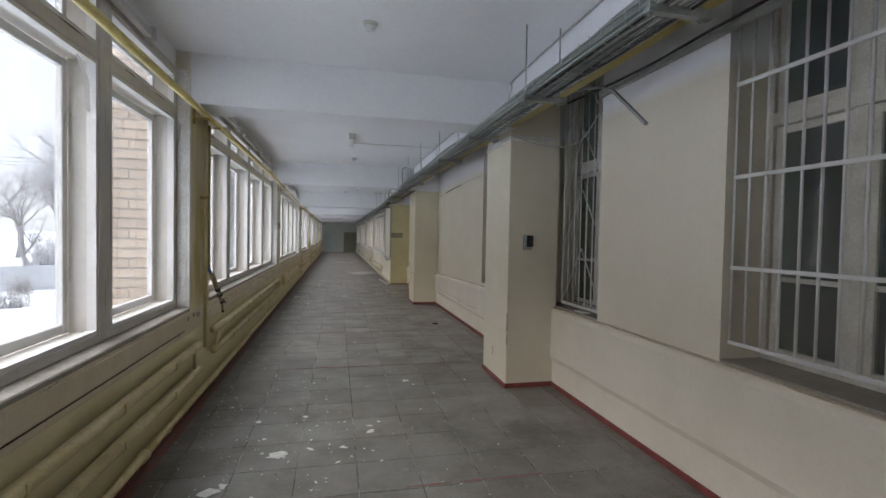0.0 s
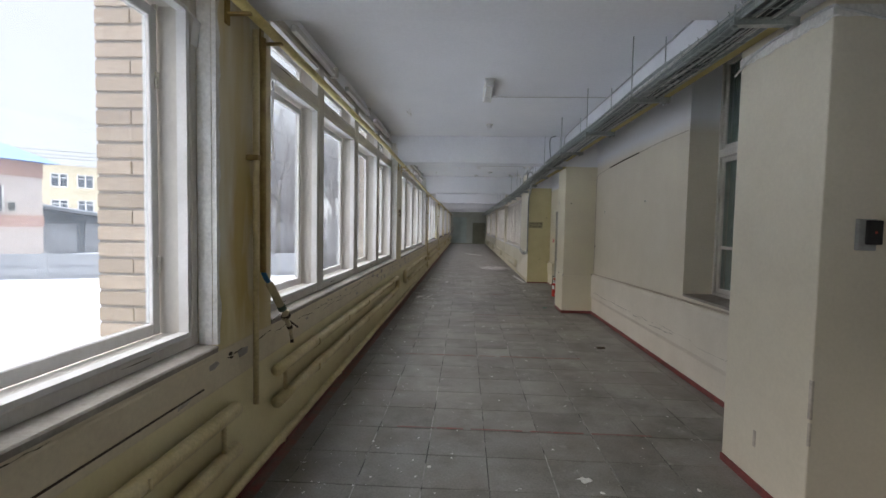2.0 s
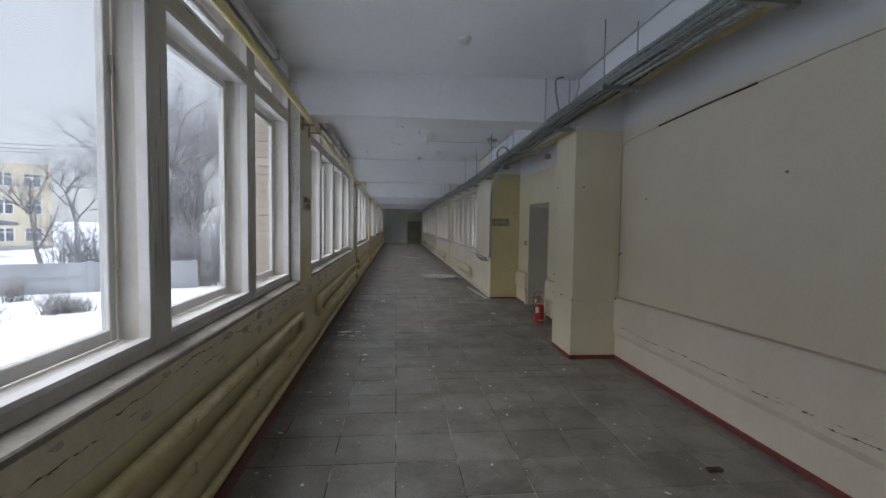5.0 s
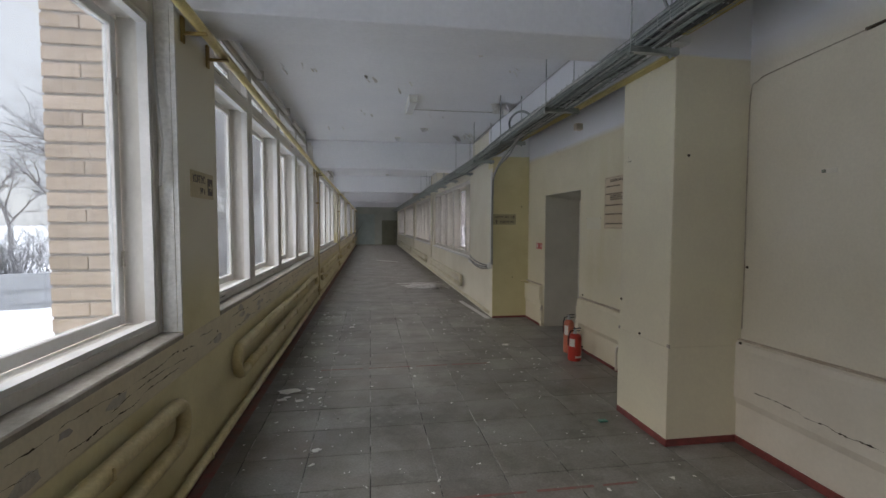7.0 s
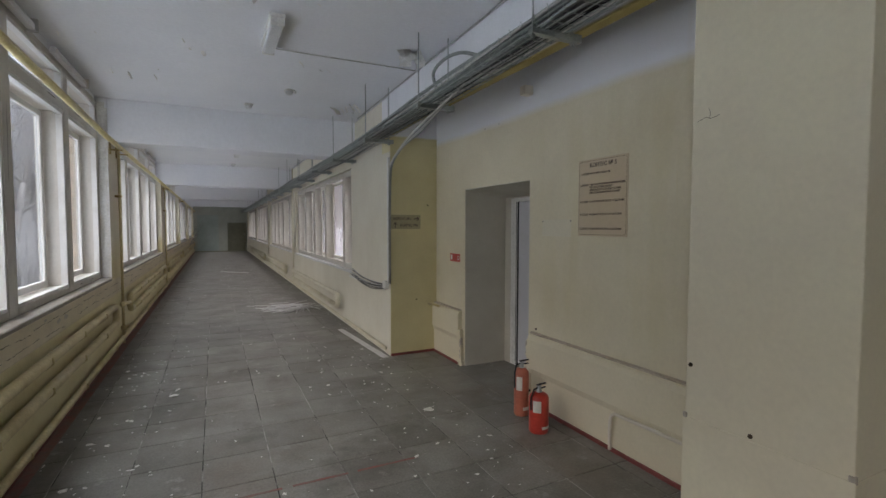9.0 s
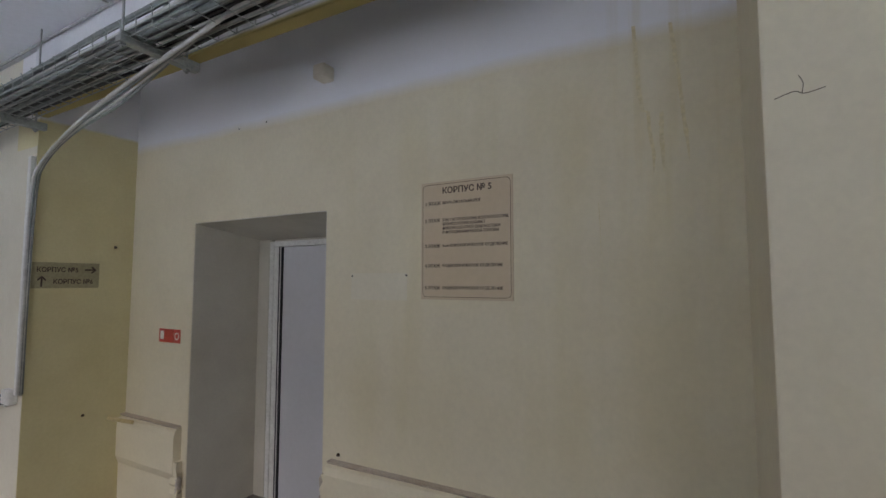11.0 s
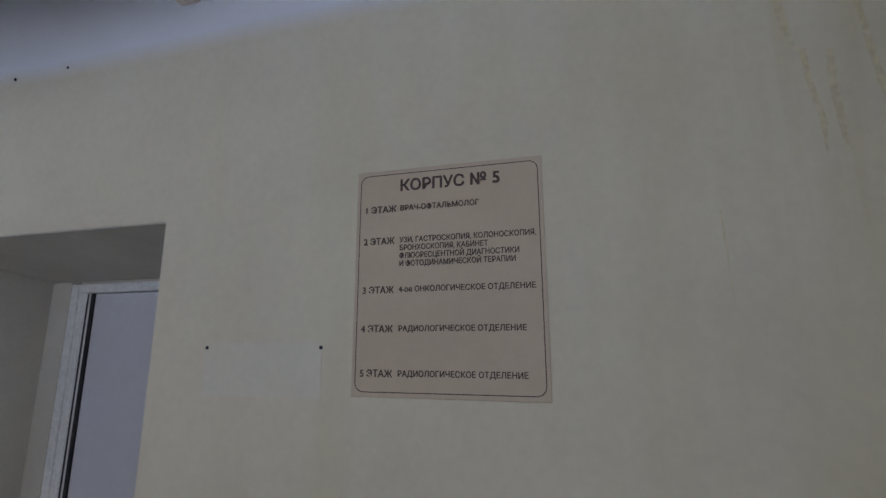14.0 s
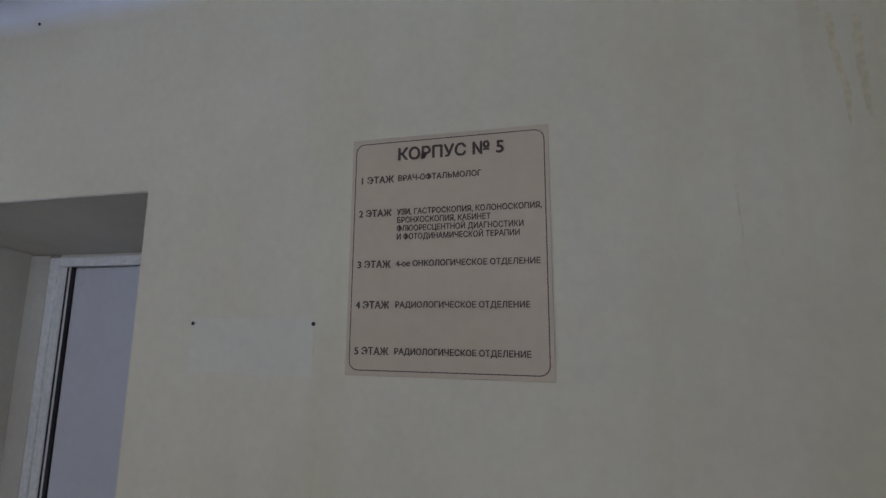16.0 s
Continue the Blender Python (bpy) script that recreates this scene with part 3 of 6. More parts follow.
# dim rooms behind the right-hand windows, dimness in their colour; unseen box behind door
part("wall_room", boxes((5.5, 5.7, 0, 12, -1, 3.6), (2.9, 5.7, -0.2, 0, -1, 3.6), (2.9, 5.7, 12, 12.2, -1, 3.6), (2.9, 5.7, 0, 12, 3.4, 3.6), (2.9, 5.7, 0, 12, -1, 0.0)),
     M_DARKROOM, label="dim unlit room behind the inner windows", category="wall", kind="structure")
part("wall_door_backing", boxes((3.05, 3.2, 12.9, 14.9, -1, 3.4), (2.9, 3.2, 12.7, 12.9, -1, 3.4), (2.9, 3.2, 14.9, 15.1, -1, 3.4), (2.9, 3.2, 12.7, 15.1, 3.3, 3.5)),
     M_DARKROOM, label="unseen dark box added behind the doorway", category="wall", kind="structure")

# ---- windows of the left wall ----
def prism(pts, y0, y1, m, bm=None):
    """A profile in (x, z) run along y."""
    bm = bm or bmesh.new()
    a = [bm.verts.new((x, y0, z)) for x, z in pts]
    b = [bm.verts.new((x, y1, z)) for x, z in pts]
    n = len(pts)
    for i in range(n):
        bm.faces.new((a[i], a[(i + 1) % n], b[(i + 1) % n], b[i]))
    bm.faces.new(list(reversed(a))), bm.faces.new(b)
    bmesh.ops.recalc_face_normals(bm, faces=bm.faces[:])
    return bm


def window_light(parent, y0, y1, z0, z1, side=1, xf=-1.345, deep=0.195, stile=0.05):
    """One light: a white bead on the inside, the boxed depth, an outer sash and its pane."""
    s = side
    def bx(xa, xb, *r):
        return (min(xf - s * xa, xf - s * xb), max(xf - s * xa, xf - s * xb), *r)
    b = 0.022
    wood = M_FRAME if s > 0 else M_OLDWOOD
    part("bead", boxes(bx(0.006, 0.055, y0, y0 + b, z0, z1), bx(0.006, 0.055, y1 - b, y1, z0, z1), bx(0.006, 0.055, y0 + b, y1 - b, z1 - b, z1),
                       bx(0.004, 0.058, y0 + b, y1 - b, z0, z0 + b)), wood, parent)
    part("box_lining", boxes(bx(0.0555, deep - 0.045, y0 + 0.001, y0 + 0.008, z0, z1), bx(0.0555, deep - 0.045, y1 - 0.008, y1 - 0.001, z0, z1),
                             bx(0.0585, deep - 0.045, y0 + 0.009, y1 - 0.009, z0 + 0.001, z0 + 0.01)), M_MULL, parent)
    q = 0.012
    a0, a1, c0, c1 = y0 + q, y1 - q, z0 + q, z1 - q
    sash = part("sash", boxes(bx(deep - 0.04, deep, a0, a0 + stile, c0, c1), bx(deep - 0.04, deep, a1 - stile, a1, c0, c1),
                              bx(deep - 0.04, deep, a0 + stile, a1 - stile, c1 - stile, c1), bx(deep - 0.04, deep, a0 + stile, a1 - stile, c0, c0 + stile * 1.15), bevel=0.004), wood, parent)
    pane = part("pane", boxes(bx(deep - 0.022, deep - 0.018, a0 + stile - 0.005, a1 - stile + 0.005, c0 + stile, c1 - stile + 0.005)), M_GLASS if s > 0 else M_GLASSFAR, sash)
    pane.visible_shadow = False
    part("hinge", boxes(bx(deep - 0.052, deep - 0.03, a1 - 0.02, a1 - 0.008, c0 + 0.3, c0 + 0.38), bx(deep - 0.052, deep - 0.03, a1 - 0.02, a1 - 0.008, c1 - 0.38, c1 - 0.30)), M_OLDWOOD, sash)


def window_bay(name, y0, length, lights, z0, zt, z1, side, xf, label):
    """A run of lights with transom lights above; built about its own origin at the sill."""
    e = thing(name, (0, y0, 0), label, "window", "windows of the passage", "structure")
    s, d = side, 0.21 if side > 0 else 0.19
    xa, xb = min(xf, xf - s * d), max(xf, xf - s * d)
    mw = 0.155 if s > 0 else 0.115
    cs = [0.0, 1.34, 2.74, 4.15, length] if s > 0 else [0.0, 0.72, 2.15, 3.22, 4.28, length]
    for i in range(lights + 1):
        c = cs[i]
        a, b = (c - mw / 2, c + mw / 2) if 0 < i < lights else ((0.0, 0.06) if i == 0 else (length - 0.055, length))
        part("mullion", boxes((xa, xb, a, b, z0, z1), bevel=0.006), M_MULL, e)
    for i in range(lights):
        a = cs[i] + (mw / 2 if i else 0.06)
        b = cs[i + 1] - (mw / 2 if i < lights - 1 else 0.055)
        part("bottom_rail", boxes((xa, xb - 0.001 if s > 0 else xb, a, b, z0, z0 + (0.055 if s > 0 else 0.07)), bevel=0.005), M_MULL, e)
        if zt < z1 - 0.2:
            part("transom_rail", boxes((xa, xb, a, b, zt, zt + 0.085), bevel=0.006), M_MULL, e)
        part("top_rail", boxes((xa, xb, a, b, z1 - 0.06, z1), bevel=0.005), M_MULL, e)
        window_light(e, a, b, z0 + (0.055 if s > 0 else 0.07), zt, s, xf, 0.195 if s > 0 else 0.17)
        if zt < z1 - 0.2:
            window_light(e, a, b, zt + 0.085, z1 - 0.06, s, xf, 0.195, 0.045)
    return e


first = window_bay("window_1", STARTS[0], BAY, 4, 0.93, 2.57, 3.0, 1, -1.345, "four-light white painted double window, paint chipped")
for k, s in enumerate(STARTS[1:], 2):
    o = copy_thing(first, pose(0, s, 0))
    o.name = f"window_{k}"
# sloping sill boards and the peeling apron under each run
for s in STARTS:
    part("window_sill", prism([(-1.36, 0.895), (-1.244, 0.895), (-1.241, 0.918), (-1.247, 0.926), (-1.36, 0.934)], s + 0.003, s + BAY - 0.003, None), M_SILL,
         label="sloping white painted window sill with dirty edge", category="window sill", kind="structure")
part("apron", prism([(-1.251, 0.70), (-1.2485, 0.70), (-1.2455, 0.71), (-1.2455, 0.885), (-1.2475, 0.893), (-1.251, 0.893)], YBACK, YEND, None), M_APRON,
     label="cracked plaster strip with peeling paint below the sills", category="wall strip", kind="structure")

ffirst = window_bay("window_8", FSTARTS[0], FBAY, 5, 0.86, 2.36, 2.42, -1, XF + 0.06, "five-light weathered white window in the opposite wall")
for k, s in enumerate(FSTARTS[1:], 9):
    o = copy_thing(ffirst, pose(0, s, 0))
    o.name = f"window_{k}"
for s in FSTARTS:
    part("window_sill", boxes((XF - 0.02, XF + 0.07, s + 0.003, s + FBAY - 0.003, 0.835, 0.875), bevel=0.006), M_FRAME,
         label="white painted narrow window sill", category="window sill", kind="structure")

# ---- inner windows of the right-hand wall ----
def inner_window(name, y0, y1, label):
    e = thing(name, (2.62, (y0 + y1) / 2, 0.86), label, "window", "inner windows", "structure")
    w, h = (y1 - y0) / 2, 2.5
    tr = 1.445
    part("window_frame", boxes((0, 0.10, -w, -w + 0.035, 0, h), (0, 0.10, w - 0.035, w, 0, h), (0, 0.10, -w + 0.035, w - 0.035, 0, 0.04), (0, 0.10, -w + 0.035, w - 0.035, h - 0.07, h),
                               (-0.012, 0.10, -w + 0.035, w - 0.035, tr, tr + 0.08), (0.0, 0.10, -0.035, 0.035, 0.06, tr), (0.0, 0.10, -0.035, 0.035, tr + 0.08, h - 0.07), bevel=0.004), M_OLDWOOD, e)
    for a, b in ((-w + 0.04, -0.04), (0.04, w - 0.04)):
        for c, d, cross in ((0.045, tr - 0.004, 0.47), (tr + 0.084, h - 0.075, 0)):
            st = 0.045
            bs = [(0.02, 0.06, a, a + st, c, d), (0.02, 0.06, b - st, b, c, d), (0.02, 0.06, a + st, b - st, c, c + st), (0.02, 0.06, a + st, b - st, d - st, d)]
            if cross:
                bs.append((0.024, 0.056, a + st, b - st, c + cross - 0.015, c + cross + 0.015))
            sash = part("sash", boxes(*bs, bevel=0.003), M_OLDWOOD, e)
            p = part("pane", boxes((0.036, 0.040, a + st - 0.004, b - st + 0.004, c + st - 0.004, d - st + 0.004)), M_GLASSDK, sash)
            p.visible_shadow = False
    part("window_board", boxes((-0.30, 0.0, -w + 0.002, w - 0.002, -0.012, 0.012)), M_SILL, e)
    return e
inner_window("window_12", *W_R[0], "tall old two-casement window into a dark room")
inner_window("window_13", *W_R[1], "tall old two-casement window into a dark room")
inner_window("window_14", *W_R[2], "tall old two-casement window with a teal film inside")
for (a, b), name in ((W_R[2], "teal"), ):
    part("window_film", boxes((2.735, 2.741, a + 0.03, b - 0.03, 0.9, 3.3)), M_CURTAIN, label="teal grey sheet hung behind the window panes", category="curtain")

# grilles
def bar_grille():
    e = thing("window_grille", (2.36, 1.91, 0.985), "white painted steel bar grille over a window", "grille")
    w, h = 0.5225, 1.945
    for z in (0.0, 0.455, 1.0, 1.555, 1.945):
        part("crossbar", boxes((-0.014, 0.002, -w, w, z - 0.012, z + 0.012), bevel=0.003), M_FRAME, e)
    n = 11
    for i in range(n):
        yy = -w + 2 * w * i / (n - 1)
        tube_part("bar", [([(0.004, yy, -0.01), (0.004, yy, h + 0.01)], 0.0085)], M_FRAME, e, sides=6)
bar_grille()

def diamond_grille():
    e = thing("window_grille", (2.40, 4.28, 0.9), "white painted grille with welded diamond bars", "grille")
    y0, y1, h = -0.41, 0.40, 2.3
    part("grille_frame", boxes((-0.012, 0.012, y0, y1, 0, 0.03), (-0.012, 0.012, y0, y0 + 0.02, 0.03, h), (-0.012, 0.012, y1 - 0.02, y1, 0.03, h), (-0.012, 0.012, y0, y1, h, h + 0.03)), M_FRAME, e)
    for i in range(1, 7):
        yy = y0 + (y1 - y0) * i / 7
        tube_part("bar", [([(0, yy, 0.03), (0, yy, h)], 0.007)], M_FRAME, e, sides=6)
    for k in range(4):
        for (a, b) in (((y0 + 0.02, 0.05), (0.0, 0.62)), ((0.0, 0.62), (y1 - 0.02, 0.05)), ):
            z = k * 0.58 - 0.02
            tube_part("diamond_bar", [([(-0.012, a[0], min(h, z + a[1])), (-0.012, b[0], min(h, z + b[1]))], 0.0065)], M_FRAME, e, sides=6)
diamond_grille()

# ---- plinths and skirting ----
def rounded(pts_x, z_top, y0, y1, slope=0.0, name="plinth", m_body=M_PLINTH):
    bm = bmesh.new()
    n = 24
    prof = lambda t: [(XR + 0.01, 0.0), (pts_x + 0.025, 0.0), (pts_x + 0.02, 0.28), (pts_x, 0.33), (pts_x, t - 0.05), (pts_x + 0.01, t - 0.015), (pts_x + 0.03, t), (XR + 0.01, t + 0.004)]
    rings = []
    for i in range(n + 1):
        yy = y0 + (y1 - y0) * i / n
        t = z_top + slope * (yy - y0) + 0.006 * noise.noise(Vector((yy * 1.3, 0, 3)))
        rings.append([bm.verts.new((x + 0.004 * noise.noise(Vector((yy * 2, z * 3, x))), yy, z)) for x, z in prof(t)])
    m = len(rings[0])
    for a, b in zip(rings, rings[1:]):
        for k in range(m):
            bm.faces.new((a[k], a[(k + 1) % m], b[(k + 1) % m], b[k]))
    bm.faces.new(rings[0]), bm.faces.new(list(reversed(rings[-1])))
    bmesh.ops.recalc_face_normals(bm, faces=bm.faces[:])
    p = part(name, bm, m_body, label="projecting whitened plaster plinth with a soft ledge", category="plinth", kind="structure")
    # strip on the ledge top that carries its shading and dust as colour
    dust = bmesh.new()
    rows = []
    for i in range(n * 3 + 1):
        yy = y0 + 0.002 + (y1 - y0 - 0.004) * i / (n * 3)
        t = z_top + slope * (yy - y0) + 0.010
        rows.append([dust.verts.new((x, yy, z)) for x, z in ((pts_x + 0.016 + 0.012 * noise.noise(Vector((yy * 5, 1, 0))), t), (XR - 0.001, t + 0.003), (XR - 0.001, t - 0.02), (pts_x + 0.032, t - 0.02))])
    for a, b in zip(rows, rows[1:]):
        for k in range(4):
            dust.faces.new((a[k], a[(k + 1) % 4], b[(k + 1) % 4], b[k]))
    bmesh.ops.recalc_face_normals(dust, faces=dust.faces[:])
    part("ledge_shade_dust", dust, M_LEDGESHADE, label="brown strip of dust and painted-in shading along the plinth ledge", category="dust", kind="stuff")
    return p
rounded(2.275, 0.845, YBACK, 4.70)
rounded(2.275, 0.845, 5.44, 10.77, -0.024)
rounded(2.265, 0.625, 11.375, 13.25, m_body=M_CREAM)
rounded(2.265, 0.605, 14.53, 15.21, m_body=M_CREAM)

def skirting(name, runs):
    for (x0, y0, x1, y1) in runs:
        t, h = 0.012, 0.05 if min(y0, y1) < 11 else 0.03
        if x0 == x1:
            bm = boxes((x0 - t, x0 + 0.002, min(y0, y1), max(y0, y1), 0.0, h), bevel=0.003)
        else:
            bm = boxes((min(x0, x1), max(x0, x1), y0 - t, y0 + 0.002, 0.0, h), bevel=0.003)
        part(name, bm, M_RED, label="narrow dark red painted skirting, worn", category="skirting", kind="structure")
skirting("baseboard", [(2.295, YBACK, 2.295, 4.67), (XP, 4.67, XP, 5.45), (XP - 0.012, 4.68, XR, 4.68), (2.295, 5.45, 2.295, 10.74), (XP, 10.745, XP, 11.385), (XP - 0.012, 10.755, XR, 10.755),
                       (2.285, 11.385, 2.285, 13.25), (2.285, 14.53, 2.285, 15.19), (XF, YRET, XR, YRET)])
part("baseboard", boxes((XL - 0.002, XL + 0.012, YBACK, YEND, 0, 0.06), bevel=0.003), M_RED, label="narrow dark red painted skirting, worn", category="skirting", kind="structure")

# ---- doorway ----
def doorway():
    part("door_reveal", boxes((XR + 0.003, 2.86, DOOR[0] - 0.02, DOOR[0] + 0.004, 0, DOOR[2]), (XR + 0.003, 2.86, DOOR[1] - 0.004, DOOR[1] + 0.02, 0, DOOR[2]), (2.8605, 2.93, 14.3555, DOOR[1] + 0.02, 0, DOOR[2]), (2.842, 2.8604, 14.3555, DOOR[1] - 0.0045, 0, DOOR[2] - 0.08), (2.861, 2.93, DOOR[0], 14.3215, 1.846, DOOR[2])), M_REVEAL,
         label="plain plastered sides of a deep doorway", category="doorway", kind="structure")
    part("door_soffit", prism([(XR + 0.003, DOOR[2] - 0.004), (2.86, DOOR[2] - 0.075), (2.86, DOOR[2] + 0.02), (XR + 0.003, DOOR[2] + 0.02)], DOOR[0] + 0.004, DOOR[1] - 0.004, None), M_REVEAL,
         label="sloping plastered head of the doorway", category="doorway", kind="structure")
    e = thing("door_3", (2.84, 13.858, 0), "closed pale grey plastic door set deep in the wall", "door", kind="structure")
    w, h = 0.523, 1.85
    part("door_frame", boxes((0.004, 0.09, w - 0.121, w - 0.072, 0, h - 0.034), (0, 0.09, w - 0.0715, w - 0.028, 0, h + 0.006), (0, 0.09, -w, -w + 0.10, 0, h), (0, 0.09, -w + 0.10, w - 0.072, h - 0.034, h + 0.006), bevel=0.004), M_WHITE, e)
    leaf = part("door_leaf", boxes((0.010, 0.085, -w + 0.115, w - 0.163, 0.012, h - 0.038), bevel=0.004), M_DOORW, e)
    part("gasket", boxes((0.006, 0.08, w - 0.161, w - 0.1215, 0.012, h - 0.036)), M_BLACK, leaf, "black rubber gasket in the gap")
    part("gasket_lip", boxes((0.002, 0.03, w - 0.144, w - 0.138, 0.012, h - 0.036)), M_WHITE, leaf)
    part("door_handle", boxes((-0.03, 0.012, -w + 0.15, -w + 0.175, 0.95, 1.08), (-0.03, -0.015, -w + 0.15, -w + 0.27, 1.0, 1.02), bevel=0.004), M_GALV, leaf)
doorway()

# ---- signs ----
TURN_R = pose(0, 0, 0, 90, 0, -90)     # faces -x
def rounded_outline(w, h, r, line, depth):
    """A thin closed line with rounded corners, in the xy plane."""
    bm = bmesh.new()
    outer, inner = [], []
    for cx, cy, a0 in ((w / 2 - r, h / 2 - r, 0), (-w / 2 + r, h / 2 - r, 90), (-w / 2 + r, -h / 2 + r, 180), (w / 2 - r, -h / 2 + r, 270)):
        for i in range(6):
            t = radians(a0 + 18 * i)
            outer.append(bm.verts.new((cx + r * math.cos(t), cy + r * math.sin(t), depth)))
            inner.append(bm.verts.new((cx + (r - line) * math.cos(t), cy + (r - line) * math.sin(t), depth)))
    n = len(outer)
    for i in range(n):
        bm.faces.new((outer[i], outer[(i + 1) % n], inner[(i + 1) % n], inner[i]))
    return bm


def directory_sign():
    w, h = 0.465, 0.555
    e = new("directory_sign")
    e.matrix_basis = Matrix.Translation((XR - 0.001, 12.468, 1.751)) @ TURN_R
    tagged(e, "beige plastic floor directory board with brown lettering", "sign")
    part("board", boxes((-w / 2, w / 2, -h / 2, h / 2, 0, 0.006), bevel=0.0015), M_SIGN, e)
    part("border_line", rounded_outline(w - 0.018, h - 0.022, 0.022, 0.0022, 0.0068), M_INK, e)
    flat = Matrix.Identity(4)
    k = 0.0066
    letters("heading", "КОРПУС № 5", 0.040, M_INK, e, (-0.118, 0.220, k), flat, 0.0012, width=0.250)
    rows = [("1", 0.167, ["ВРАЧ-ОФТАЛЬМОЛОГ"], [0.198]),
            ("2", 0.086, ["УЗИ, ГАСТРОСКОПИЯ, КОЛОНОСКОПИЯ,", "БРОНХОСКОПИЯ, КАБИНЕТ", "ФЛЮОРЕСЦЕНТНОЙ ДИАГНОСТИКИ", "И ФОТОДИНАМИЧЕСКОЙ ТЕРАПИИ"], [0.330, 0.218, 0.290, 0.281]),
            ("3", -0.035, ["4-ое ОНКОЛОГИЧЕСКОЕ ОТДЕЛЕНИЕ"], [0.325]),
            ("4", -0.128, ["РАДИОЛОГИЧЕСКОЕ ОТДЕЛЕНИЕ"], [0.300]),
            ("5", -0.231, ["РАДИОЛОГИЧЕСКОЕ ОТДЕЛЕНИЕ"], [0.300])]
    for num, yy, lines, widths in rows:
        letters("floor_number", num + " ЭТАЖ", 0.0225, M_INK, e, (-0.211, yy, k), flat, 0.0006, width=0.082)
        for i, (t, wd) in enumerate(zip(lines, widths)):
            letters("department", t, 0.0185, M_INK, e, (-0.116, yy + 0.002 - 0.0195 * i, k), flat, 0.0005, width=wd)
directory_sign()


def arrow(bm_size, shaft, head, turn=0):
    bm = bmesh.new()
    L, s, hd = bm_size, shaft, head
    def quad(pts):
        bm.faces.new([bm.verts.new((*p, 0)) for p in pts])
    quad([(-L / 2, -s / 2), (L / 2 - s, -s / 2), (L / 2 - s, s / 2), (-L / 2, s / 2)])
    quad([(L / 2, 0), (L / 2 - hd, hd), (L / 2 - hd - s * 1.3, hd), (L / 2 - s * 1.5, 0)])
    quad([(L / 2, 0), (L / 2 - s * 1.5, 0), (L / 2 - hd - s * 1.3, -hd), (L / 2 - hd, -hd)])
    bmesh.ops.rotate(bm, verts=bm.verts, matrix=Matrix.Rotation(radians(turn), 3, "Z"))
    bmesh.ops.recalc_face_normals(bm, faces=bm.faces[:])
    return bm


def column_sign():
    e = new("direction_sign")
    e.matrix_basis = Matrix.Translation((XL + 0.001, 10.985, 1.755)) @ pose(0, 0, 0, 90, 0, 90)
    tagged(e, "small tan wall sign with lettering and a dark arrow square", "sign")
    part("board", boxes((-0.195, 0.195, -0.08, 0.08, 0, 0.004), bevel=0.001), M_SIGNO, e)
    letters("heading", "КОРПУС", 0.062, M_INK, e, (-0.165, 0.012, 0.0046), Matrix.Identity(4), 0.0015, width=0.205)
    letters("number", "№ 6", 0.05, M_INK, e, (-0.045, -0.052, 0.0046), Matrix.Identity(4), 0.0012, width=0.08)
    part("arrow_square", boxes((0.085, 0.175, -0.055, 0.05, 0.004, 0.005)), M_INK, e)
    o = part("arrow", arrow(0.066, 0.011, 0.024), M_SIGNO, e)
    o.matrix_basis = Matrix.Translation((0.13, -0.003, 0.0056))
column_sign()


def return_sign():
    e = new("direction_sign")
    e.matrix_basis = Matrix.Translation((1.915, YRET - 0.001, 1.597)) @ pose(0, 0, 0, 90, 0, 0)
    tagged(e, "olive wall sign with two lines and arrows", "sign")
    part("board", boxes((-0.188, 0.188, -0.083, 0.083, 0, 0.004), bevel=0.001), M_SIGNG, e)
    letters("line", "КОРПУС №5", 0.042, M_INK, e, (-0.165, 0.022, 0.0046), Matrix.Identity(4), 0.001, width=0.225)
    letters("line", "КОРПУС №6", 0.042, M_INK, e, (-0.075, -0.055, 0.0046), Matrix.Identity(4), 0.001, width=0.225)
    for x, y, t in ((0.135, 0.038, 0), (-0.135, -0.038, 90)):
        o = part("arrow", arrow(0.07, 0.010, 0.022, t), M_INK, e)
        o.matrix_basis = Matrix.Translation((x, y, 0.0046))
return_sign()


def fire_sign():
    e = new("fire_sign")
    e.matrix_basis = Matrix.Translation((XR - 0.001, 14.705, 1.19)) @ TURN_R
    tagged(e, "pair of small red and white fire safety stickers", "sign")
    for x, w in ((-0.035, 0.16), (0.087, 0.075)):
        part("sticker", boxes((x - w / 2, x + w / 2, -0.045, 0.045, 0, 0.002)), M_EXT, e)
    part("pictogram", boxes((-0.10, -0.06, -0.025, 0.03, 0.002, 0.0026), (-0.095, -0.065, -0.005, 0.005, 0.0026, 0.003)), M_PAPER, e)
    part("ring", rounded_outline(0.05, 0.05, 0.0249, 0.008, 0.0026), M_PAPER, e).matrix_basis = Matrix.Translation((0.087, 0, 0))
fire_sign()

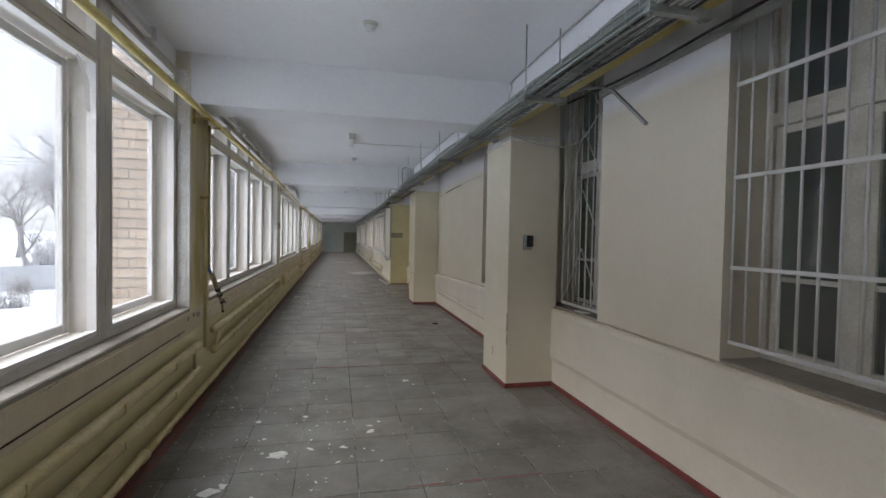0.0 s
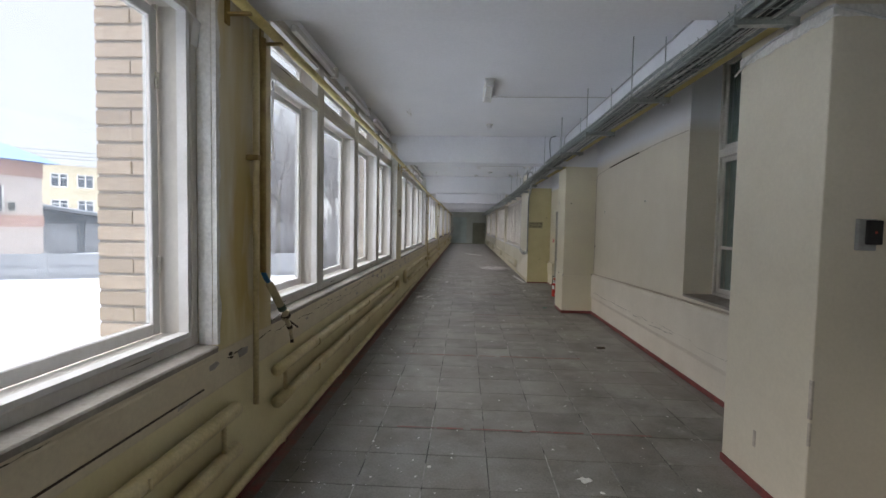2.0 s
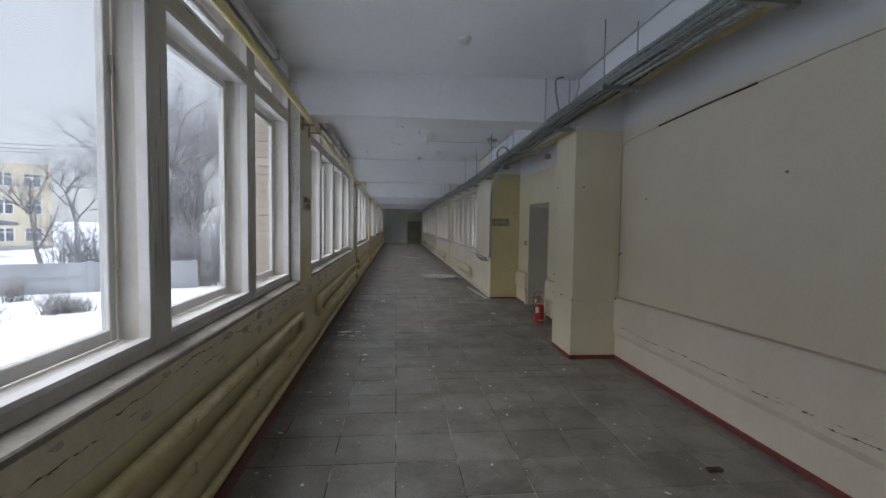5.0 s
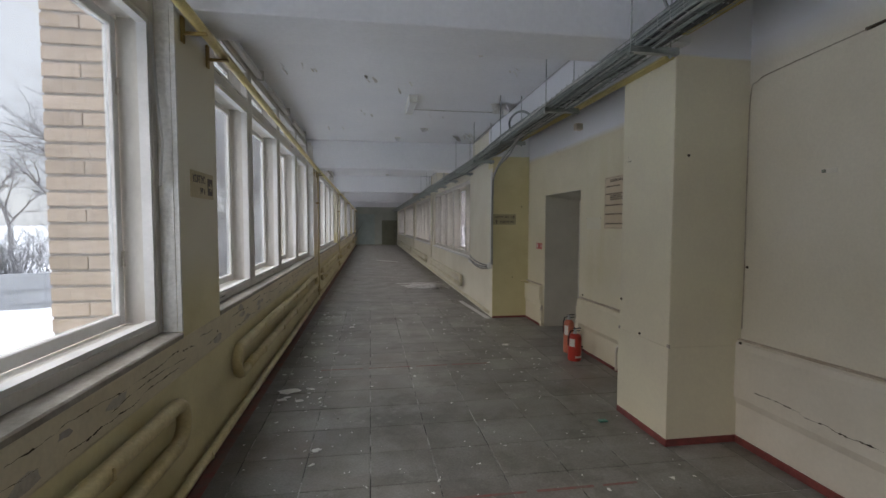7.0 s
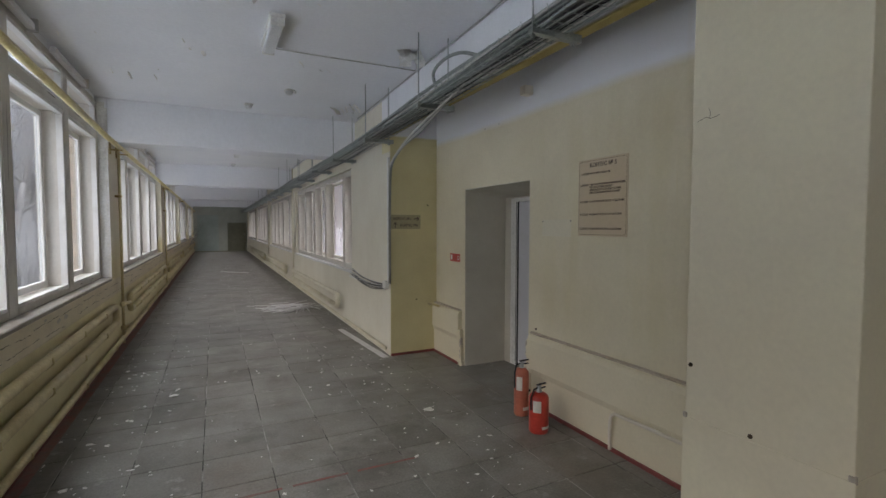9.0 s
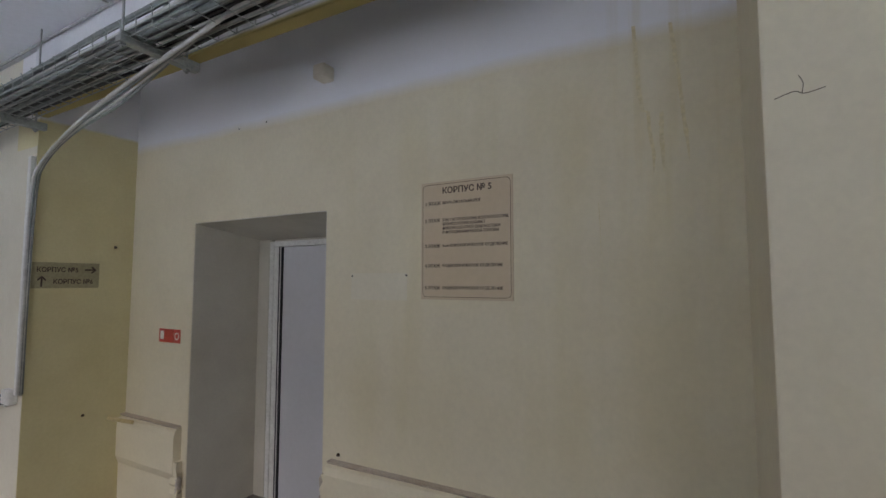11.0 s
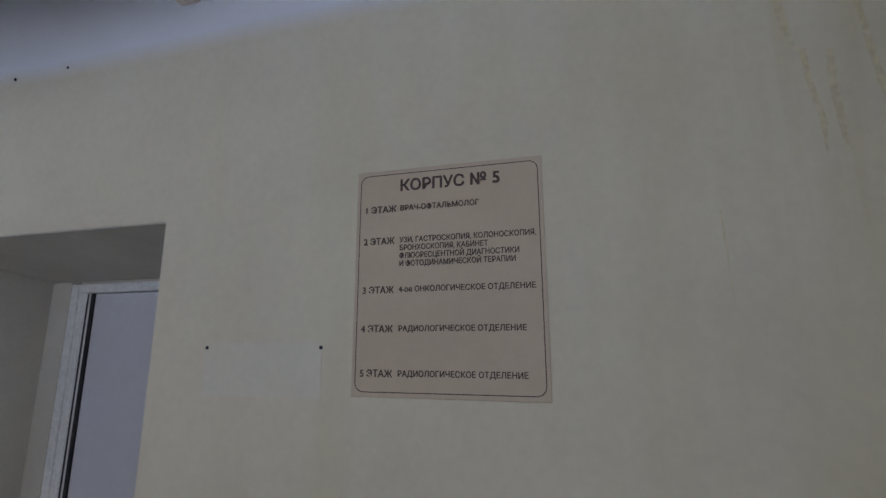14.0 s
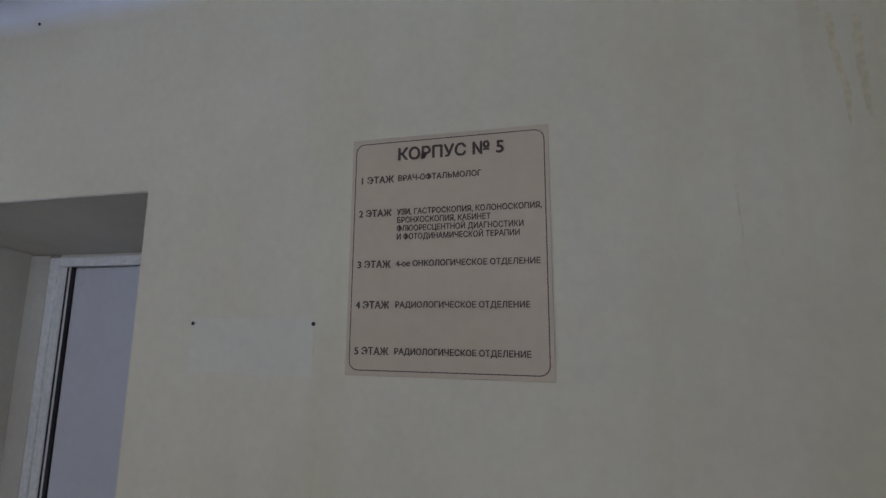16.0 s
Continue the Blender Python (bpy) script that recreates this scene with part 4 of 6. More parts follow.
# ---- fire extinguishers ----
def extinguisher(loc, r, h, m, rz, label):
    e = thing("fire_extinguisher", loc, label, "extinguisher", "fire extinguishers by the doorway", rz=rz)
    part("cylinder", revolve([(r * 0.93, 0), (r, 0.012), (r, h * 0.86), (r * 0.93, h * 0.93), (r * 0.62, h * 0.985), (0.022, h)]), m, e)
    part("valve", revolve([(0.022, h), (0.024, h + 0.012), (0.018, h + 0.016), (0.018, h + 0.05), (0.012, h + 0.055)], 12), M_GALV, e)
    part("lever", boxes((-0.02, 0.075, -0.011, 0.011, h + 0.052, h + 0.060), (0.01, 0.07, -0.009, 0.009, h + 0.022, h + 0.03), bevel=0.003), M_BLACK, e)
    tube_part("hose", [([(-0.015, 0, h + 0.035), (-0.055, 0, h + 0.03), (-r - 0.012, 0, h - 0.03), (-r - 0.012, 0, h * 0.75), (-r - 0.010, 0, h * 0.6)], 0.006)], M_BLACK, e)
    lab = bmesh.new()
    n = 8
    vs = [[lab.verts.new(((r + 0.0012) * math.cos(radians(-172 + 48 * i / n)), (r + 0.0012) * math.sin(radians(-172 + 48 * i / n)), z)) for i in range(n + 1)] for z in (h * 0.55, h * 0.84)]
    for i in range(n):
        lab.faces.new((vs[0][i], vs[0][i + 1], vs[1][i + 1], vs[1][i]))
    part("paper_label", lab, M_PAPER, e, "white printed instruction label")
    band = bmesh.new()
    vs = [[band.verts.new(((r + 0.001) * math.cos(radians(-118 + 65 * i / n)), (r + 0.001) * math.sin(radians(-118 + 65 * i / n)), z)) for i in range(n + 1)] for z in (h * 0.13, h * 0.20)]
    for i in range(n):
        band.faces.new((vs[0][i], vs[0][i + 1], vs[1][i + 1], vs[1][i]))
    part("stripe", band, M_PAPER, e)
    part("bracket_stub", boxes((r - 0.004, r + 0.03, -0.012, 0.012, h * 0.45, h * 0.5), bevel=0.003), M_BLACK, e)
extinguisher((2.03, 12.78, 0), 0.074, 0.30, M_EXT, 10, "red fire extinguisher standing on the tiled floor")
extinguisher((2.10, 13.10, 0), 0.060, 0.39, M_EXTOLD, 5, "tall faded red extinguisher beside the doorway")

# ---- heating pipes along the left wall ----
def register(y0, y1, turn0, turn1, za=0.61, zb=0.405):
    """Two wide pipes; at each end either a bend or blank ends with a thin link between."""
    e = thing("pipe_radiator", (XL, y0, 0), "cream enamelled heating register of two wide pipes", "radiator", "pipe radiators under the windows")
    x, r, L = 0.062, 0.038, y1 - y0
    rr = (za - zb) / 2
    mid = (x, 0, (za + zb) / 2)
    up, low = [(x, 0.0 if not turn0 else rr, za)], [(x, 0.0 if not turn0 else rr, zb)]
    end = L - rr if turn1 else L
    rows = [0.25 + (end - 0.5) * i / 6 for i in range(7)]
    lo = [(x, yy, zb) for yy in rows]
    hi = [(x, yy, za) for yy in rows]
    if turn0 and turn1:
        path = lo + arc((x, L - rr, mid[2]), rr, -90, 90, 10) + hi[::-1] + arc((x, rr, mid[2]), rr, 90, 270, 10) + [lo[0]]
        tube_part("pipe_loop", [(path, r)], M_PIPE, e, sides=14)
    elif turn1:
        path = [(x, 0.0, zb)] + lo + arc((x, L - rr, mid[2]), rr, -90, 90, 10) + hi[::-1] + [(x, 0.0, za)]
        tube_part("pipe_loop", [(path, r)], M_PIPE, e, sides=14)
    else:
        for z in (za, zb):
            tube_part("pipe", [([(x, 0, z)] + [(x, yy, z) for yy in rows] + [(x, L - 0.02, z), (x, L, z)], [r] * 8 + [r, r * 0.7])], M_PIPE, e, sides=14)
    for yy in ([0.14] if not turn0 else []) + ([L - 0.14] if not turn1 else []):
        tube_part("link", [([(x, yy, zb), (x, yy, za)], 0.014)], M_PIPE, e, sides=8)
    n = max(2, int(L / 0.95))
    for i in range(n):
        yy = 0.75 + (L - 1.5) * i / (n - 1)
        for z in (za, zb):
            tube_part("hook", [([(0.0, yy, z - 0.075), (x, yy, z - r - 0.010), (x + r + 0.007, yy, z - 0.01), (x + r + 0.004, yy, z + 0.03)], 0.007)], M_PIPE, e, sides=6)
for s in STARTS:
    if s < 0:
        register(YBACK + 0.1, 4.62, False, False, 0.575, 0.36)
    else:
        register(s + (-0.05 if s < 6 else 0.17), s + 5.27, s > 6, True)
M_PIPEF = mat("pale_cream_pipe_enamel", (0.72, 0.68, 0.53), (0.60, 0.555, 0.42), 0.45, scale=3.5, fine=60, bump=0.12)
def far_register(y0, y1):
    e = thing("pipe_radiator", (XF, y0, 0), "cream enamelled heating register on the far wall", "radiator", "pipe radiators on the far wall")
    x, r, za, zb, L = -0.09, 0.042, 0.44, 0.25, y1 - y0
    rr = (za - zb) / 2
    loop = [(x, L, zb), (x, rr + 0.02, zb)] + arc((x, rr + 0.02, (za + zb) / 2), rr, 270, 90, 10) + [(x, L, za)]
    tube_part("pipe_loop", [(loop, r)], M_PIPEF, e, sides=12)
    for i in range(4):
        yy = 0.6 + (L - 1.0) * i / 3
        tube_part("hook", [([(0.0, yy, za - 0.08), (x, yy, za - r - 0.01), (x - r - 0.006, yy, za)], 0.007)], M_PIPEF, e, sides=6)
for s in FSTARTS:
    far_register(s + 0.5, s + 5.4)
tube_part("supply_pipe", [([(XF - 0.05, YRET + 0.05, 0.09), (XF - 0.05, YEND, 0.09)], 0.022)], M_PIPEF, None, "cream pipe along the foot of the far wall", category="pipe")
for yy in (22.5, 28.6):
    tube_part("riser_pipe", [([(XF - 0.04, yy, 0.05), (XF - 0.04, yy, 3.1)], 0.011)], M_PIPEF, None, "thin cream riser pipe beside a pier", category="pipe", group="far risers")

# plastered board under the first sill; a dark line stands for the shadow below it
part("apron_board", prism([(-1.249, 0.752), (-1.243, 0.752), (-1.2405, 0.76), (-1.2405, 0.87), (-1.244, 0.878), (-1.249, 0.878)], YBACK, 4.44, None), M_APRON,
     label="painted plaster board below the first sill", category="wall strip", kind="structure")
tube_part("board_shadow_line", [([(XL + 0.001, YBACK, 0.744), (XL + 0.001, 1.5, 0.746), (XL + 0.001, 3.2, 0.742), (XL + 0.001, 4.40, 0.745)], 0.0065)], M_CRACK, None,
          "dark line painted as the shadow below the sill board", sides=6, category="joint")
e = thing("supply_pipe", (XL + 0.055, 0, 0), "cream enamelled heating pipe running along the floor", "pipe")
tube_part("pipe", [([(0, YBACK, 0.135), (0, 12, 0.13), (0, 26, 0.14), (0, YEND, 0.13)], 0.027)], M_PIPE, e, sides=10)
for k in range(30):
    yy = YBACK + 0.9 + 1.4 * k
    tube_part("clip", [([(-0.055, yy, 0.10), (0, yy, 0.097), (0.034, yy, 0.125), (0.03, yy, 0.155)], 0.006)], M_PIPE, e, sides=6)
tube_part("collar", [([(0, 3.35, 0.132), (0, 3.42, 0.132)], 0.037)], M_PIPE, e, sides=12)

# pipe under the ceiling with its brackets
e = thing("ceiling_pipe", (XL + 0.10, 0, 2.645), "yellow enamelled pipe running above the windows", "pipe")
tube_part("pipe", [([(0, YBACK, 0), (0, 9, 0.0), (0, 16, -0.15), (0, 28, -0.18), (0, YEND, -0.21)], 0.028)], M_PIPEY, e, sides=12)
for s in STARTS:
    for yy in (s + BAY + 0.10, s + BAY + 0.5):
        dz = float(np.interp(yy, (9, 16, 28, YEND), (0.0, -0.15, -0.18, -0.21)))
        part("bracket", boxes((-0.10, 0.035, yy - 0.012, yy + 0.012, dz - 0.045, dz - 0.03), (-0.098, -0.085, yy - 0.02, yy + 0.02, dz - 0.09, dz + 0.05), bevel=0.002), M_RUST, e)

def riser(yy, label, foot=0.05):
    e = thing("riser_pipe", (XL + 0.05, yy, 0), label, "pipe")
    tube_part("pipe", [([(0, 0, foot), (0, 0, 2.62)], 0.017)], M_PIPE, e, sides=10)
    for z in (0.25, 0.55) if foot < 0.1 else ():
        tube_part("elbow", [([(0, 0, z), (0.03, 0.05, z), (0.05, 0.18, z)], 0.022)], M_PIPE, e, sides=8)
        part("valve_body", revolve([(0.02, z - 0.035), (0.032, z - 0.02), (0.032, z + 0.02), (0.02, z + 0.035)], 10), M_PIPE, e)
    part("clamp", boxes((-0.05, 0.022, -0.022, 0.022, 1.9, 1.93), bevel=0.003), M_RUST, e)
riser(4.86, "cream riser pipe on a stained column", 0.50)
riser(17.08, "thin riser pipe beside a column")
riser(23.17, "thin riser pipe beside a column")

# cut pipe with its cloth-wrapped dangling end
e = thing("broken_pipe", (XL + 0.045, 4.965, 1.235), "broken ochre pipe with a hanging lagged stub", "pipe")
tube_part("stub", [([(0, 0, 1.38), (0, 0, 0.02)], 0.018)], M_RUST, e, sides=10)
tube_part("blue_sleeve", [([(0, 0, 0.025), (0.01, 0.015, -0.015), (0.02, 0.035, -0.045)], 0.015)], M_BLUEP, e, "blue plastic sleeve", sides=10)
tube_part("lagging", [([(0.02, 0.03, -0.04), (0.022, 0.04, -0.055), (0.05, 0.14, -0.20)], [0.016, 0.024, 0.024])], M_WRAP, e, "pipe wrapped in dirty cloth", sides=8)
tube_part("green_band", [([(0.05, 0.14, -0.20), (0.056, 0.16, -0.232)], 0.026)], M_GREENP, e, sides=8)
part("coupling", boxes((0.045, 0.085, 0.165, 0.205, -0.305, -0.235), bevel=0.008), M_WRAP, e)
tube_part("dark_ring", [([(0.064, 0.183, -0.268), (0.067, 0.193, -0.284)], 0.029)], M_CRACK, e, sides=8)
tube_part("stub_pipe", [([(0.066, 0.19, -0.29), (0.078, 0.235, -0.37)], 0.015)], M_WRAP, e, sides=8)
tube_part("dark_ring", [([(0.074, 0.222, -0.345), (0.077, 0.231, -0.362)], 0.018)], M_CRACK, e, sides=8)
tube_part("stub_pipe", [([(0.078, 0.233, -0.37), (0.080, 0.25, -0.44)], 0.012)], M_WRAP, e, sides=8)
tube_part("dark_tip", [([(0.080, 0.25, -0.44), (0.081, 0.253, -0.462)], 0.012)], M_CRACK, e, sides=8)
tube_part("wire_end", [([(0.068, 0.20, -0.30), (0.085, 0.27, -0.345), (0.095, 0.315, -0.375)], 0.006)], M_CRACK, e, sides=6)
tube_part("wire_end", [([(0.055, 0.165, -0.25), (0.02, 0.10, -0.285)], 0.002)], M_CRACK, e, sides=5)

# white tape strips hanging at the windows
def ribbon(name, pts, w, axis, label):
    bm = bmesh.new()
    t = Vector((0.0015, 0, 0))
    a = [(bm.verts.new(Vector(p) - Vector(axis) * w / 2), bm.verts.new(Vector(p) + Vector(axis) * w / 2)) for p in pts]
    for p, q in zip(a, a[1:]):
        bm.faces.new((p[0], p[1], q[1], q[0]))
    bmesh.ops.solidify(bm, geom=bm.faces[:], thickness=0.0015)
    part(name, bm, M_FRAME, label=label, category="tape strip", group="loose tape strips")
TAPE = "torn white sealing tape hanging off the window"
ribbon("tape_strip", [(-1.345, 5.36, 2.62), (-1.325, 5.40, 2.5), (-1.33, 5.39, 2.25), (-1.32, 5.39, 1.99)], 0.045, (0, 1, 0), TAPE)
ribbon("tape_strip", [(-1.343, 5.20, 2.04), (-1.33, 5.30, 2.01), (-1.325, 5.41, 1.985)], 0.04, (0, 0, 1), TAPE)
ribbon("tape_strip", [(-1.338, 10.56, 2.56), (-1.325, 10.575, 2.2), (-1.30, 10.57, 1.95), (-1.315, 10.56, 1.72)], 0.035, (0, 1, 0), TAPE)
ribbon("tape_strip", [(-1.338, 2.92, 2.52), (-1.31, 2.95, 2.4), (-1.315, 2.97, 2.24)], 0.05, (0, 1, 0), TAPE)
ribbon("tape_strip", [(-1.338, 4.42, 2.55), (-1.30, 4.46, 2.5), (-1.31, 4.45, 2.38)], 0.06, (0, 1, 0), TAPE)
ribbon("tape_strip", [(-1.338, 11.44, 2.6), (-1.32, 11.47, 2.2), (-1.32, 11.46, 1.6)], 0.02, (0, 1, 0), TAPE)

# ---- cable tray on the right ----
TW = 0.20
Y0T, Y1T = YBACK, YEND


def tray_x(y):
    """The tray's middle: it bears slightly towards the wall before the corner."""
    return float(np.interp(y, (8.0, 14.0, 16.0), (1.465, 1.47, 1.46)))


def tray_z(y):
    """The tray's floor, which falls with the ceiling."""
    return float(np.interp(y, (9.0, 12.5, 16.0, 41.0), (2.635, 2.555, 2.46, 2.395)))


def tray():
    e = thing("cable_tray", (0, 0, 0), "galvanised wire mesh cable tray under the ceiling", "cable tray")
    ys = [Y0T + (Y1T - Y0T) * i / 60 for i in range(61)]
    for dx, dz in ((-TW / 2, 0.065), (-TW / 2, 0.03), (-TW / 2, 0), (-TW / 4, 0), (0, 0), (TW / 4, 0), (TW / 2, 0), (TW / 2, 0.03), (TW / 2, 0.065)):
        tube_part("long_wire", [([(tray_x(y) + dx, y, tray_z(y) + dz + 0.006 * math.sin(y * 0.8)) for y in ys], 0.003)], M_GALV, e, sides=5)
    def rung_path(x, y, z):
        return [(x - TW / 2 - 0.012, y, z + 0.078), (x - TW / 2 - 0.004, y, z + 0.066), (x - TW / 2, y, z - 0.003), (x + TW / 2, y, z - 0.003), (x + TW / 2, y, z + 0.068)]
    one = tubes([(rung_path(0, 0, 0), 0.003)], 4)
    one.materials.append(M_GALV)
    far, yy = [], Y0T + 0.1
    while yy < Y1T:
        z = tray_z(yy) + 0.006 * math.sin(yy * 0.8)
        if 3.0 < yy < 19.0:
            part("rung", one, None, e).matrix_basis = pose(tray_x(yy), yy, z)
        else:
            far.append((rung_path(tray_x(yy), yy, z), 0.003))
        yy += 0.11
    tube_part("rungs", far, M_GALV, e, sides=4, kind="stuff")
tray()


def tray_bracket(y):
    e = thing("tray_bracket", (tray_x(y), y, tray_z(y)), "galvanised tray hanger with two threaded rods", "bracket", "tray hangers")
    part("crossbar", boxes((-0.13, 0.20, -0.02, 0.02, -0.03, -0.006), (-0.13, 0.20, -0.02, -0.016, -0.006, 0.012), bevel=0.002), M_GALV, e)
    for x in (-0.115, 0.15):
        tube_part("threaded_rod", [([(x, 0, -0.05), (x, 0, ceil_z(y) - tray_z(y) + 0.005)], 0.005)], M_GALV, e, sides=6)
        part("nut", boxes((x - 0.011, x + 0.011, -0.011, 0.011, -0.043, -0.031), bevel=0.002), M_GALV, e)
    return e
HANGERS = [-0.9, 0.55, 1.9, 3.3, 4.78, 6.28, 7.72, 9.15, 10.6, 12.0, 13.5, 14.95] + [16.45 + 1.5 * k for k in range(17)]
for y in HANGERS:
    tray_bracket(y)

rng = random.Random(7)
CABLES = [(M_CABLE, 0.011), (M_CABLE, 0.009), (M_CABLED, 0.008), (M_CABLEL, 0.007), (M_CABLE, 0.012), (M_CABLED, 0.006), (M_CABLEL, 0.009), (M_CABLE, 0.010), (M_CABLED, 0.010), (M_CABLE, 0.008), (M_CABLEL, 0.006), (M_CABLE, 0.009), (M_CABLE, 0.011), (M_CABLED, 0.008), (M_CABLE, 0.012), (M_CABLED, 0.009), (M_CABLE, 0.010), (M_CABLEL, 0.007), (M_CABLE, 0.009), (M_CABLED, 0.010), (M_CABLE, 0.011)]
CABLES += [(m, r * 1.1) for m, r in CABLES[2:16]]
for i, (m, r) in enumerate(CABLES):
    x0 = -0.08 + 0.16 * ((i * 5) % 11) / 10
    z0 = 0.012 + 0.02 * (i // 9)
    pts, yy = [], Y0T
    ph = rng.uniform(0, 6)
    while yy < Y1T + 0.3:
        pts.append((tray_x(yy) + max(-0.088, min(0.088, x0 + 0.022 * math.sin(yy * 0.9 + ph) + rng.uniform(-0.008, 0.008))), yy, tray_z(yy) + z0 + 0.01 * math.sin(yy * 1.7 + ph) + rng.uniform(0, 0.006)))
        yy += 0.35
    tube_part("cable", [(pts, r)], m, None, "long sheathed cable lying in the wire tray", sides=6, category="cable", group="cables in the tray")

# loose loop that leaves the tray and comes back, and drops down the return wall
def loose(name, pts, r, m, label, sides=7):
    P = [Vector(p) for p in pts]
    out = []
    for i in range(len(P) - 1):
        p0, p1, p2, p3 = P[max(i - 1, 0)], P[i], P[i + 1], P[min(i + 2, len(P) - 1)]
        for j in range(6):
            t = j / 6
            out.append(0.5 * ((2 * p1) + (p2 - p0) * t + (2 * p0 - 5 * p1 + 4 * p2 - p3) * t * t + (3 * p1 - p0 - 3 * p2 + p3) * t ** 3))
    out.append(P[-1])
    return tube_part(name, [(out, r)], m, None, label, sides=sides, category="cable")
loose("loose_cable", [(1.44, 13.30, 2.56), (1.43, 13.38, 2.74), (1.44, 13.2, 2.80), (1.46, 12.95, 2.77), (1.48, 12.7, 2.66), (1.48, 12.5, 2.58)], 0.013, M_CABLE, "thick grey cable looping out of the tray")
loose("loose_cable", [(1.42, 10.3, 2.64), (1.41, 10.42, 2.9), (1.43, 10.5, 3.08), (1.52, 10.52, 3.125)], 0.009, M_CABLE, "grey cable rising from the tray to the ceiling")
for i, dx in enumerate((0.0, 0.018, 0.036, 0.054)):
    loose("drop_cable", [(1.47 + dx, 12.9 + 0.1 * i, 2.56), (1.50 + dx, 13.35 + 0.05 * i, 2.51), (1.56 + dx * 0.8, 14.0, 2.455 - 0.01 * i), (1.63 + dx * 0.5, 14.6, 2.38), (1.675 + dx * 0.4, 15.02, 2.27), (1.692 + dx * 0.4, 15.165 - 0.012 * (i % 2), 2.12), (1.692 + dx * 0.4, 15.185, 1.6), (1.692 + dx * 0.4, 15.185, 0.87)], 0.006 if i else 0.010,
          M_CABLE if i % 2 else M_CABLEL, "cable dropping from the tray down the wall corner")
part("trunking", boxes((XF - 0.028, XF - 0.001, 15.205, 15.245, 0.86, 2.35), bevel=0.003), M_WHITE, label="thin white vertical cable trunking", category="trunking")
part("socket_box", boxes((XF - 0.05, XF - 0.001, 15.25, 15.36, 0.80, 0.89), bevel=0.006), M_WHITE, label="small white junction box with cables", category="junction box")
rs = random.Random(77)
for i in range(9):
    a, b = 0.03 * rs.random(), 0.05 * rs.random()
    loose("loose_cable", [(XF - 0.03, 15.32, 0.80 + 0.007 * i), (XF - 0.03 - a, 15.7, 0.755 + 0.012 * i), (XF - 0.03 - b, 16.2, 0.76 + 0.014 * i), (XF - 0.028, 16.75 + 0.3 * rs.random(), 0.80 + 0.014 * i + 0.03 * rs.random())], 0.0042,
          (M_CABLED, M_CABLED, M_CABLEL)[i % 3], "bundle of cut cables hung along the wall")
part("trunking", boxes((XF - 0.025, XF - 0.001, 15.36, 17.0, 0.775, 0.80), bevel=0.003), M_WHITE, label="horizontal white cable trunking below the window", category="trunking")
# conduit along the corner of ceiling and girder
def conduit(run, tail, label="grey conduit clipped along the ceiling corner"):
    loose("conduit", [(1.675, y, ceil_z(y) - 0.012) for y in run] + tail, 0.0085, M_CONDUIT, label)
conduit((YBACK, 1.5, 4.2), [(1.66, 4.42, 3.05), (1.62, 4.5, 2.74)])
conduit((5.1, 7.5, 10.2), [(1.66, 10.45, 3.0), (1.62, 10.55, 2.70)])
conduit((11.2, 13.0, 16.4), [])
conduit((17.2, 22.3), [])
# sagging cable over the first pillar and across the grille
loose("sagging_cable", [(1.76, 5.5, 2.58), (1.755, 5.2, 2.66), (1.755, 4.72, 2.665), (1.80, 4.66, 2.64), (2.05, 4.655, 2.58), (2.28, 4.65, 2.57), (2.36, 4.5, 2.56), (2.37, 4.25, 2.60), (2.36, 4.0, 2.74), (2.34, 3.85, 2.80)], 0.007, M_CABLEL, "loose pale cable sagging across pillar and grille")
# hanging pieces of plastic trunking by the first window
def bent_trunking():
    e = thing("loose_trunking", (1.93, 2.7, 2.34), "torn grey plastic trunking bent down from the tray", "trunking")
    pts = [(0, 0, 0), (0, 0.2, 0.17), (0.0, 0.38, 0.32), (0, 0.55, 0.40), (-0.19, 0.8, 0.42)]
    bm = bmesh.new()
    rings = []
    for i, p in enumerate(pts):
        d = (Vector(pts[min(i + 1, 4)]) - Vector(pts[max(i - 1, 0)])).normalized()
        up = Vector((1, 0, 0)).cross(d).normalized()
        rings.append([bm.verts.new(Vector(p) + Vector((1, 0, 0)) * a + up * b) for a, b in ((-0.012, -0.010), (0.012, -0.010), (0.012, 0.010), (-0.012, 0.010))])
    for a, b in zip(rings, rings[1:]):
        for k in range(4):
            bm.faces.new((a[k], a[(k + 1) % 4], b[(k + 1) % 4], b[k]))
    bm.faces.new(rings[0]), bm.faces.new(list(reversed(rings[-1])))
    bmesh.ops.recalc_face_normals(bm, faces=bm.faces[:])
    part("channel", bm, M_GREYPL, e)
bent_trunking()
part("wall_trunking", boxes((2.28, 2.318, 0.4, 3.84, 2.86, 2.90), bevel=0.004), M_GREYPL, label="grey trunking along the wall top", category="trunking")
loose("loose_cable", [(2.27, 0.4, 2.92), (2.26, 1.4, 2.90), (2.27, 2.4, 2.915), (2.26, 3.3, 2.90), (2.0, 3.9, 2.80)], 0.010, M_CABLED, "dark cable lying over the wall trunking")

# wall chase with old wire above the blank panel
wp = [(2.314, 7.34, 2.60), (2.312, 8.1, 2.60), (2.314, 8.6, 2.585), (2.312, 9.6, 2.55), (2.314, 10.5, 2.50), (2.312, 10.68, 2.47), (2.31, 10.735, 2.38), (2.31, 10.74, 1.8), (2.312, 10.738, 1.2), (2.31, 10.74, 0.80)]
loose("old_wire", wp, 0.004, M_OLDWIRE, "painted-over old wire clipped to the wall", 5)
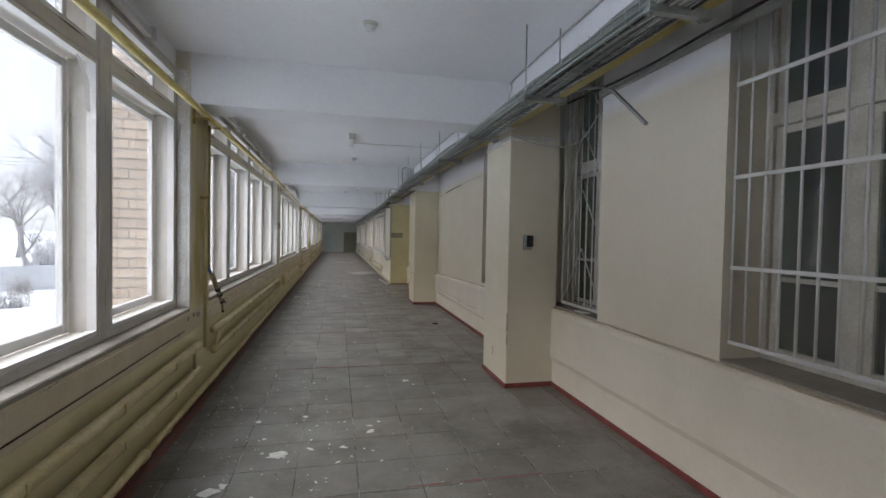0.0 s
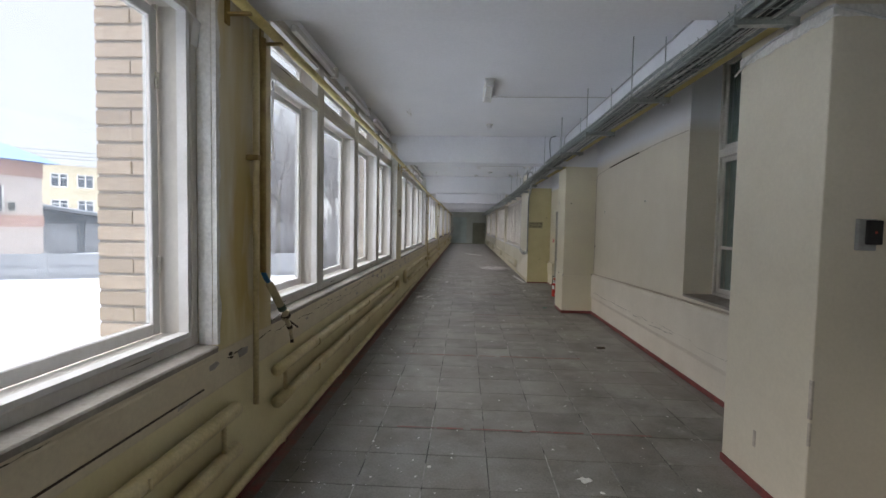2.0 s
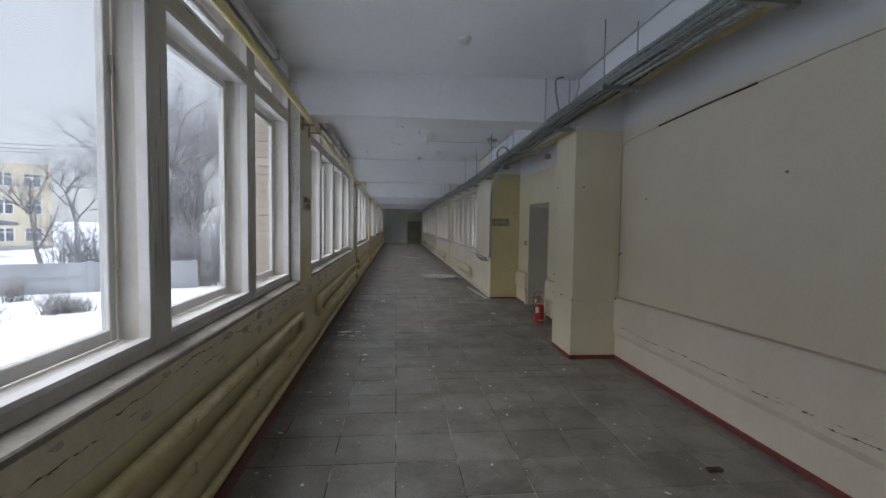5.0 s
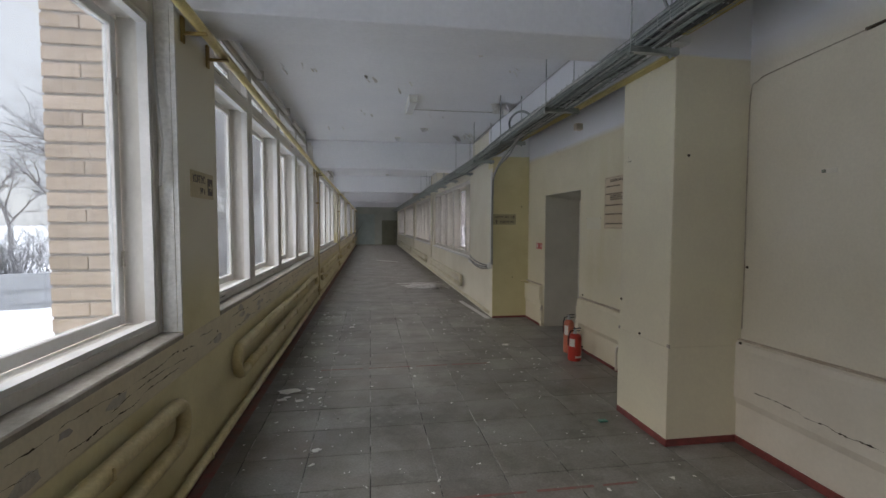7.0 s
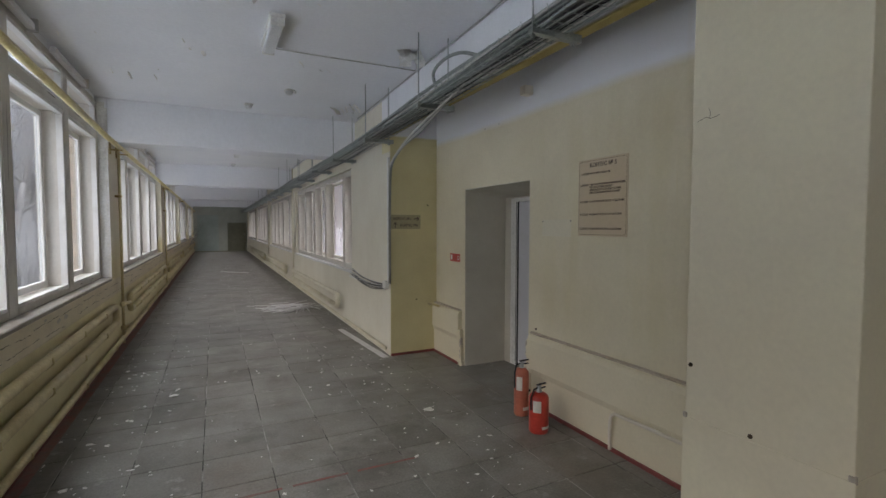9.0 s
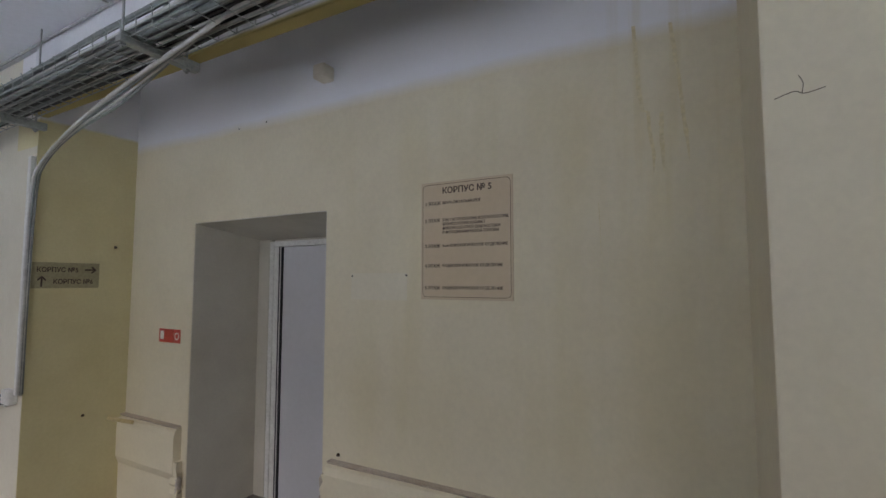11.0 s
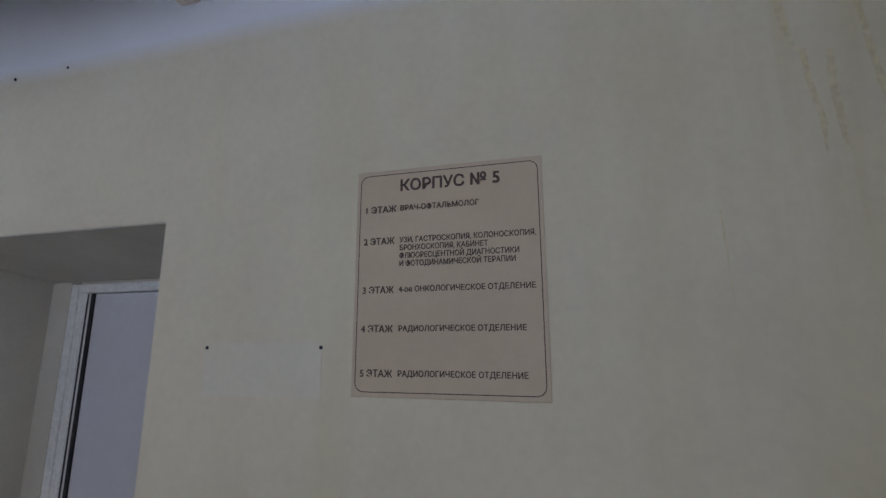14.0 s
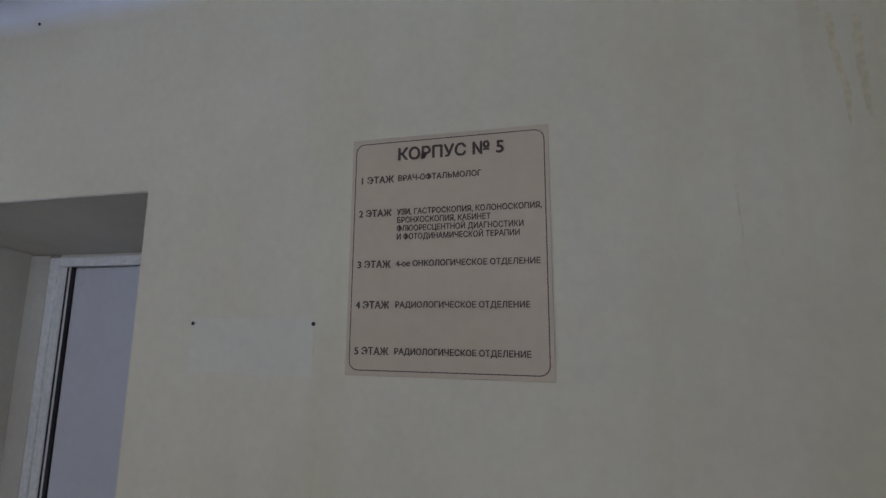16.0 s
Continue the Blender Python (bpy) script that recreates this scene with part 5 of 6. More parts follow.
loose("old_wire", [(2.312, 8.75, 2.578), (2.309, 9.3, 2.562), (2.311, 10.0, 2.532)], 0.009, M_CRACK, "dark gap of a torn cable chase", 5)

# ---- ceiling fittings ----
def batten(y0, label):
    e = thing("ceiling_light", (0.22 if y0 < 9 else 0.30, y0, ceil_z(y0 + 0.3)), label, "lamp", "ceiling lights")
    part("housing", boxes((-0.055, 0.055, 0, 0.66, -0.03, 0.0), bevel=0.004), M_WHITE, e)
    part("diffuser", boxes((-0.045, 0.045, 0.012, 0.648, -0.085, -0.031), bevel=0.018, seg=3), M_LAMP, e)
    for q in (0.0, 0.648):
        part("end_cap", boxes((-0.048, 0.048, q, q + 0.012, -0.088, -0.031), bevel=0.003), M_WHITE, e)
    tube_part("flex", [([(0.0, 0.70, -0.01), (0.4, 0.70, -0.012), (0.9, 0.695, -0.01), (1.44, 0.69, -0.012)], 0.005)], M_CABLEL, e, sides=5)
for k in range(6):
    batten(7.38 + 6.09 * k + (0.15 if k == 1 else 0.3 if k else 0), "unlit white fluorescent batten on the ceiling")

def detector(x, y):
    e = thing("smoke_detector", (x, y, ceil_z(y)), "round white smoke detector on the ceiling", "detector", "smoke detectors")
    part("base", revolve([(0.052, -0.018), (0.055, -0.012), (0.055, 0.0)], 20), M_WHITE, e)
    part("head", revolve([(0.02, -0.058), (0.034, -0.052), (0.042, -0.034), (0.046, -0.019)], 20), M_LAMP, e)
for x, y in ((0.23, 3.58), (0.33, 9.65), (0.27, 16.3), (0.64, 15.5), (0.3, 22.3), (0.3, 28.5)):
    detector(x, y)

def peel(name, loc, n, spread, size, seed, label):
    """Curls of loose paint hanging from the ceiling."""
    r = random.Random(seed)
    bm = bmesh.new()
    for _ in range(n):
        p = Vector((loc[0] + r.gauss(0, spread), loc[1] + r.gauss(0, spread), loc[2] - 0.001))
        s = size * r.uniform(0.3, 1.0)
        az = r.gauss(0.0, 0.6)
        u = Vector((math.cos(az), math.sin(az), 0))
        v = Vector((-u.y, u.x, 0))
        w, k = s * r.uniform(0.35, 0.8), r.uniform(0.1, 0.7)
        rows, bend = [], r.uniform(0.35, 1.1)
        for i in range(5):
            a, b = w * r.uniform(0.45, 1.0), w * r.uniform(0.45, 1.0)
            rows.append((bm.verts.new(p + v * a), bm.verts.new(p - v * b)))
            p = p + (u * math.cos(bend) + Vector((0, 0, -math.sin(bend)))) * s / 3
            bend += k * r.uniform(0.2, 0.7)
            p.z = min(p.z, loc[2] - 0.001)
        for a, b in zip(rows, rows[1:]):
            bm.faces.new((a[0], a[1], b[1], b[0]))
    bmesh.ops.solidify(bm, geom=bm.faces[:], thickness=0.0012)
    part(name, bm, M_FLAKE, label=label, category="peeling paint", kind="stuff")
for i, (x, y, n, sp) in enumerate(((1.42, 13.9, 9, 0.06), (1.44, 15.9, 8, 0.08), (1.44, 17.4, 8, 0.08), (-0.30, 13.1, 3, 0.05), (-0.3, 14.6, 4, 0.10), (0.3, 13.2, 4, 0.12), (1.25, 12.6, 3, 0.05), (-0.9, 9.0, 4, 0.2), (-0.95, 15.6, 5, 0.15), (-0.95, 12.8, 5, 0.15), (1.4, 18.8, 6, 0.1), (0.64, 15.45, 3, 0.06), (0.9, 12.1, 4, 0.05), (0.7, 14.6, 3, 0.08))):
    peel("ceiling_peel", (x, y, ceil_z(y) - 0.002), n, sp, 0.13 if n > 7 else 0.06, 20 + i, "curled flakes of peeling ceiling paint")
peel("ceiling_specks", (0.2, 15.0, ceil_z(14.2) - 0.01), 26, 1.4, 0.022, 44, "small loose paint curls on the ceiling")

# old curtain rail remains at the head of the left windows
for k, s in enumerate(STARTS[:4]):
    for j in range(3):
        yy = s + 0.55 + 1.55 * j
        part("curtain_rail_scrap", boxes((-1.33, -1.285, yy, yy + 1.05, 2.965, 3.015), (-1.345, -1.275, yy + 1.08, yy + 1.10, 2.96, 3.06), bevel=0.004), M_FRAME,
             label="broken remains of a curtain rail", category="curtain rail", group="curtain rail remains")

# ---- small wall fittings ----
M_GHOST = mat("cleaner_wall_paint", (0.745, 0.695, 0.55), (0.70, 0.65, 0.505), 0.6, grain=0.025, scale=1.3, fine=45, bump=0.06)
def access_reader():
    e = thing("card_reader", (1.985, 4.668, 1.56), "black wall reader on a grey base plate", "reader")
    part("base_plate", boxes((-0.055, 0.035, -0.012, 0.012, -0.09, 0.065), bevel=0.003), M_GREYPL, e)
    part("body", boxes((-0.025, 0.045, -0.035, -0.012, -0.06, 0.06), bevel=0.006, seg=2), M_BLACK, e)
    part("red_lamp", boxes((0.005, 0.015, -0.037, -0.034, -0.005, 0.005)), M_EXT, e)
access_reader()
part("sign_ghost", boxes((XR - 0.0012, XR + 0.001, 12.785, 13.13, 1.465, 1.60), bevel=0.0006), M_GHOST, label="paler patch where a sign was removed", category="patch")

def plug(y, z, w):
    part("wall_plug_hole", boxes((XR - 0.012, XR + 0.001, y - 0.010, y + 0.010, z - 0.009, z + 0.009), bevel=0.003), M_OLIVE, label="dark empty fixing hole in the wall", category="hole", group="fixing holes")
    part("plaster_patch", boxes((XR - 0.004, XR + 0.001, y - 0.7 * w, y - 0.011, z - 0.013, z + 0.013), bevel=0.0015), M_PLINTH, label="small rough plaster patch", category="patch", group="plaster patches")
def wall_nail(x, y, z, face):
    """A rusty fixing standing a little proud of the plaster; face: the axis it points along, towards the passage."""
    b = revolve([(0.009, 0.0), (0.010, 0.004), (0.006, 0.012), (0.004, 0.014)], 8)
    turn = Matrix.Rotation(radians(-90), 3, "Y") if face == "x" else Matrix.Rotation(radians(90), 3, "X")
    bmesh.ops.rotate(b, verts=b.verts, matrix=turn)
    bmesh.ops.translate(b, verts=b.verts, vec=(x, y, z))
    part("wall_fixing", b, M_CRACK, label="dark rusty fixing stuck in the plaster", category="fixing", group="old wall fixings")
for x, y, z, f in ((XP + 0.001, 11.094, 0.705, "x"), (XP + 0.001, 11.36, 0.925, "x"), (1.877, 10.757, 1.982, "y"), (XR + 0.001, 10.72, 1.23, "x"), (2.272, 10.70, 0.712, "x"),
                   (XR + 0.001, 13.20, 0.665, "x"), (2.20, YRET + 0.001, 1.80, "y"), (2.05, YRET + 0.001, 0.66, "y")):
    wall_nail(x, y, z, f)


def broken_end(y, z0, z1, seed, grow):
    """The ragged broken end of a plinth beside the doorway."""
    r = random.Random(seed)
    bm = bmesh.new()
    rows, z = [], z0
    while z < z1:
        k = y + grow * (0.02 + 0.06 * (1 - (z - z0) / (z1 - z0)) * r.uniform(0.5, 1.1) + r.uniform(-0.012, 0.012))
        d = 2.266 + r.uniform(0.0, 0.012)
        rows.append((bm.verts.new((XR + 0.002, y - grow * 0.03, z)), bm.verts.new((d, y - grow * 0.03, z)), bm.verts.new((d, k, z)), bm.verts.new((XR + 0.002, k - grow * 0.015, z))))
        z += r.uniform(0.015, 0.04)
    for a, b in zip(rows, rows[1:]):
        for i in range(4):
            bm.faces.new((a[i], a[(i + 1) % 4], b[(i + 1) % 4], b[i]))
    bm.faces.new(rows[0]), bm.faces.new(list(reversed(rows[-1])))
    bmesh.ops.recalc_face_normals(bm, faces=bm.faces[:])
    part("plinth_end", bm, M_CREAM, label="ragged broken end of the plinth by the doorway", category="plaster", kind="structure")
    edge = bmesh.new()
    for _ in range(5):
        c, q = r.uniform(z0 + 0.05, z1 - 0.05), r.uniform(0.02, 0.05)
        bmesh.ops.create_icosphere(edge, subdivisions=1, radius=0.5, matrix=Matrix.Translation((2.29, y + grow * 0.03, c)) @ Matrix.Diagonal((0.045, 0.03, q * 2, 1)))
    part("broken_plaster", edge, M_PATCH, label="bare plaster lumps at a broken plinth end", category="plaster", kind="stuff")
broken_end(14.53, 0.0, 0.42, 91, -1)
broken_end(13.25, 0.0, 0.60, 92, 1)
plug(8.46, 1.915, 0.10)
plug(10.2, 1.825, 0.11)
for yy, zz in ((13.125, 1.586), (12.788, 1.587), (13.808, 2.525), (14.056, 2.52)):
    b = revolve([(0.0045, 0), (0.005, 0.003), (0.003, 0.004)], 8)
    bmesh.ops.rotate(b, verts=b.verts, matrix=Matrix.Rotation(radians(-90), 3, "Y"))
    bmesh.ops.translate(b, verts=b.verts, vec=(XR + 0.0005, yy, zz))
    part("screw_hole", b, M_BLACK, label="small black screw hole in the wall", category="hole", group="screw holes")
part("wall_bracket", boxes((2.23, 2.318, 13.27, 13.35, 2.66, 2.74), bevel=0.012, seg=2), M_PLINTH, label="plastered fixing stub high on the wall", category="bracket")
part("pipe_stub", tubes([([(2.20, 15.18, 0.605), (2.235, 14.95, 0.603)], 0.014)], 8), None, label="cut pipe end above the plinth", category="pipe").data.materials.append(M_PIPE)
loose("buried_pipe", [(2.262, 12.30, 0.02), (2.26, 12.30, 0.2), (2.26, 12.27, 0.27), (2.258, 12.15, 0.285), (2.255, 11.45, 0.30)], 0.012, M_PLINTH, "painted-over pipe bending along the plinth", 8)

# cracks and bare patches on the left wall
def cracks(name, runs, seed, m, label, x=XL + 0.0065):
    r = random.Random(seed)
    bm = bmesh.new()
    for y0, y1, z, w in runs:
        yy = y0
        while yy < y1:
            ln = r.uniform(0.08, 0.55)
            zz = z + r.uniform(-0.010, 0.010)
            n = max(4, int(ln / 0.014))
            top, bot = [], []
            for i in range(n + 1):
                t = i / n
                zz += r.uniform(-0.0035, 0.0035)
                ww = w * min(1, 6 * t + 0.1, 6 * (1 - t) + 0.1) * (0.12 + 0.88 * r.random() ** 3)
                top.append(bm.verts.new((x, yy + ln * t, zz + ww)))
                bot.append(bm.verts.new((x, yy + ln * t, zz - ww)))
            for i in range(n):
                bm.faces.new((bot[i], bot[i + 1], top[i + 1], top[i]))
            yy += ln + r.choice((0.0, 0.02, 0.05, 0.12, 0.4))
    bmesh.ops.solidify(bm, geom=bm.faces[:], thickness=0.001)
    part(name, bm, m, label=label, category="cracks", kind="stuff")
cracks("plaster_cracks", [(4.6, 24, 0.838, 0.0055), (9.6, 24, 0.750, 0.005), (24, 40, 0.80, 0.004)], 3, M_CRACK, "dark cracks in the plaster under the sills")
cracks("plaster_cracks", [(1.2, 4.4, 0.868, 0.003), (6.2, 10.6, 0.785, 0.0035)], 4, M_CRACK, "dark cracks in the plaster under the sills")
cracks("plinth_cracks", [(7.4, 10.7, 0.405, 0.006), (6.2, 8.6, 0.43, 0.002)], 14, M_CRACK, "dark crack running along the plinth", 2.2695)

def patches(name, spots, seed, label, m=M_PATCH):
    r = random.Random(seed)
    bm = bmesh.new()
    for y, z, s in spots:
        k = r.randint(8, 11)
        ring = [(y + 1.5 * s * r.uniform(0.45, 1.1) * math.cos(2 * math.pi * i / k), z + 0.55 * s * r.uniform(0.5, 1.0) * math.sin(2 * math.pi * i / k)) for i in range(k)]
        back = [bm.verts.new((XL + 0.004, a, c)) for a, c in ring]
        front = [bm.verts.new((XL + 0.0050 + 0.0003 * (seed - 5), a, c)) for a, c in ring]
        bm.faces.new(front)
        for i in range(k):
            bm.faces.new((back[i], back[(i + 1) % k], front[(i + 1) % k], front[i]))
    part(name, bm, m, label=label, category="patch", kind="stuff")
M_BARE = mat("grey_bare_plaster", (0.44, 0.40, 0.36), (0.34, 0.30, 0.26), 0.9, scale=16, bump=0.4)
rp = random.Random(9)
patches("bare_patch", [(rp.uniform(0.6, 16), rp.choice((0.80, 0.86, 0.75)), rp.uniform(0.02, 0.07)) for _ in range(30)] + [(8.5, 0.85, 0.06)], 5, "bare plaster where the paint has fallen")
patches("bare_patch", [(9.13, 0.853, 0.075), (8.82, 0.816, 0.06), (9.606, 0.815, 0.035), (4.48, 0.83, 0.05), (4.80, 0.82, 0.06)], 7, "grey bare plaster where the paint has fallen", M_BARE)
patches("bare_patch", [(4.655, 0.85, 0.022), (4.665, 0.828, 0.016), (9.0, 0.84, 0.012), (11.2, 0.80, 0.014)], 6, "dark broken hole in the plaster", M_CRACK)

# thin ochre runs of dried water beside the pillar
def drip(pts, w):
    bm = bmesh.new()
    rows = []
    for i in range(len(pts) - 1):
        for j in range(5):
            t = j / 5
            rows.append((pts[i][0] * (1 - t) + pts[i + 1][0] * t, pts[i][1] * (1 - t) + pts[i + 1][1] * t))
    n = len(rows)
    vs = []
    for i, (y, z) in enumerate(rows):
        k = w * (0.45 + 0.55 * abs(noise.noise(Vector((y * 30, z * 30, 4))))) * min(1, (n - i) / 5)
        y += 0.003 * noise.noise(Vector((z * 25, y, 9)))
        vs.append((bm.verts.new((XR - 0.0012, y - k, z)), bm.verts.new((XR - 0.0012, y + k, z))))
    for a, b in zip(vs, vs[1:]):
        bm.faces.new((a[0], a[1], b[1], b[0]))
    bmesh.ops.recalc_face_normals(bm, faces=bm.faces[:])
    part("water_drip", bm, M_DRIP, label="thin ochre run of dried water on the wall", category="stain", group="dried water runs")
drip([(11.73, 2.56), (11.717, 2.308), (11.706, 2.215), (11.687, 2.207), (11.684, 2.14), (11.67, 2.04), (11.673, 1.95)], 0.013)
drip([(11.64, 2.20), (11.642, 2.12), (11.64, 2.04), (11.637, 1.95)], 0.015)
drip([(11.60, 2.54), (11.575, 2.31), (11.57, 2.23), (11.567, 2.17), (11.558, 2.10), (11.55, 1.98)], 0.012)
drip([(11.876, 1.87), (11.874, 1.76), (11.871, 1.64)], 0.003)

# ragged whitewash lip at the head of the first pillar
def ragged_cap(seed):
    r = random.Random(seed)
    bm = bmesh.new()
    path = [(XP - 0.004, 5.45 - 0.77 * i / 22) for i in range(23)] + [(XP - 0.004 + 0.5 * i / 15, 4.676) for i in range(1, 16)]
    rows = []
    for x, y in path:
        z = 2.61 + 0.03 * noise.noise(Vector((x * 6, y * 6, 2))) + r.uniform(-0.006, 0.006)
        k = r.uniform(0.002, 0.006)
        dx, dy = (-k, 0) if y > 4.68 else (0, -k)
        if abs(y - 4.68) < 0.01 and x < XP:
            dx, dy = -k, -k
        rows.append([bm.verts.new((x + 0.002, y + 0.002, z)), bm.verts.new((x + dx, y + dy, z + 0.008)), bm.verts.new((x + dx * 0.6, y + dy * 0.6, z + 0.05)), bm.verts.new((x, y, 2.67)), bm.verts.new((x + 0.003, y + 0.003, 2.67))])
    for a, b in zip(rows, rows[1:]):
        for i in range(4):
            bm.faces.new((a[i], a[i + 1], b[i + 1], b[i]))
    bmesh.ops.recalc_face_normals(bm, faces=bm.faces[:])
    part("pillar_cap", bm, M_JAMB, label="ragged lip of old whitewash around a pillar head", category="plaster", kind="structure")
ragged_cap(17)

# pillar chips
for (x, y, z, a, b) in ((XP - 0.001, 4.675, 0.70, 0.018, 0.10), (XP - 0.001, 4.676, 0.52, 0.012, 0.06), (XP - 0.002, 5.1, 0.30, 0.02, 0.05), (XP - 0.001, 10.752, 0.69, 0.02, 0.015), (XP - 0.004, 11.373, 0.69, 0.018, 0.012)):
    part("paint_chip", boxes((x - 0.003, x + 0.012, y - 0.003, y + a, z - b, z + b), bevel=0.0025), M_PATCH, label="chipped bare plaster on a pillar edge", category="chip", group="pillar chips")
loose("hairline_crack", [(XP - 0.0003, 11.36, 2.00), (XP - 0.0003, 11.32, 2.012), (XP - 0.0003, 11.30, 2.004), (XP - 0.0003, 11.26, 2.012)], 0.0010, M_CRACK, "fine branching crack in the pillar paint", 4)
loose("hairline_crack", [(XP - 0.0003, 11.305, 2.006), (XP - 0.0003, 11.302, 2.03), (XP - 0.0003, 11.31, 2.05)], 0.0009, M_CRACK, "fine branching crack in the pillar paint", 4)

# open joints and splits in the old window woodwork
def wood_splits(seed):
    r = random.Random(seed)
    bm = bmesh.new()
    def slot(y, z, ly, lz):
        x = -1.3438
        n = 6
        pts = []
        for i in range(n + 1):
            t = i / n
            w = math.sin(math.pi * min(0.97, max(0.03, t))) * r.uniform(0.4, 1.0)
            pts.append((t, w))
        if ly > lz:
            a = [bm.verts.new((x, y + ly * t, z + lz * w)) for t, w in pts]
            b = [bm.verts.new((x, y + ly * t, z - lz * w)) for t, w in pts]
        else:
            a = [bm.verts.new((x, y - ly * w, z + lz * t)) for t, w in pts]
            b = [bm.verts.new((x, y + ly * w, z + lz * t)) for t, w in pts]
        for i in range(n):
            bm.faces.new((b[i], b[i + 1], a[i + 1], a[i]))
    for s in STARTS[:4]:
        for c in (1.34, 2.74, 4.15):
            for _ in range(5):
                slot(s + c + r.uniform(-0.06, 0.06), r.uniform(0.95, 2.5), 0.0035, r.uniform(0.05, 0.35))
            slot(s + c + 0.06, 1.0 + r.uniform(0, 0.4), 0.004, r.uniform(0.5, 1.1))
        for c in (0.3, 0.8, 1.6, 2.2, 3.0, 3.6, 4.4, 4.9):
            if r.random() < 0.75:
                slot(s + c, 2.645 + r.uniform(-0.008, 0.006), r.uniform(0.15, 0.45), 0.005)
            if r.random() < 0.4:
                slot(s + c, 0.965, r.uniform(0.1, 0.3), 0.004)
    part("wood_splits", bm, M_CRACK, label="dark splits and open joints in the window woodwork", category="cracks", kind="stuff")
wood_splits(8)

# ragged plaster edges where the column faces meet the windows
def ragged_edge(y, seed, w=0.035):
    r = random.Random(seed)
    bm = bmesh.new()
    z, rows = 0.93, []
    while z < 2.95:
        k = w * r.uniform(0.35, 1.0)
        rows.append((bm.verts.new((XL - 0.02, y - 0.0025, z)), bm.verts.new((XL + 0.0022, y - 0.0025, z)), bm.verts.new((XL + 0.0022, y + k, z)), bm.verts.new((XL - 0.001, y + k + 0.002, z))))
        z += r.uniform(0.02, 0.07)
    for a, b in zip(rows, rows[1:]):
        for i in range(3):
            bm.faces.new((a[i], a[i + 1], b[i + 1], b[i]))
    bmesh.ops.recalc_face_normals(bm, faces=bm.faces[:])
    part("jamb_lining", boxes((-1.343, XL - 0.021, y - 0.007, y - 0.002, 0.93, 2.99), bevel=0.001), M_JAMB, label="flaking white jamb of a window opening", category="jamb", kind="structure")
    part("plaster_edge", bm, M_JAMB, label="ragged white plaster edge of a column", category="plaster", kind="structure")
for i, s in enumerate(STARTS[:3]):
    ragged_edge(s + BAY, 60 + i, 0.045 if i == 0 else 0.02)

# ---- debris on the floor ----
def flakes(name, n, place, size, seed, label, m=M_FLAKE):
    r = random.Random(seed)
    vs, fs = [], []
    for _ in range(n):
        cx, cy = place(r)
        k = r.randint(4, 7)
        s = size * (0.25 + 0.75 * r.random() ** 2.5)
        a0, asp = r.uniform(0, 6.28), r.uniform(0.25, 0.85)
        base = len(vs)
        for dz in (0.0, 0.0025):
            rr = random.Random(base)
            for i in range(k):
                a = 2 * math.pi * i / k
                q = s * rr.uniform(0.3, 1.2)
                u, v = q * math.cos(a), q * asp * math.sin(a)
                vs.append((cx + u * math.cos(a0) - v * math.sin(a0), cy + u * math.sin(a0) + v * math.cos(a0), 0.0012 + dz + (rr.uniform(0, s * 0.12) if dz else 0)))
        fs.append(tuple(base + k + i for i in range(k)))
        for i in range(k):
            fs.append((base + i, base + (i + 1) % k, base + k + (i + 1) % k, base + k + i))
    me = bpy.data.meshes.new(name)
    me.from_pydata(vs, [], fs)
    me.materials.append(m)
    part(name, me, None, label=label, category="debris", kind="stuff")


def spread(r):
    y = r.uniform(1.0, 34)
    x = r.choice((r.uniform(-1.15, 2.2), r.gauss(-0.8, 0.25), r.gauss(0.9, 0.6)))
    lim = XF - 0.1 if y > 15 else 1.7
    return max(-1.15, min(lim, x)), y
flakes("paint_flakes", 360, spread, 0.026, 31, "small white paint flakes scattered over the floor")
flakes("paint_crumbs", 1500, spread, 0.009, 32, "tiny paint crumbs scattered over the floor")
flakes("paint_flakes", 60, lambda r: (r.gauss(-0.85, 0.18), r.uniform(9.8, 16.5)), 0.04, 33, "small white paint flakes scattered over the floor")
flakes("paint_flakes", 30, lambda r: (r.uniform(-0.8, 0.4), r.uniform(2.6, 4.3)), 0.05, 34, "white paint flakes in the foreground")
flakes("paint_flakes", 70, lambda r: (r.gauss(1.35, 0.3), r.uniform(12.2, 16)), 0.028, 35, "paint crumbs in front of the doorway")
flakes("paint_flakes", 45, lambda r: (r.uniform(-0.9, 1.5), r.uniform(9.0, 15.5)), 0.032, 37, "small white paint flakes scattered over the floor")
flakes("paint_crumbs", 110, lambda r: (r.uniform(-1.1, 0.1), r.uniform(2.4, 5.4)), 0.018, 38, "tiny paint crumbs scattered over the floor")
flakes("dark_crumbs", 160, spread, 0.012, 36, "dark grit and crumbs on the floor", M_CRACK)

def big_flake(x, y, s, seed):
    r = random.Random(seed)
    bm = bmesh.new()
    k = 11
    bm.faces.new([bm.verts.new((x + s * r.uniform(0.45, 1.1) * math.cos(2 * math.pi * i / k), y + 0.8 * s * r.uniform(0.5, 1.0) * math.sin(2 * math.pi * i / k), 0.004 + r.uniform(0, 0.012))) for i in range(k)])
    bmesh.ops.solidify(bm, geom=bm.faces[:], thickness=0.002)
    part("plaster_flake", bm, M_FLAKE, label="large curled flake of fallen paint", category="debris", group="large paint flakes")
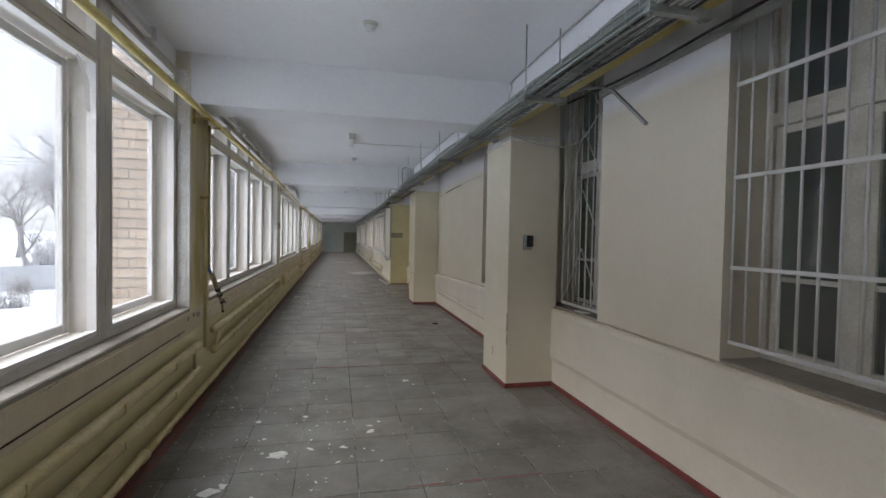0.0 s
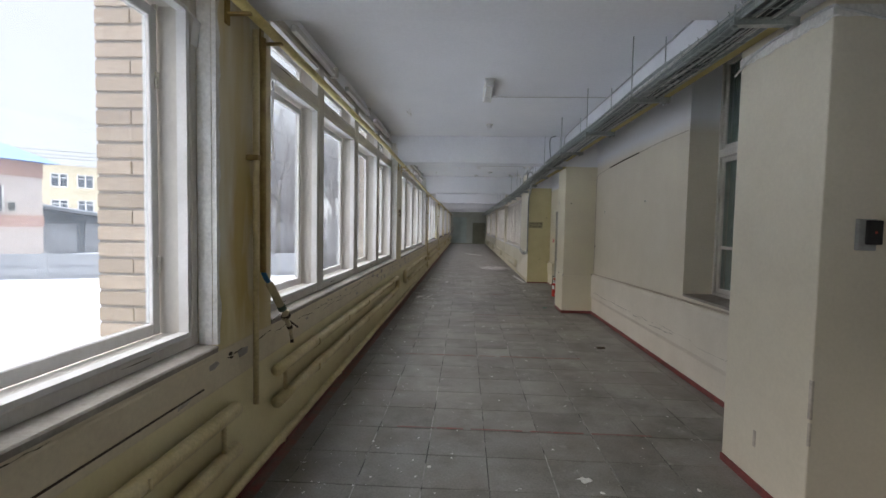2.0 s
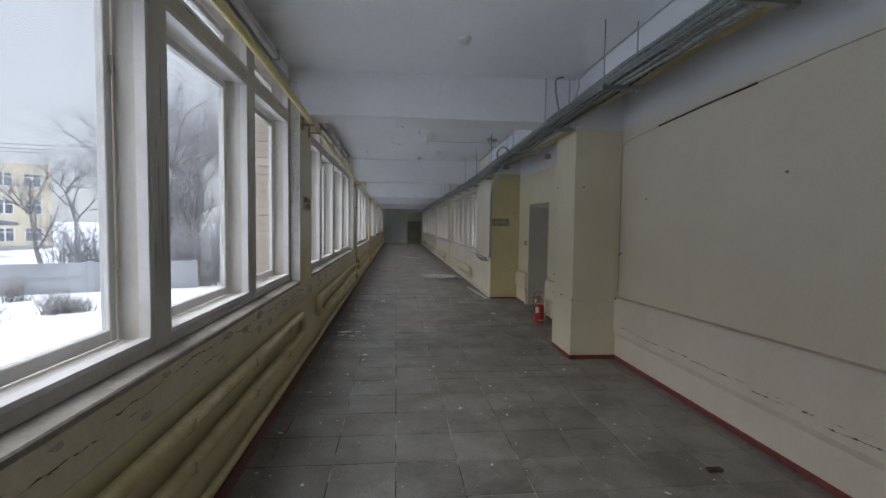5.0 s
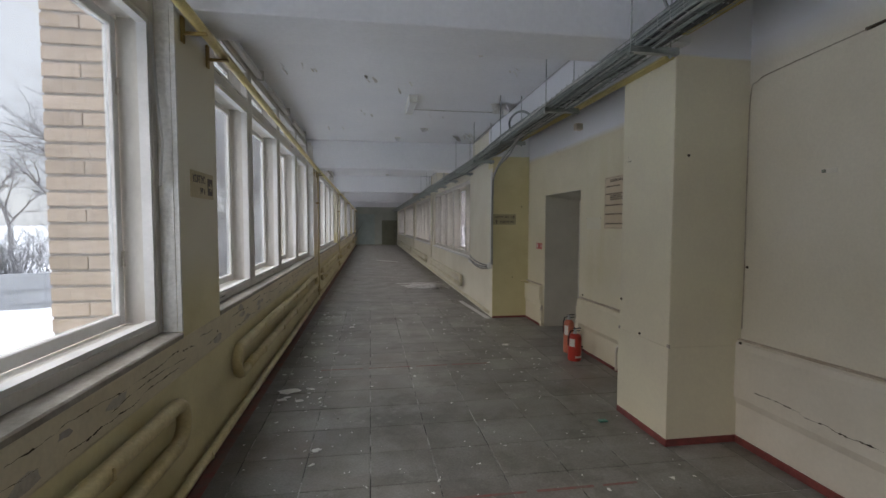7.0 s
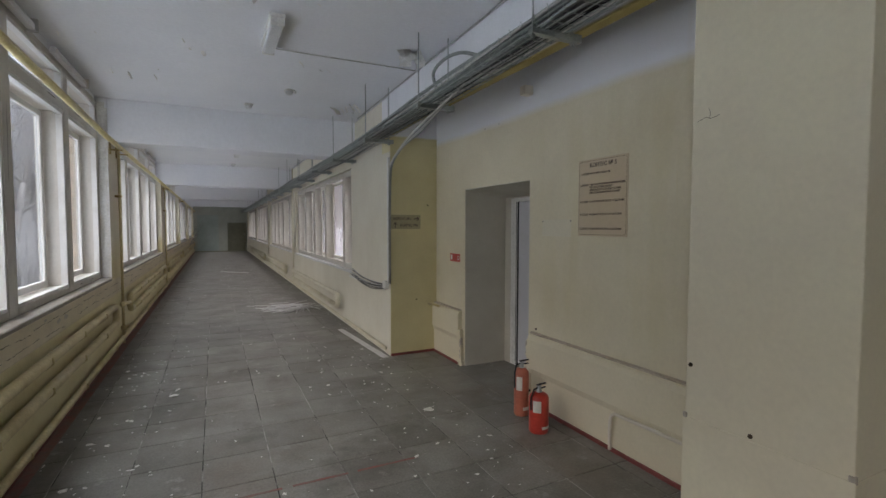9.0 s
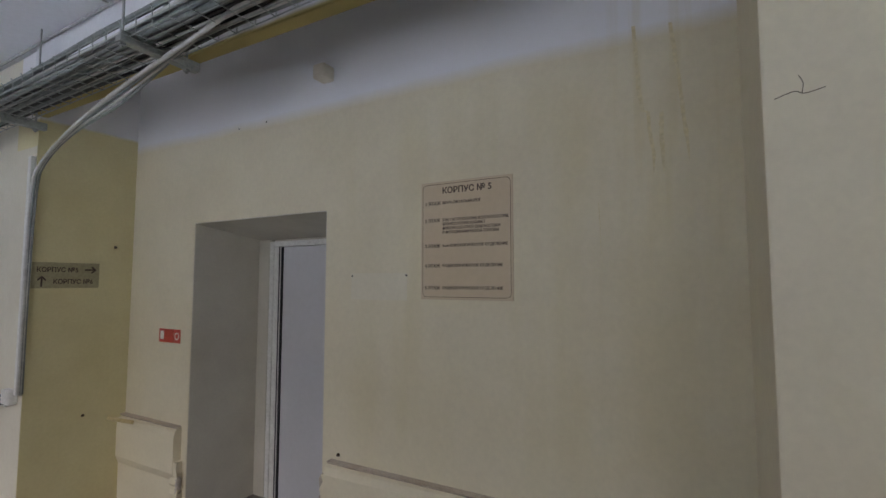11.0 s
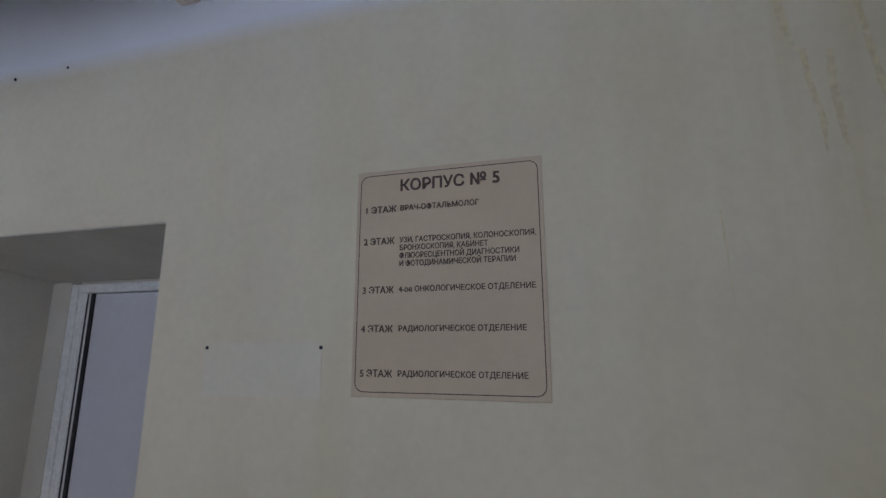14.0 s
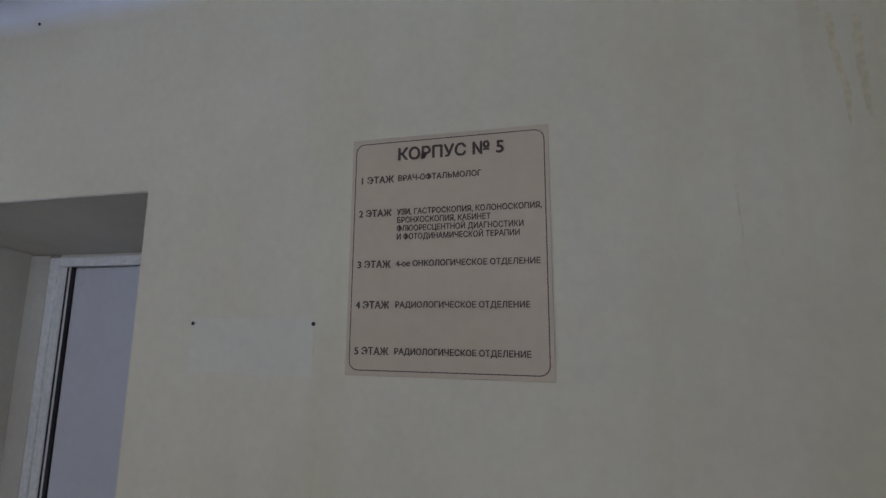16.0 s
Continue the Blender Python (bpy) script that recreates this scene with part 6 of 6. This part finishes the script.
for i, (x, y, s) in enumerate(((-0.945, 12.21, 0.12), (-0.84, 11.95, 0.05), (-0.6, 11.04, 0.045), (-0.39, 3.52, 0.09), (-0.73, 3.09, 0.07), (-0.95, 12.05, 0.04), (0.75, 5.08, 0.05), (1.45, 13.5, 0.06), (-0.5, 14.8, 0.05), (-0.98, 12.0, 0.05))):
    big_flake(x, y, s, 50 + i)

# heap of torn white strips further down, and a white board by the wall
r = random.Random(12)
for i in range(26):
    cx, cy, a = r.uniform(0.75, 1.5), r.gauss(18.95, 0.22), r.gauss(0.05, 0.35)
    ln = r.uniform(0.25, 0.8)
    z = 0.018 + 0.0024 * i
    bm = boxes((-ln / 2, ln / 2, -0.014, 0.014, -0.002, 0.002))
    bmesh.ops.rotate(bm, verts=bm.verts, matrix=Matrix.Rotation(r.uniform(-0.05, 0.05), 3, "Y") @ Matrix.Rotation(a, 3, "Z"))
    bmesh.ops.translate(bm, verts=bm.verts, vec=(cx, cy, z))
    part("torn_strip", bm, M_FRAME, label="torn white plastic strip in a floor heap", category="strip", group="heap of torn strips")
rh = random.Random(41)
for i in range(12):
    x, y, q = rh.uniform(0.85, 1.45), rh.gauss(18.95, 0.12), rh.uniform(0, 6.28)
    u, v, h = Vector((math.cos(q), math.sin(q), 0)), Vector((-math.sin(q), math.cos(q), 0)), rh.uniform(0.05, 0.11)
    o, c = Vector((x, y, 0.0)), rh.uniform(-0.15, 0.15)
    loose("torn_strip", [o - u * 0.3 + Vector((0, 0, 0.012)), o - u * 0.12 + v * c * 0.5 + Vector((0, 0, h * 0.8)), o + u * 0.05 + v * c + Vector((0, 0, h)), o + u * 0.28 + v * c * 0.4 + Vector((0, 0, 0.012))], 0.007, M_FRAME, "curled torn white strip in a floor heap", 5)
bm = boxes((-0.038, 0.038, -0.86, 0.86, 0, 0.012), bevel=0.002)
bmesh.ops.rotate(bm, verts=bm.verts, matrix=Matrix.Rotation(radians(4), 3, "Z"))
bmesh.ops.translate(bm, verts=bm.verts, vec=(1.58, 16.0, 0.003))
part("floor_board", bm, M_FRAME, label="white plastic panel lying along the wall base", category="panel")
loose("torn_strip", [(0.05, 27.6, 0.012), (0.3, 27.1, 0.014), (0.55, 26.9, 0.012), (0.85, 26.6, 0.013)], 0.012, M_FRAME, "long white strip lying on the floor", 5)
bm = boxes((1.72, 1.82, 8.27, 8.31, 0.003, 0.022), bevel=0.003)
part("wood_scrap", bm, M_CRACK, label="small dark scrap of wood on the floor", category="debris")
part("green_scrap", boxes((1.50, 1.57, 11.17, 11.21, 0.003, 0.016), bevel=0.005), M_GREEN, label="crumpled green scrap on the floor", category="debris")
part("paper_scrap", boxes((2.33, 2.41, 4.12, 4.30, 0.874, 0.884), bevel=0.003), M_PAPER, label="white scrap lying on the window ledge", category="debris")

# worn red border painted on the floor along the window wall
part("floor_line", boxes((XL + 0.012, XL + 0.08, YBACK, YEND - 0.3, 0.0006, 0.002)), M_REDLINE, label="worn red painted border along the wall foot", category="floor line", kind="structure")
# worn red cross lines on the floor
for x0, x1, y in ((0.46, 1.39, 2.945), (-0.5, 1.42, 5.755), (-0.69, 1.385, 7.777), (0.2, 1.32, 10.37), (-0.74, 1.05, 12.81)):
    bm = bmesh.new()
    rr = random.Random(int(y * 10))
    x = x0
    while x < x1:
        ln = rr.uniform(0.1, 0.45)
        w = rr.uniform(0.007, 0.012)
        xe = min(x1, x + ln)
        bmesh.ops.create_cube(bm, size=1, matrix=Matrix.Translation(((x + xe) / 2, y, 0.0016)) @ Matrix.Diagonal((xe - x, 2 * w, 0.0016, 1)))
        x = xe + rr.choice((0.0, 0.01, 0.06))
    part("floor_line", bm, M_REDLINE, label="worn red painted line across the floor", category="floor line", kind="structure")

# ---- outside, left ----
def tree(loc, h, seed, spread_=0.55):
    r = random.Random(seed)
    trunk, limbs, twigs = [], [], []
    def grow(p, d, ln, rad, lev):
        pts, rads = [p], [rad]
        n = 4 if lev < 3 else 3
        for i in range(n):
            d = (d + Vector((r.gauss(0, 0.12), r.gauss(0, 0.12), r.gauss(0.03, 0.08))) * (1 + 0.4 * lev)).normalized()
            p = p + d * ln / n
            pts.append(p)
            rads.append(rad * (1 - 0.5 * (i + 1) / n))
        (trunk if lev == 0 else limbs if lev < 3 else twigs).append((pts, rads))
        if lev < 4:
            for c in range((6, 7, 7, 6)[lev]):
                i = r.randint(1 if lev else 2, n)
                ax = Vector((r.gauss(0, 1), r.gauss(0, 1), r.gauss(0, 0.5))).normalized()
                nd = (d + ax * r.uniform(0.6, 1.2) * (spread_ * 1.6)).normalized()
                if lev == 0:
                    nd.z = abs(nd.z) + 0.25
                grow(pts[i], nd.normalized(), ln * r.uniform(0.48, 0.72), rads[i] * (0.62 if lev < 2 else 0.5), lev + 1)
    grow(Vector((0, 0, 0)), Vector((r.gauss(0, 0.05), r.gauss(0, 0.05), 1)), h * 0.42, h * 0.017, 0)
    e = thing("bare_tree", loc, "bare frosted winter tree standing in snow", "tree", "winter trees")
    tube_part("trunk", trunk, M_BARK, e, sides=7)
    tube_part("limbs", limbs, M_BARK, e, sides=5)
    tube_part("twigs", twigs, M_TWIG, e, sides=3)
    return e
t1 = tree((-15.6, 36, -0.92), 9.0, 1)
t2 = tree((-26, 46, -0.92), 11.0, 2, 0.65)
t3 = tree((-11.5, 33, -0.92), 9.0, 5, 0.7)
PLACES = ((t2, -5.2, 27.5, 200, 0.55), (t3, -6.8, 30, 20, 0.7), (t1, -8.8, 27.0, 290, 0.6), (t3, -4.6, 33, 110, 0.7), (t2, -11.5, 31, 160, 0.75), (t1, -7.4, 33.5, 60, 0.8), (t3, -13.5, 24.5, 35, 0.48), (t2, -10.5, 27.5, 75, 0.7), (t2, -8.5, 38, 140, 0.9), (t3, -15, 41, 200, 1.2), (t1, -6.5, 35.5, 250, 0.9), (t2, -20, 47, 30, 1.0), (t2, -14, 55, 100, 0.9),
          (t1, -9, 50, 10, 1.2), (t3, -20, 62, 160, 1.3), (t1, -33, 66, 300, 1.4), (t2, 14, 62, 200, 0.9), (t1, 10, 75, 90, 1.2), (t3, -5.0, 46, 330, 1.0), (t1, -12, 45, 180, 1.3), (t3, -9.5, 42, 120, 1.2),
          (t2, -16, 36, 220, 0.8), (t1, -7, 58, 40, 1.4), (t3, -4.5, 64, 95, 1.4), (t2, -12, 66, 15, 1.1), (t1, -22, 54, 140, 1.3), (t3, -13, 37, 300, 1.1))
for o, x, y, rz, s in PLACES:
    c = copy_thing(o, pose(x, y, -0.92, 0, 0, rz))
    c.scale = (1.35 * s, 1.35 * s, 1.5 * s)

def bush(loc, h, seed):
    r = random.Random(seed)
    ps = []
    for _ in range(90):
        a, t = r.uniform(0, 6.28), r.uniform(0.1, 0.75)
        d = Vector((math.cos(a) * t, math.sin(a) * t, 1)).normalized()
        ln = h * r.uniform(0.55, 1.05)
        b = Vector((r.gauss(0, 0.18), r.gauss(0, 0.18), 0))
        mid = b + d * ln * 0.5
        ps.append(([b, mid, mid + (d + Vector((r.gauss(0, 0.25), r.gauss(0, 0.25), 0.1))).normalized() * ln * 0.5], [0.008, 0.006, 0.003]))
        ps.append(([mid, mid + (d + Vector((r.gauss(0, 0.6), r.gauss(0, 0.6), 0.1))).normalized() * ln * 0.4], [0.005, 0.003]))
    tube_part("bush", ps, M_BARK, None, "leafless shrub poking out of the snow", sides=3, category="shrub", group="shrubs in the snow").location = loc
for i, (x, y, h) in enumerate(((-10.2, 16.9, 0.75), (-10.8, 17.1, 0.65), (-9.8, 17.2, 0.7), (-8.9, 18.8, 0.5), (-8.6, 18.9, 0.45), (-14, 12.5, 0.8), (-9.0, 18.5, 0.8), (-11.5, 20.5, 0.9), (-8.5, 9.0, 0.7), (-13.5, 10.0, 0.9), (-7.5, 24, 0.9), (-9, 30, 1.0))):
    bush((x, y, -0.93), h, 70 + i)

def fence():
    e = thing("concrete_fence", (-35, 12.55, -0.95), "grey panel fence across the snowy yard", "fence", rz=22)
    for i in range(9):
        bm = boxes((0.1, 3.2, -0.05, 0.05, 0.0, 1.05), (0.25, 3.05, -0.08, -0.05, 0.2, 0.48), (0.25, 3.05, -0.08, -0.05, 0.6, 0.9))
        part("panel", bm, M_CONC, e).matrix_basis = pose(3.3 * i, 0, 0)
        part("post", boxes((-0.1, 0.1, -0.08, 0.08, 0, 1.09), bevel=0.01), M_CONC, e).matrix_basis = pose(3.3 * i, 0, 0)
fence()

def thicket(loc, h, seed):
    r = random.Random(seed)
    ps = []
    for _ in range(150):
        a, t = r.uniform(0, 6.28), r.uniform(0.05, 0.8)
        d = Vector((math.cos(a) * t, math.sin(a) * t, 1)).normalized()
        ln = h * r.uniform(0.5, 1.05)
        b = Vector((r.gauss(0, 0.5), r.gauss(0, 0.5), 0))
        mid = b + d * ln * 0.5
        tip = mid + (d + Vector((r.gauss(0, 0.3), r.gauss(0, 0.3), 0.0))).normalized() * ln * 0.5
        ps.append(([b, mid, tip], [0.016, 0.011, 0.005]))
        for q in (mid, mid.lerp(tip, 0.4), b.lerp(mid, 0.6)):
            ps.append(([q, q + (d + Vector((r.gauss(0, 0.8), r.gauss(0, 0.8), 0))).normalized() * ln * 0.33], [0.009, 0.004]))
    return tube_part("thicket", ps, M_TWIG, None, "dense frosted thicket of bare stems in snow", sides=3, category="shrub", group="frosted thickets")
thick = thicket((0, 0, 0), 2.6, 90)
thick.location = (-6.0, 24.5, -0.95)
for x, y, rz, s in ((-7.6, 25.5, 40, 1.1), (-4.6, 26, 100, 1.0), (-9.2, 26.5, 160, 1.2), (-5.8, 28, 220, 1.3), (-3.9, 30, 280, 1.1), (-7.4, 30, 340, 1.4), (-10.8, 28.5, 20, 1.2), (-5.0, 33, 75, 1.5), (-9.0, 33, 130, 1.4), (-12.5, 31, 190, 1.4), (-14.5, 28.5, 250, 1.1), (-3.6, 36, 310, 1.5), (-6.8, 37, 15, 1.6)):
    c = copy_thing(thick, pose(x, y, -0.95, 0, 0, rz))
    c.scale = (s, s, s)

def far_block(name, loc, rz, length, storeys, sh, depth, wall_m, label, win=(1.7, 1.75), step=3.4, roof_h=0.5, start=1.8):
    e = thing(name, loc, label, "building", rz=rz)
    H = storeys * sh + roof_h
    part("wall", boxes((0, length, 0, depth, 0, H)), wall_m, e)
    part("roof", boxes((-0.15, length + 0.15, -0.2, depth + 0.15, H, H + 0.16)), M_SNOW, e)
    part("plinth_band", boxes((-0.04, length + 0.04, -0.06, 0, 0, 0.9)), M_CONC, e)
    for s in range(storeys):
        for i in range(int((length - start) / step)):
            a, c = length - start - i * step - win[0] / 2, 1.5 + s * sh
            b, d = a + win[0], c + win[1]
            w = part("window", boxes((a, b, -0.03, 0.02, c, d)), M_DARKGL, e)
            m, t = (a + b) / 2, c + win[1] * 0.7
            part("window_frame", boxes((a - 0.03, a + 0.07, -0.07, -0.028, c, d), (b - 0.07, b + 0.03, -0.07, -0.028, c, d), (a + 0.07, b - 0.07, -0.07, -0.028, d - 0.07, d + 0.03), (a + 0.07, b - 0.07, -0.09, -0.028, c - 0.08, c + 0.05),
                                       (m - 0.09, m + 0.09, -0.065, -0.028, c + 0.05, d - 0.07), (a + 0.07, m - 0.09, -0.06, -0.028, t - 0.05, t + 0.05), (m + 0.09, b - 0.07, -0.06, -0.028, t - 0.05, t + 0.05)), M_WHITE, w)
    return e
# the yellow three-storey building
flats = far_block("apartment_building", (-70.0, 50.0, -2.93), 49.6, 34, 3, 3.65, 12, M_FACADE, "yellow stuccoed three-storey building with white windows", (1.85, 1.8), 2.95, 0.88, 2.05)
part("air_conditioner", boxes((27.55, 28.25, -0.35, -0.002, 9.2, 9.85), bevel=0.02), M_WHITE, flats)

def shed():
    e = thing("garage_shed", (-27.4, 30.1, -0.95), "dark garage shed with a sloping snowy roof", "shed", rz=80)
    part("wall", prism([(0, 0), (7.6, 0), (7.6, 2.2), (0, 3.1)], 0, 5, None), M_SHED, e)
    for i in range(2):
        part("gate", boxes((0.5 + 3.3 * i, 3.2 + 3.3 * i, -0.05, -0.002, 0.1, 2.1), bevel=0.01), M_CONC, e)
    part("roof", prism([(-0.4, 3.16), (9.2, 2.06), (9.2, 2.26), (-0.4, 3.36)], -0.8, 5.4, None), M_SHED, e)
    part("roof_snow", prism([(-0.35, 3.355), (9.1, 2.275), (9.1, 2.36), (-0.35, 3.44)], -0.7, 5.3, None), M_SNOW, e)
shed()

def low_hut():
    e = thing("low_hut", (-17.8, 41, -0.95), "low dark hut under a thick snow cover", "shed", rz=70)
    part("wall", boxes((0, 4.5, 0, 3, 0, 1.35)), M_SHED, e)
    part("door", boxes((1.0, 1.9, -0.04, -0.002, 0.05, 1.25), bevel=0.01), M_CONC, e)
    part("roof", boxes((-0.3, 4.8, -0.4, 3.3, 1.35, 1.45)), M_SHED, e)
    part("roof_snow", boxes((-0.28, 4.78, -0.38, 3.28, 1.45, 1.66), bevel=0.06, seg=2), M_SNOW, e)
low_hut()

def brick_house():
    e = thing("brick_house", (-29.1, 18.4, -0.95), "pale brick house with a blue metal roof", "house", rz=76)
    part("wall", boxes((0, 12, 0, 8, 0, 5.8)), M_PALEBR, e)
    part("brick_band", boxes((-0.04, 12.04, -0.05, 8.04, 4.9, 5.8), (-0.04, 12.04, -0.05, 8.04, 1.9, 2.6)), M_PINKBR, e)
    bm = bmesh.new()
    a = [bm.verts.new(p) for p in ((-0.6, -0.7, 5.8), (12.6, -0.7, 5.8), (12.6, 8.7, 5.8), (-0.6, 8.7, 5.8), (-0.6, 4, 7.2), (12.6, 4, 7.2))]
    for f in ((0, 1, 5, 4), (2, 3, 4, 5), (0, 4, 3), (1, 2, 5), (0, 3, 2, 1)):
        bm.faces.new([a[i] for i in f])
    part("roof", bm, M_BLUE, e)
    for i in range(3):
        w = part("window", boxes((1.5 + 3.5 * i, 2.9 + 3.5 * i, -0.06, 0.02, 2.8, 4.3)), M_DARKGL, e)
        part("window_frame", boxes((1.44 + 3.5 * i, 1.54 + 3.5 * i, -0.09, -0.055, 2.8, 4.3), (2.86 + 3.5 * i, 2.96 + 3.5 * i, -0.09, -0.055, 2.8, 4.3)), M_WHITE, w)
        part("balcony_rail", boxes((1.2 + 3.5 * i, 3.2 + 3.5 * i, -0.6, -0.56, 3.3, 3.35), (1.2 + 3.5 * i, 3.2 + 3.5 * i, -0.6, -0.56, 2.9, 2.95), (1.2 + 3.5 * i, 1.24 + 3.5 * i, -0.6, -0.05, 2.85, 3.35), (3.16 + 3.5 * i, 3.2 + 3.5 * i, -0.6, -0.05, 2.85, 3.35)), M_GALV, e)
brick_house()
far_block("annex_building", (15, 46, -0.95), -90, 24, 2, 3.3, 8, M_PINKBR, "pink brick annex seen across the yard", step=3.3)

# overhead wires
for i, z in enumerate((7.2, 7.6, 8.1)):
    loose("overhead_wire", [(-60, 45 + i, z + 1.5), (-35, 48 + i, z), (-15, 52 + i, z + 0.6), (5, 57 + i, z + 2)], 0.02, M_CABLED, "thin overhead wire across the grey sky", 4)

# ---- brick piers outside the left wall ----
def pier(s, name):
    y0, y1, x0, x1 = s + BAY + 0.10, s + BAY + 0.58, -1.95, -1.552
    e = thing(name, (0, 0, 0), "buff brick pier on the outside of the wall", "brick pier", kind="structure")
    part("mortar_core", boxes((x0 + 0.008, x1 - 0.002, y0 + 0.008, y1 - 0.008, -1, 3.6)), M_MORTAR, e)
    ch, bt = 0.0862, 0.072
    long_me = mesh_of(boxes((-0.198, 0.198, -0.06, 0.06, 0, bt), bevel=0.004), "brick", M_BRICK)
    half_me = mesh_of(boxes((-0.0955, 0.0955, -0.06, 0.06, 0, bt), bevel=0.004), "brick", M_BRICK)
    for c in range(36):
        z = 0.15 + c * ch
        if c % 3 == 1:
            for x in (x0 + 0.0955, x1 - 0.107):
                o = part("brick", half_me, None, e)
                o.matrix_basis = pose(x, y0 + 0.06, z)
        else:
            o = part("brick", long_me, None, e)
            o.matrix_basis = pose((x0 + x1) / 2, y0 + 0.06, z)
        if c % 2:
            part("brick", half_me, None, e).matrix_basis = pose(x0 + 0.06, y0 + 0.24, z, 0, 0, 90)
for s, n in zip(STARTS[:3], ("brick_pier_1", "brick_pier_2", "brick_pier_3")):
    pier(s, n)
for s in STARTS[3:]:
    part("brick_pier_far", boxes((-1.95, -1.552, s + BAY + 0.10, s + BAY + 0.58, -1, 3.6)), M_BRICK, label="buff brick pier on the outside of the wall", category="brick pier", kind="structure")

# ---- floor ----
floor_e = thing("floor", (0, 0, 0), "worn grey concrete tile floor with dusty joints", "floor", kind="structure")
part("bed", boxes((-1.55, 3.05, YBACK, YEND + 0.3, -0.3, -0.006)), M_JOINT, floor_e)
PT, X0T, Y0J = 0.402, 0.166, 11.366
tile_me = []
rt = random.Random(5)
for i in range(4):
    bm = boxes((-0.1977, 0.1977, -0.1977, 0.1977, -0.03, 0.0), bevel=0.0035)
    for v in bm.verts:
        v.co.x += rt.uniform(-0.0012, 0.0012)
        v.co.y += rt.uniform(-0.0012, 0.0012)
    tile_me.append(mesh_of(bm, "tile", M_TILE))
rest_v, rest_f = [], []
for j in range(-32, 77):
    for i in range(-4, 7):
        cx, cy = X0T + (i + 0.5) * PT, Y0J + (j + 0.5) * PT
        if cy < YBACK - 0.3 or (cx > 2.5 and not 13.1 < cy < 14.7) or (cy > YRET + 0.3 and cx > 1.95):
            continue
        if -0.9 < cx < 2.0 and 3.6 < cy < 17.0:
            o = part("tile", tile_me[rt.randint(0, 3)], None, floor_e)
            o.matrix_basis = pose(cx, cy, rt.uniform(-0.0016, 0.0), rt.gauss(0, 0.08), rt.gauss(0, 0.08), rt.choice((0, 90, 180, 270)))
        else:
            b, z = len(rest_v), rt.uniform(-0.0015, 0)
            h = 0.1985
            rest_v += [(cx - h, cy - h, z - 0.004), (cx + h, cy - h, z - 0.004), (cx + h, cy + h, z - 0.004), (cx - h, cy + h, z - 0.004)]
            h = 0.195
            rest_v += [(cx - h, cy - h, z), (cx + h, cy - h, z), (cx + h, cy + h, z), (cx - h, cy + h, z)]
            rest_f += [(b + 4, b + 5, b + 6, b + 7)] + [(b + k, b + (k + 1) % 4, b + 4 + (k + 1) % 4, b + 4 + k) for k in range(4)]
me = bpy.data.meshes.new("tiles")
me.from_pydata(rest_v, [], rest_f)
me.materials.append(M_TILE)
part("tiles", me, None, floor_e, kind="stuff")
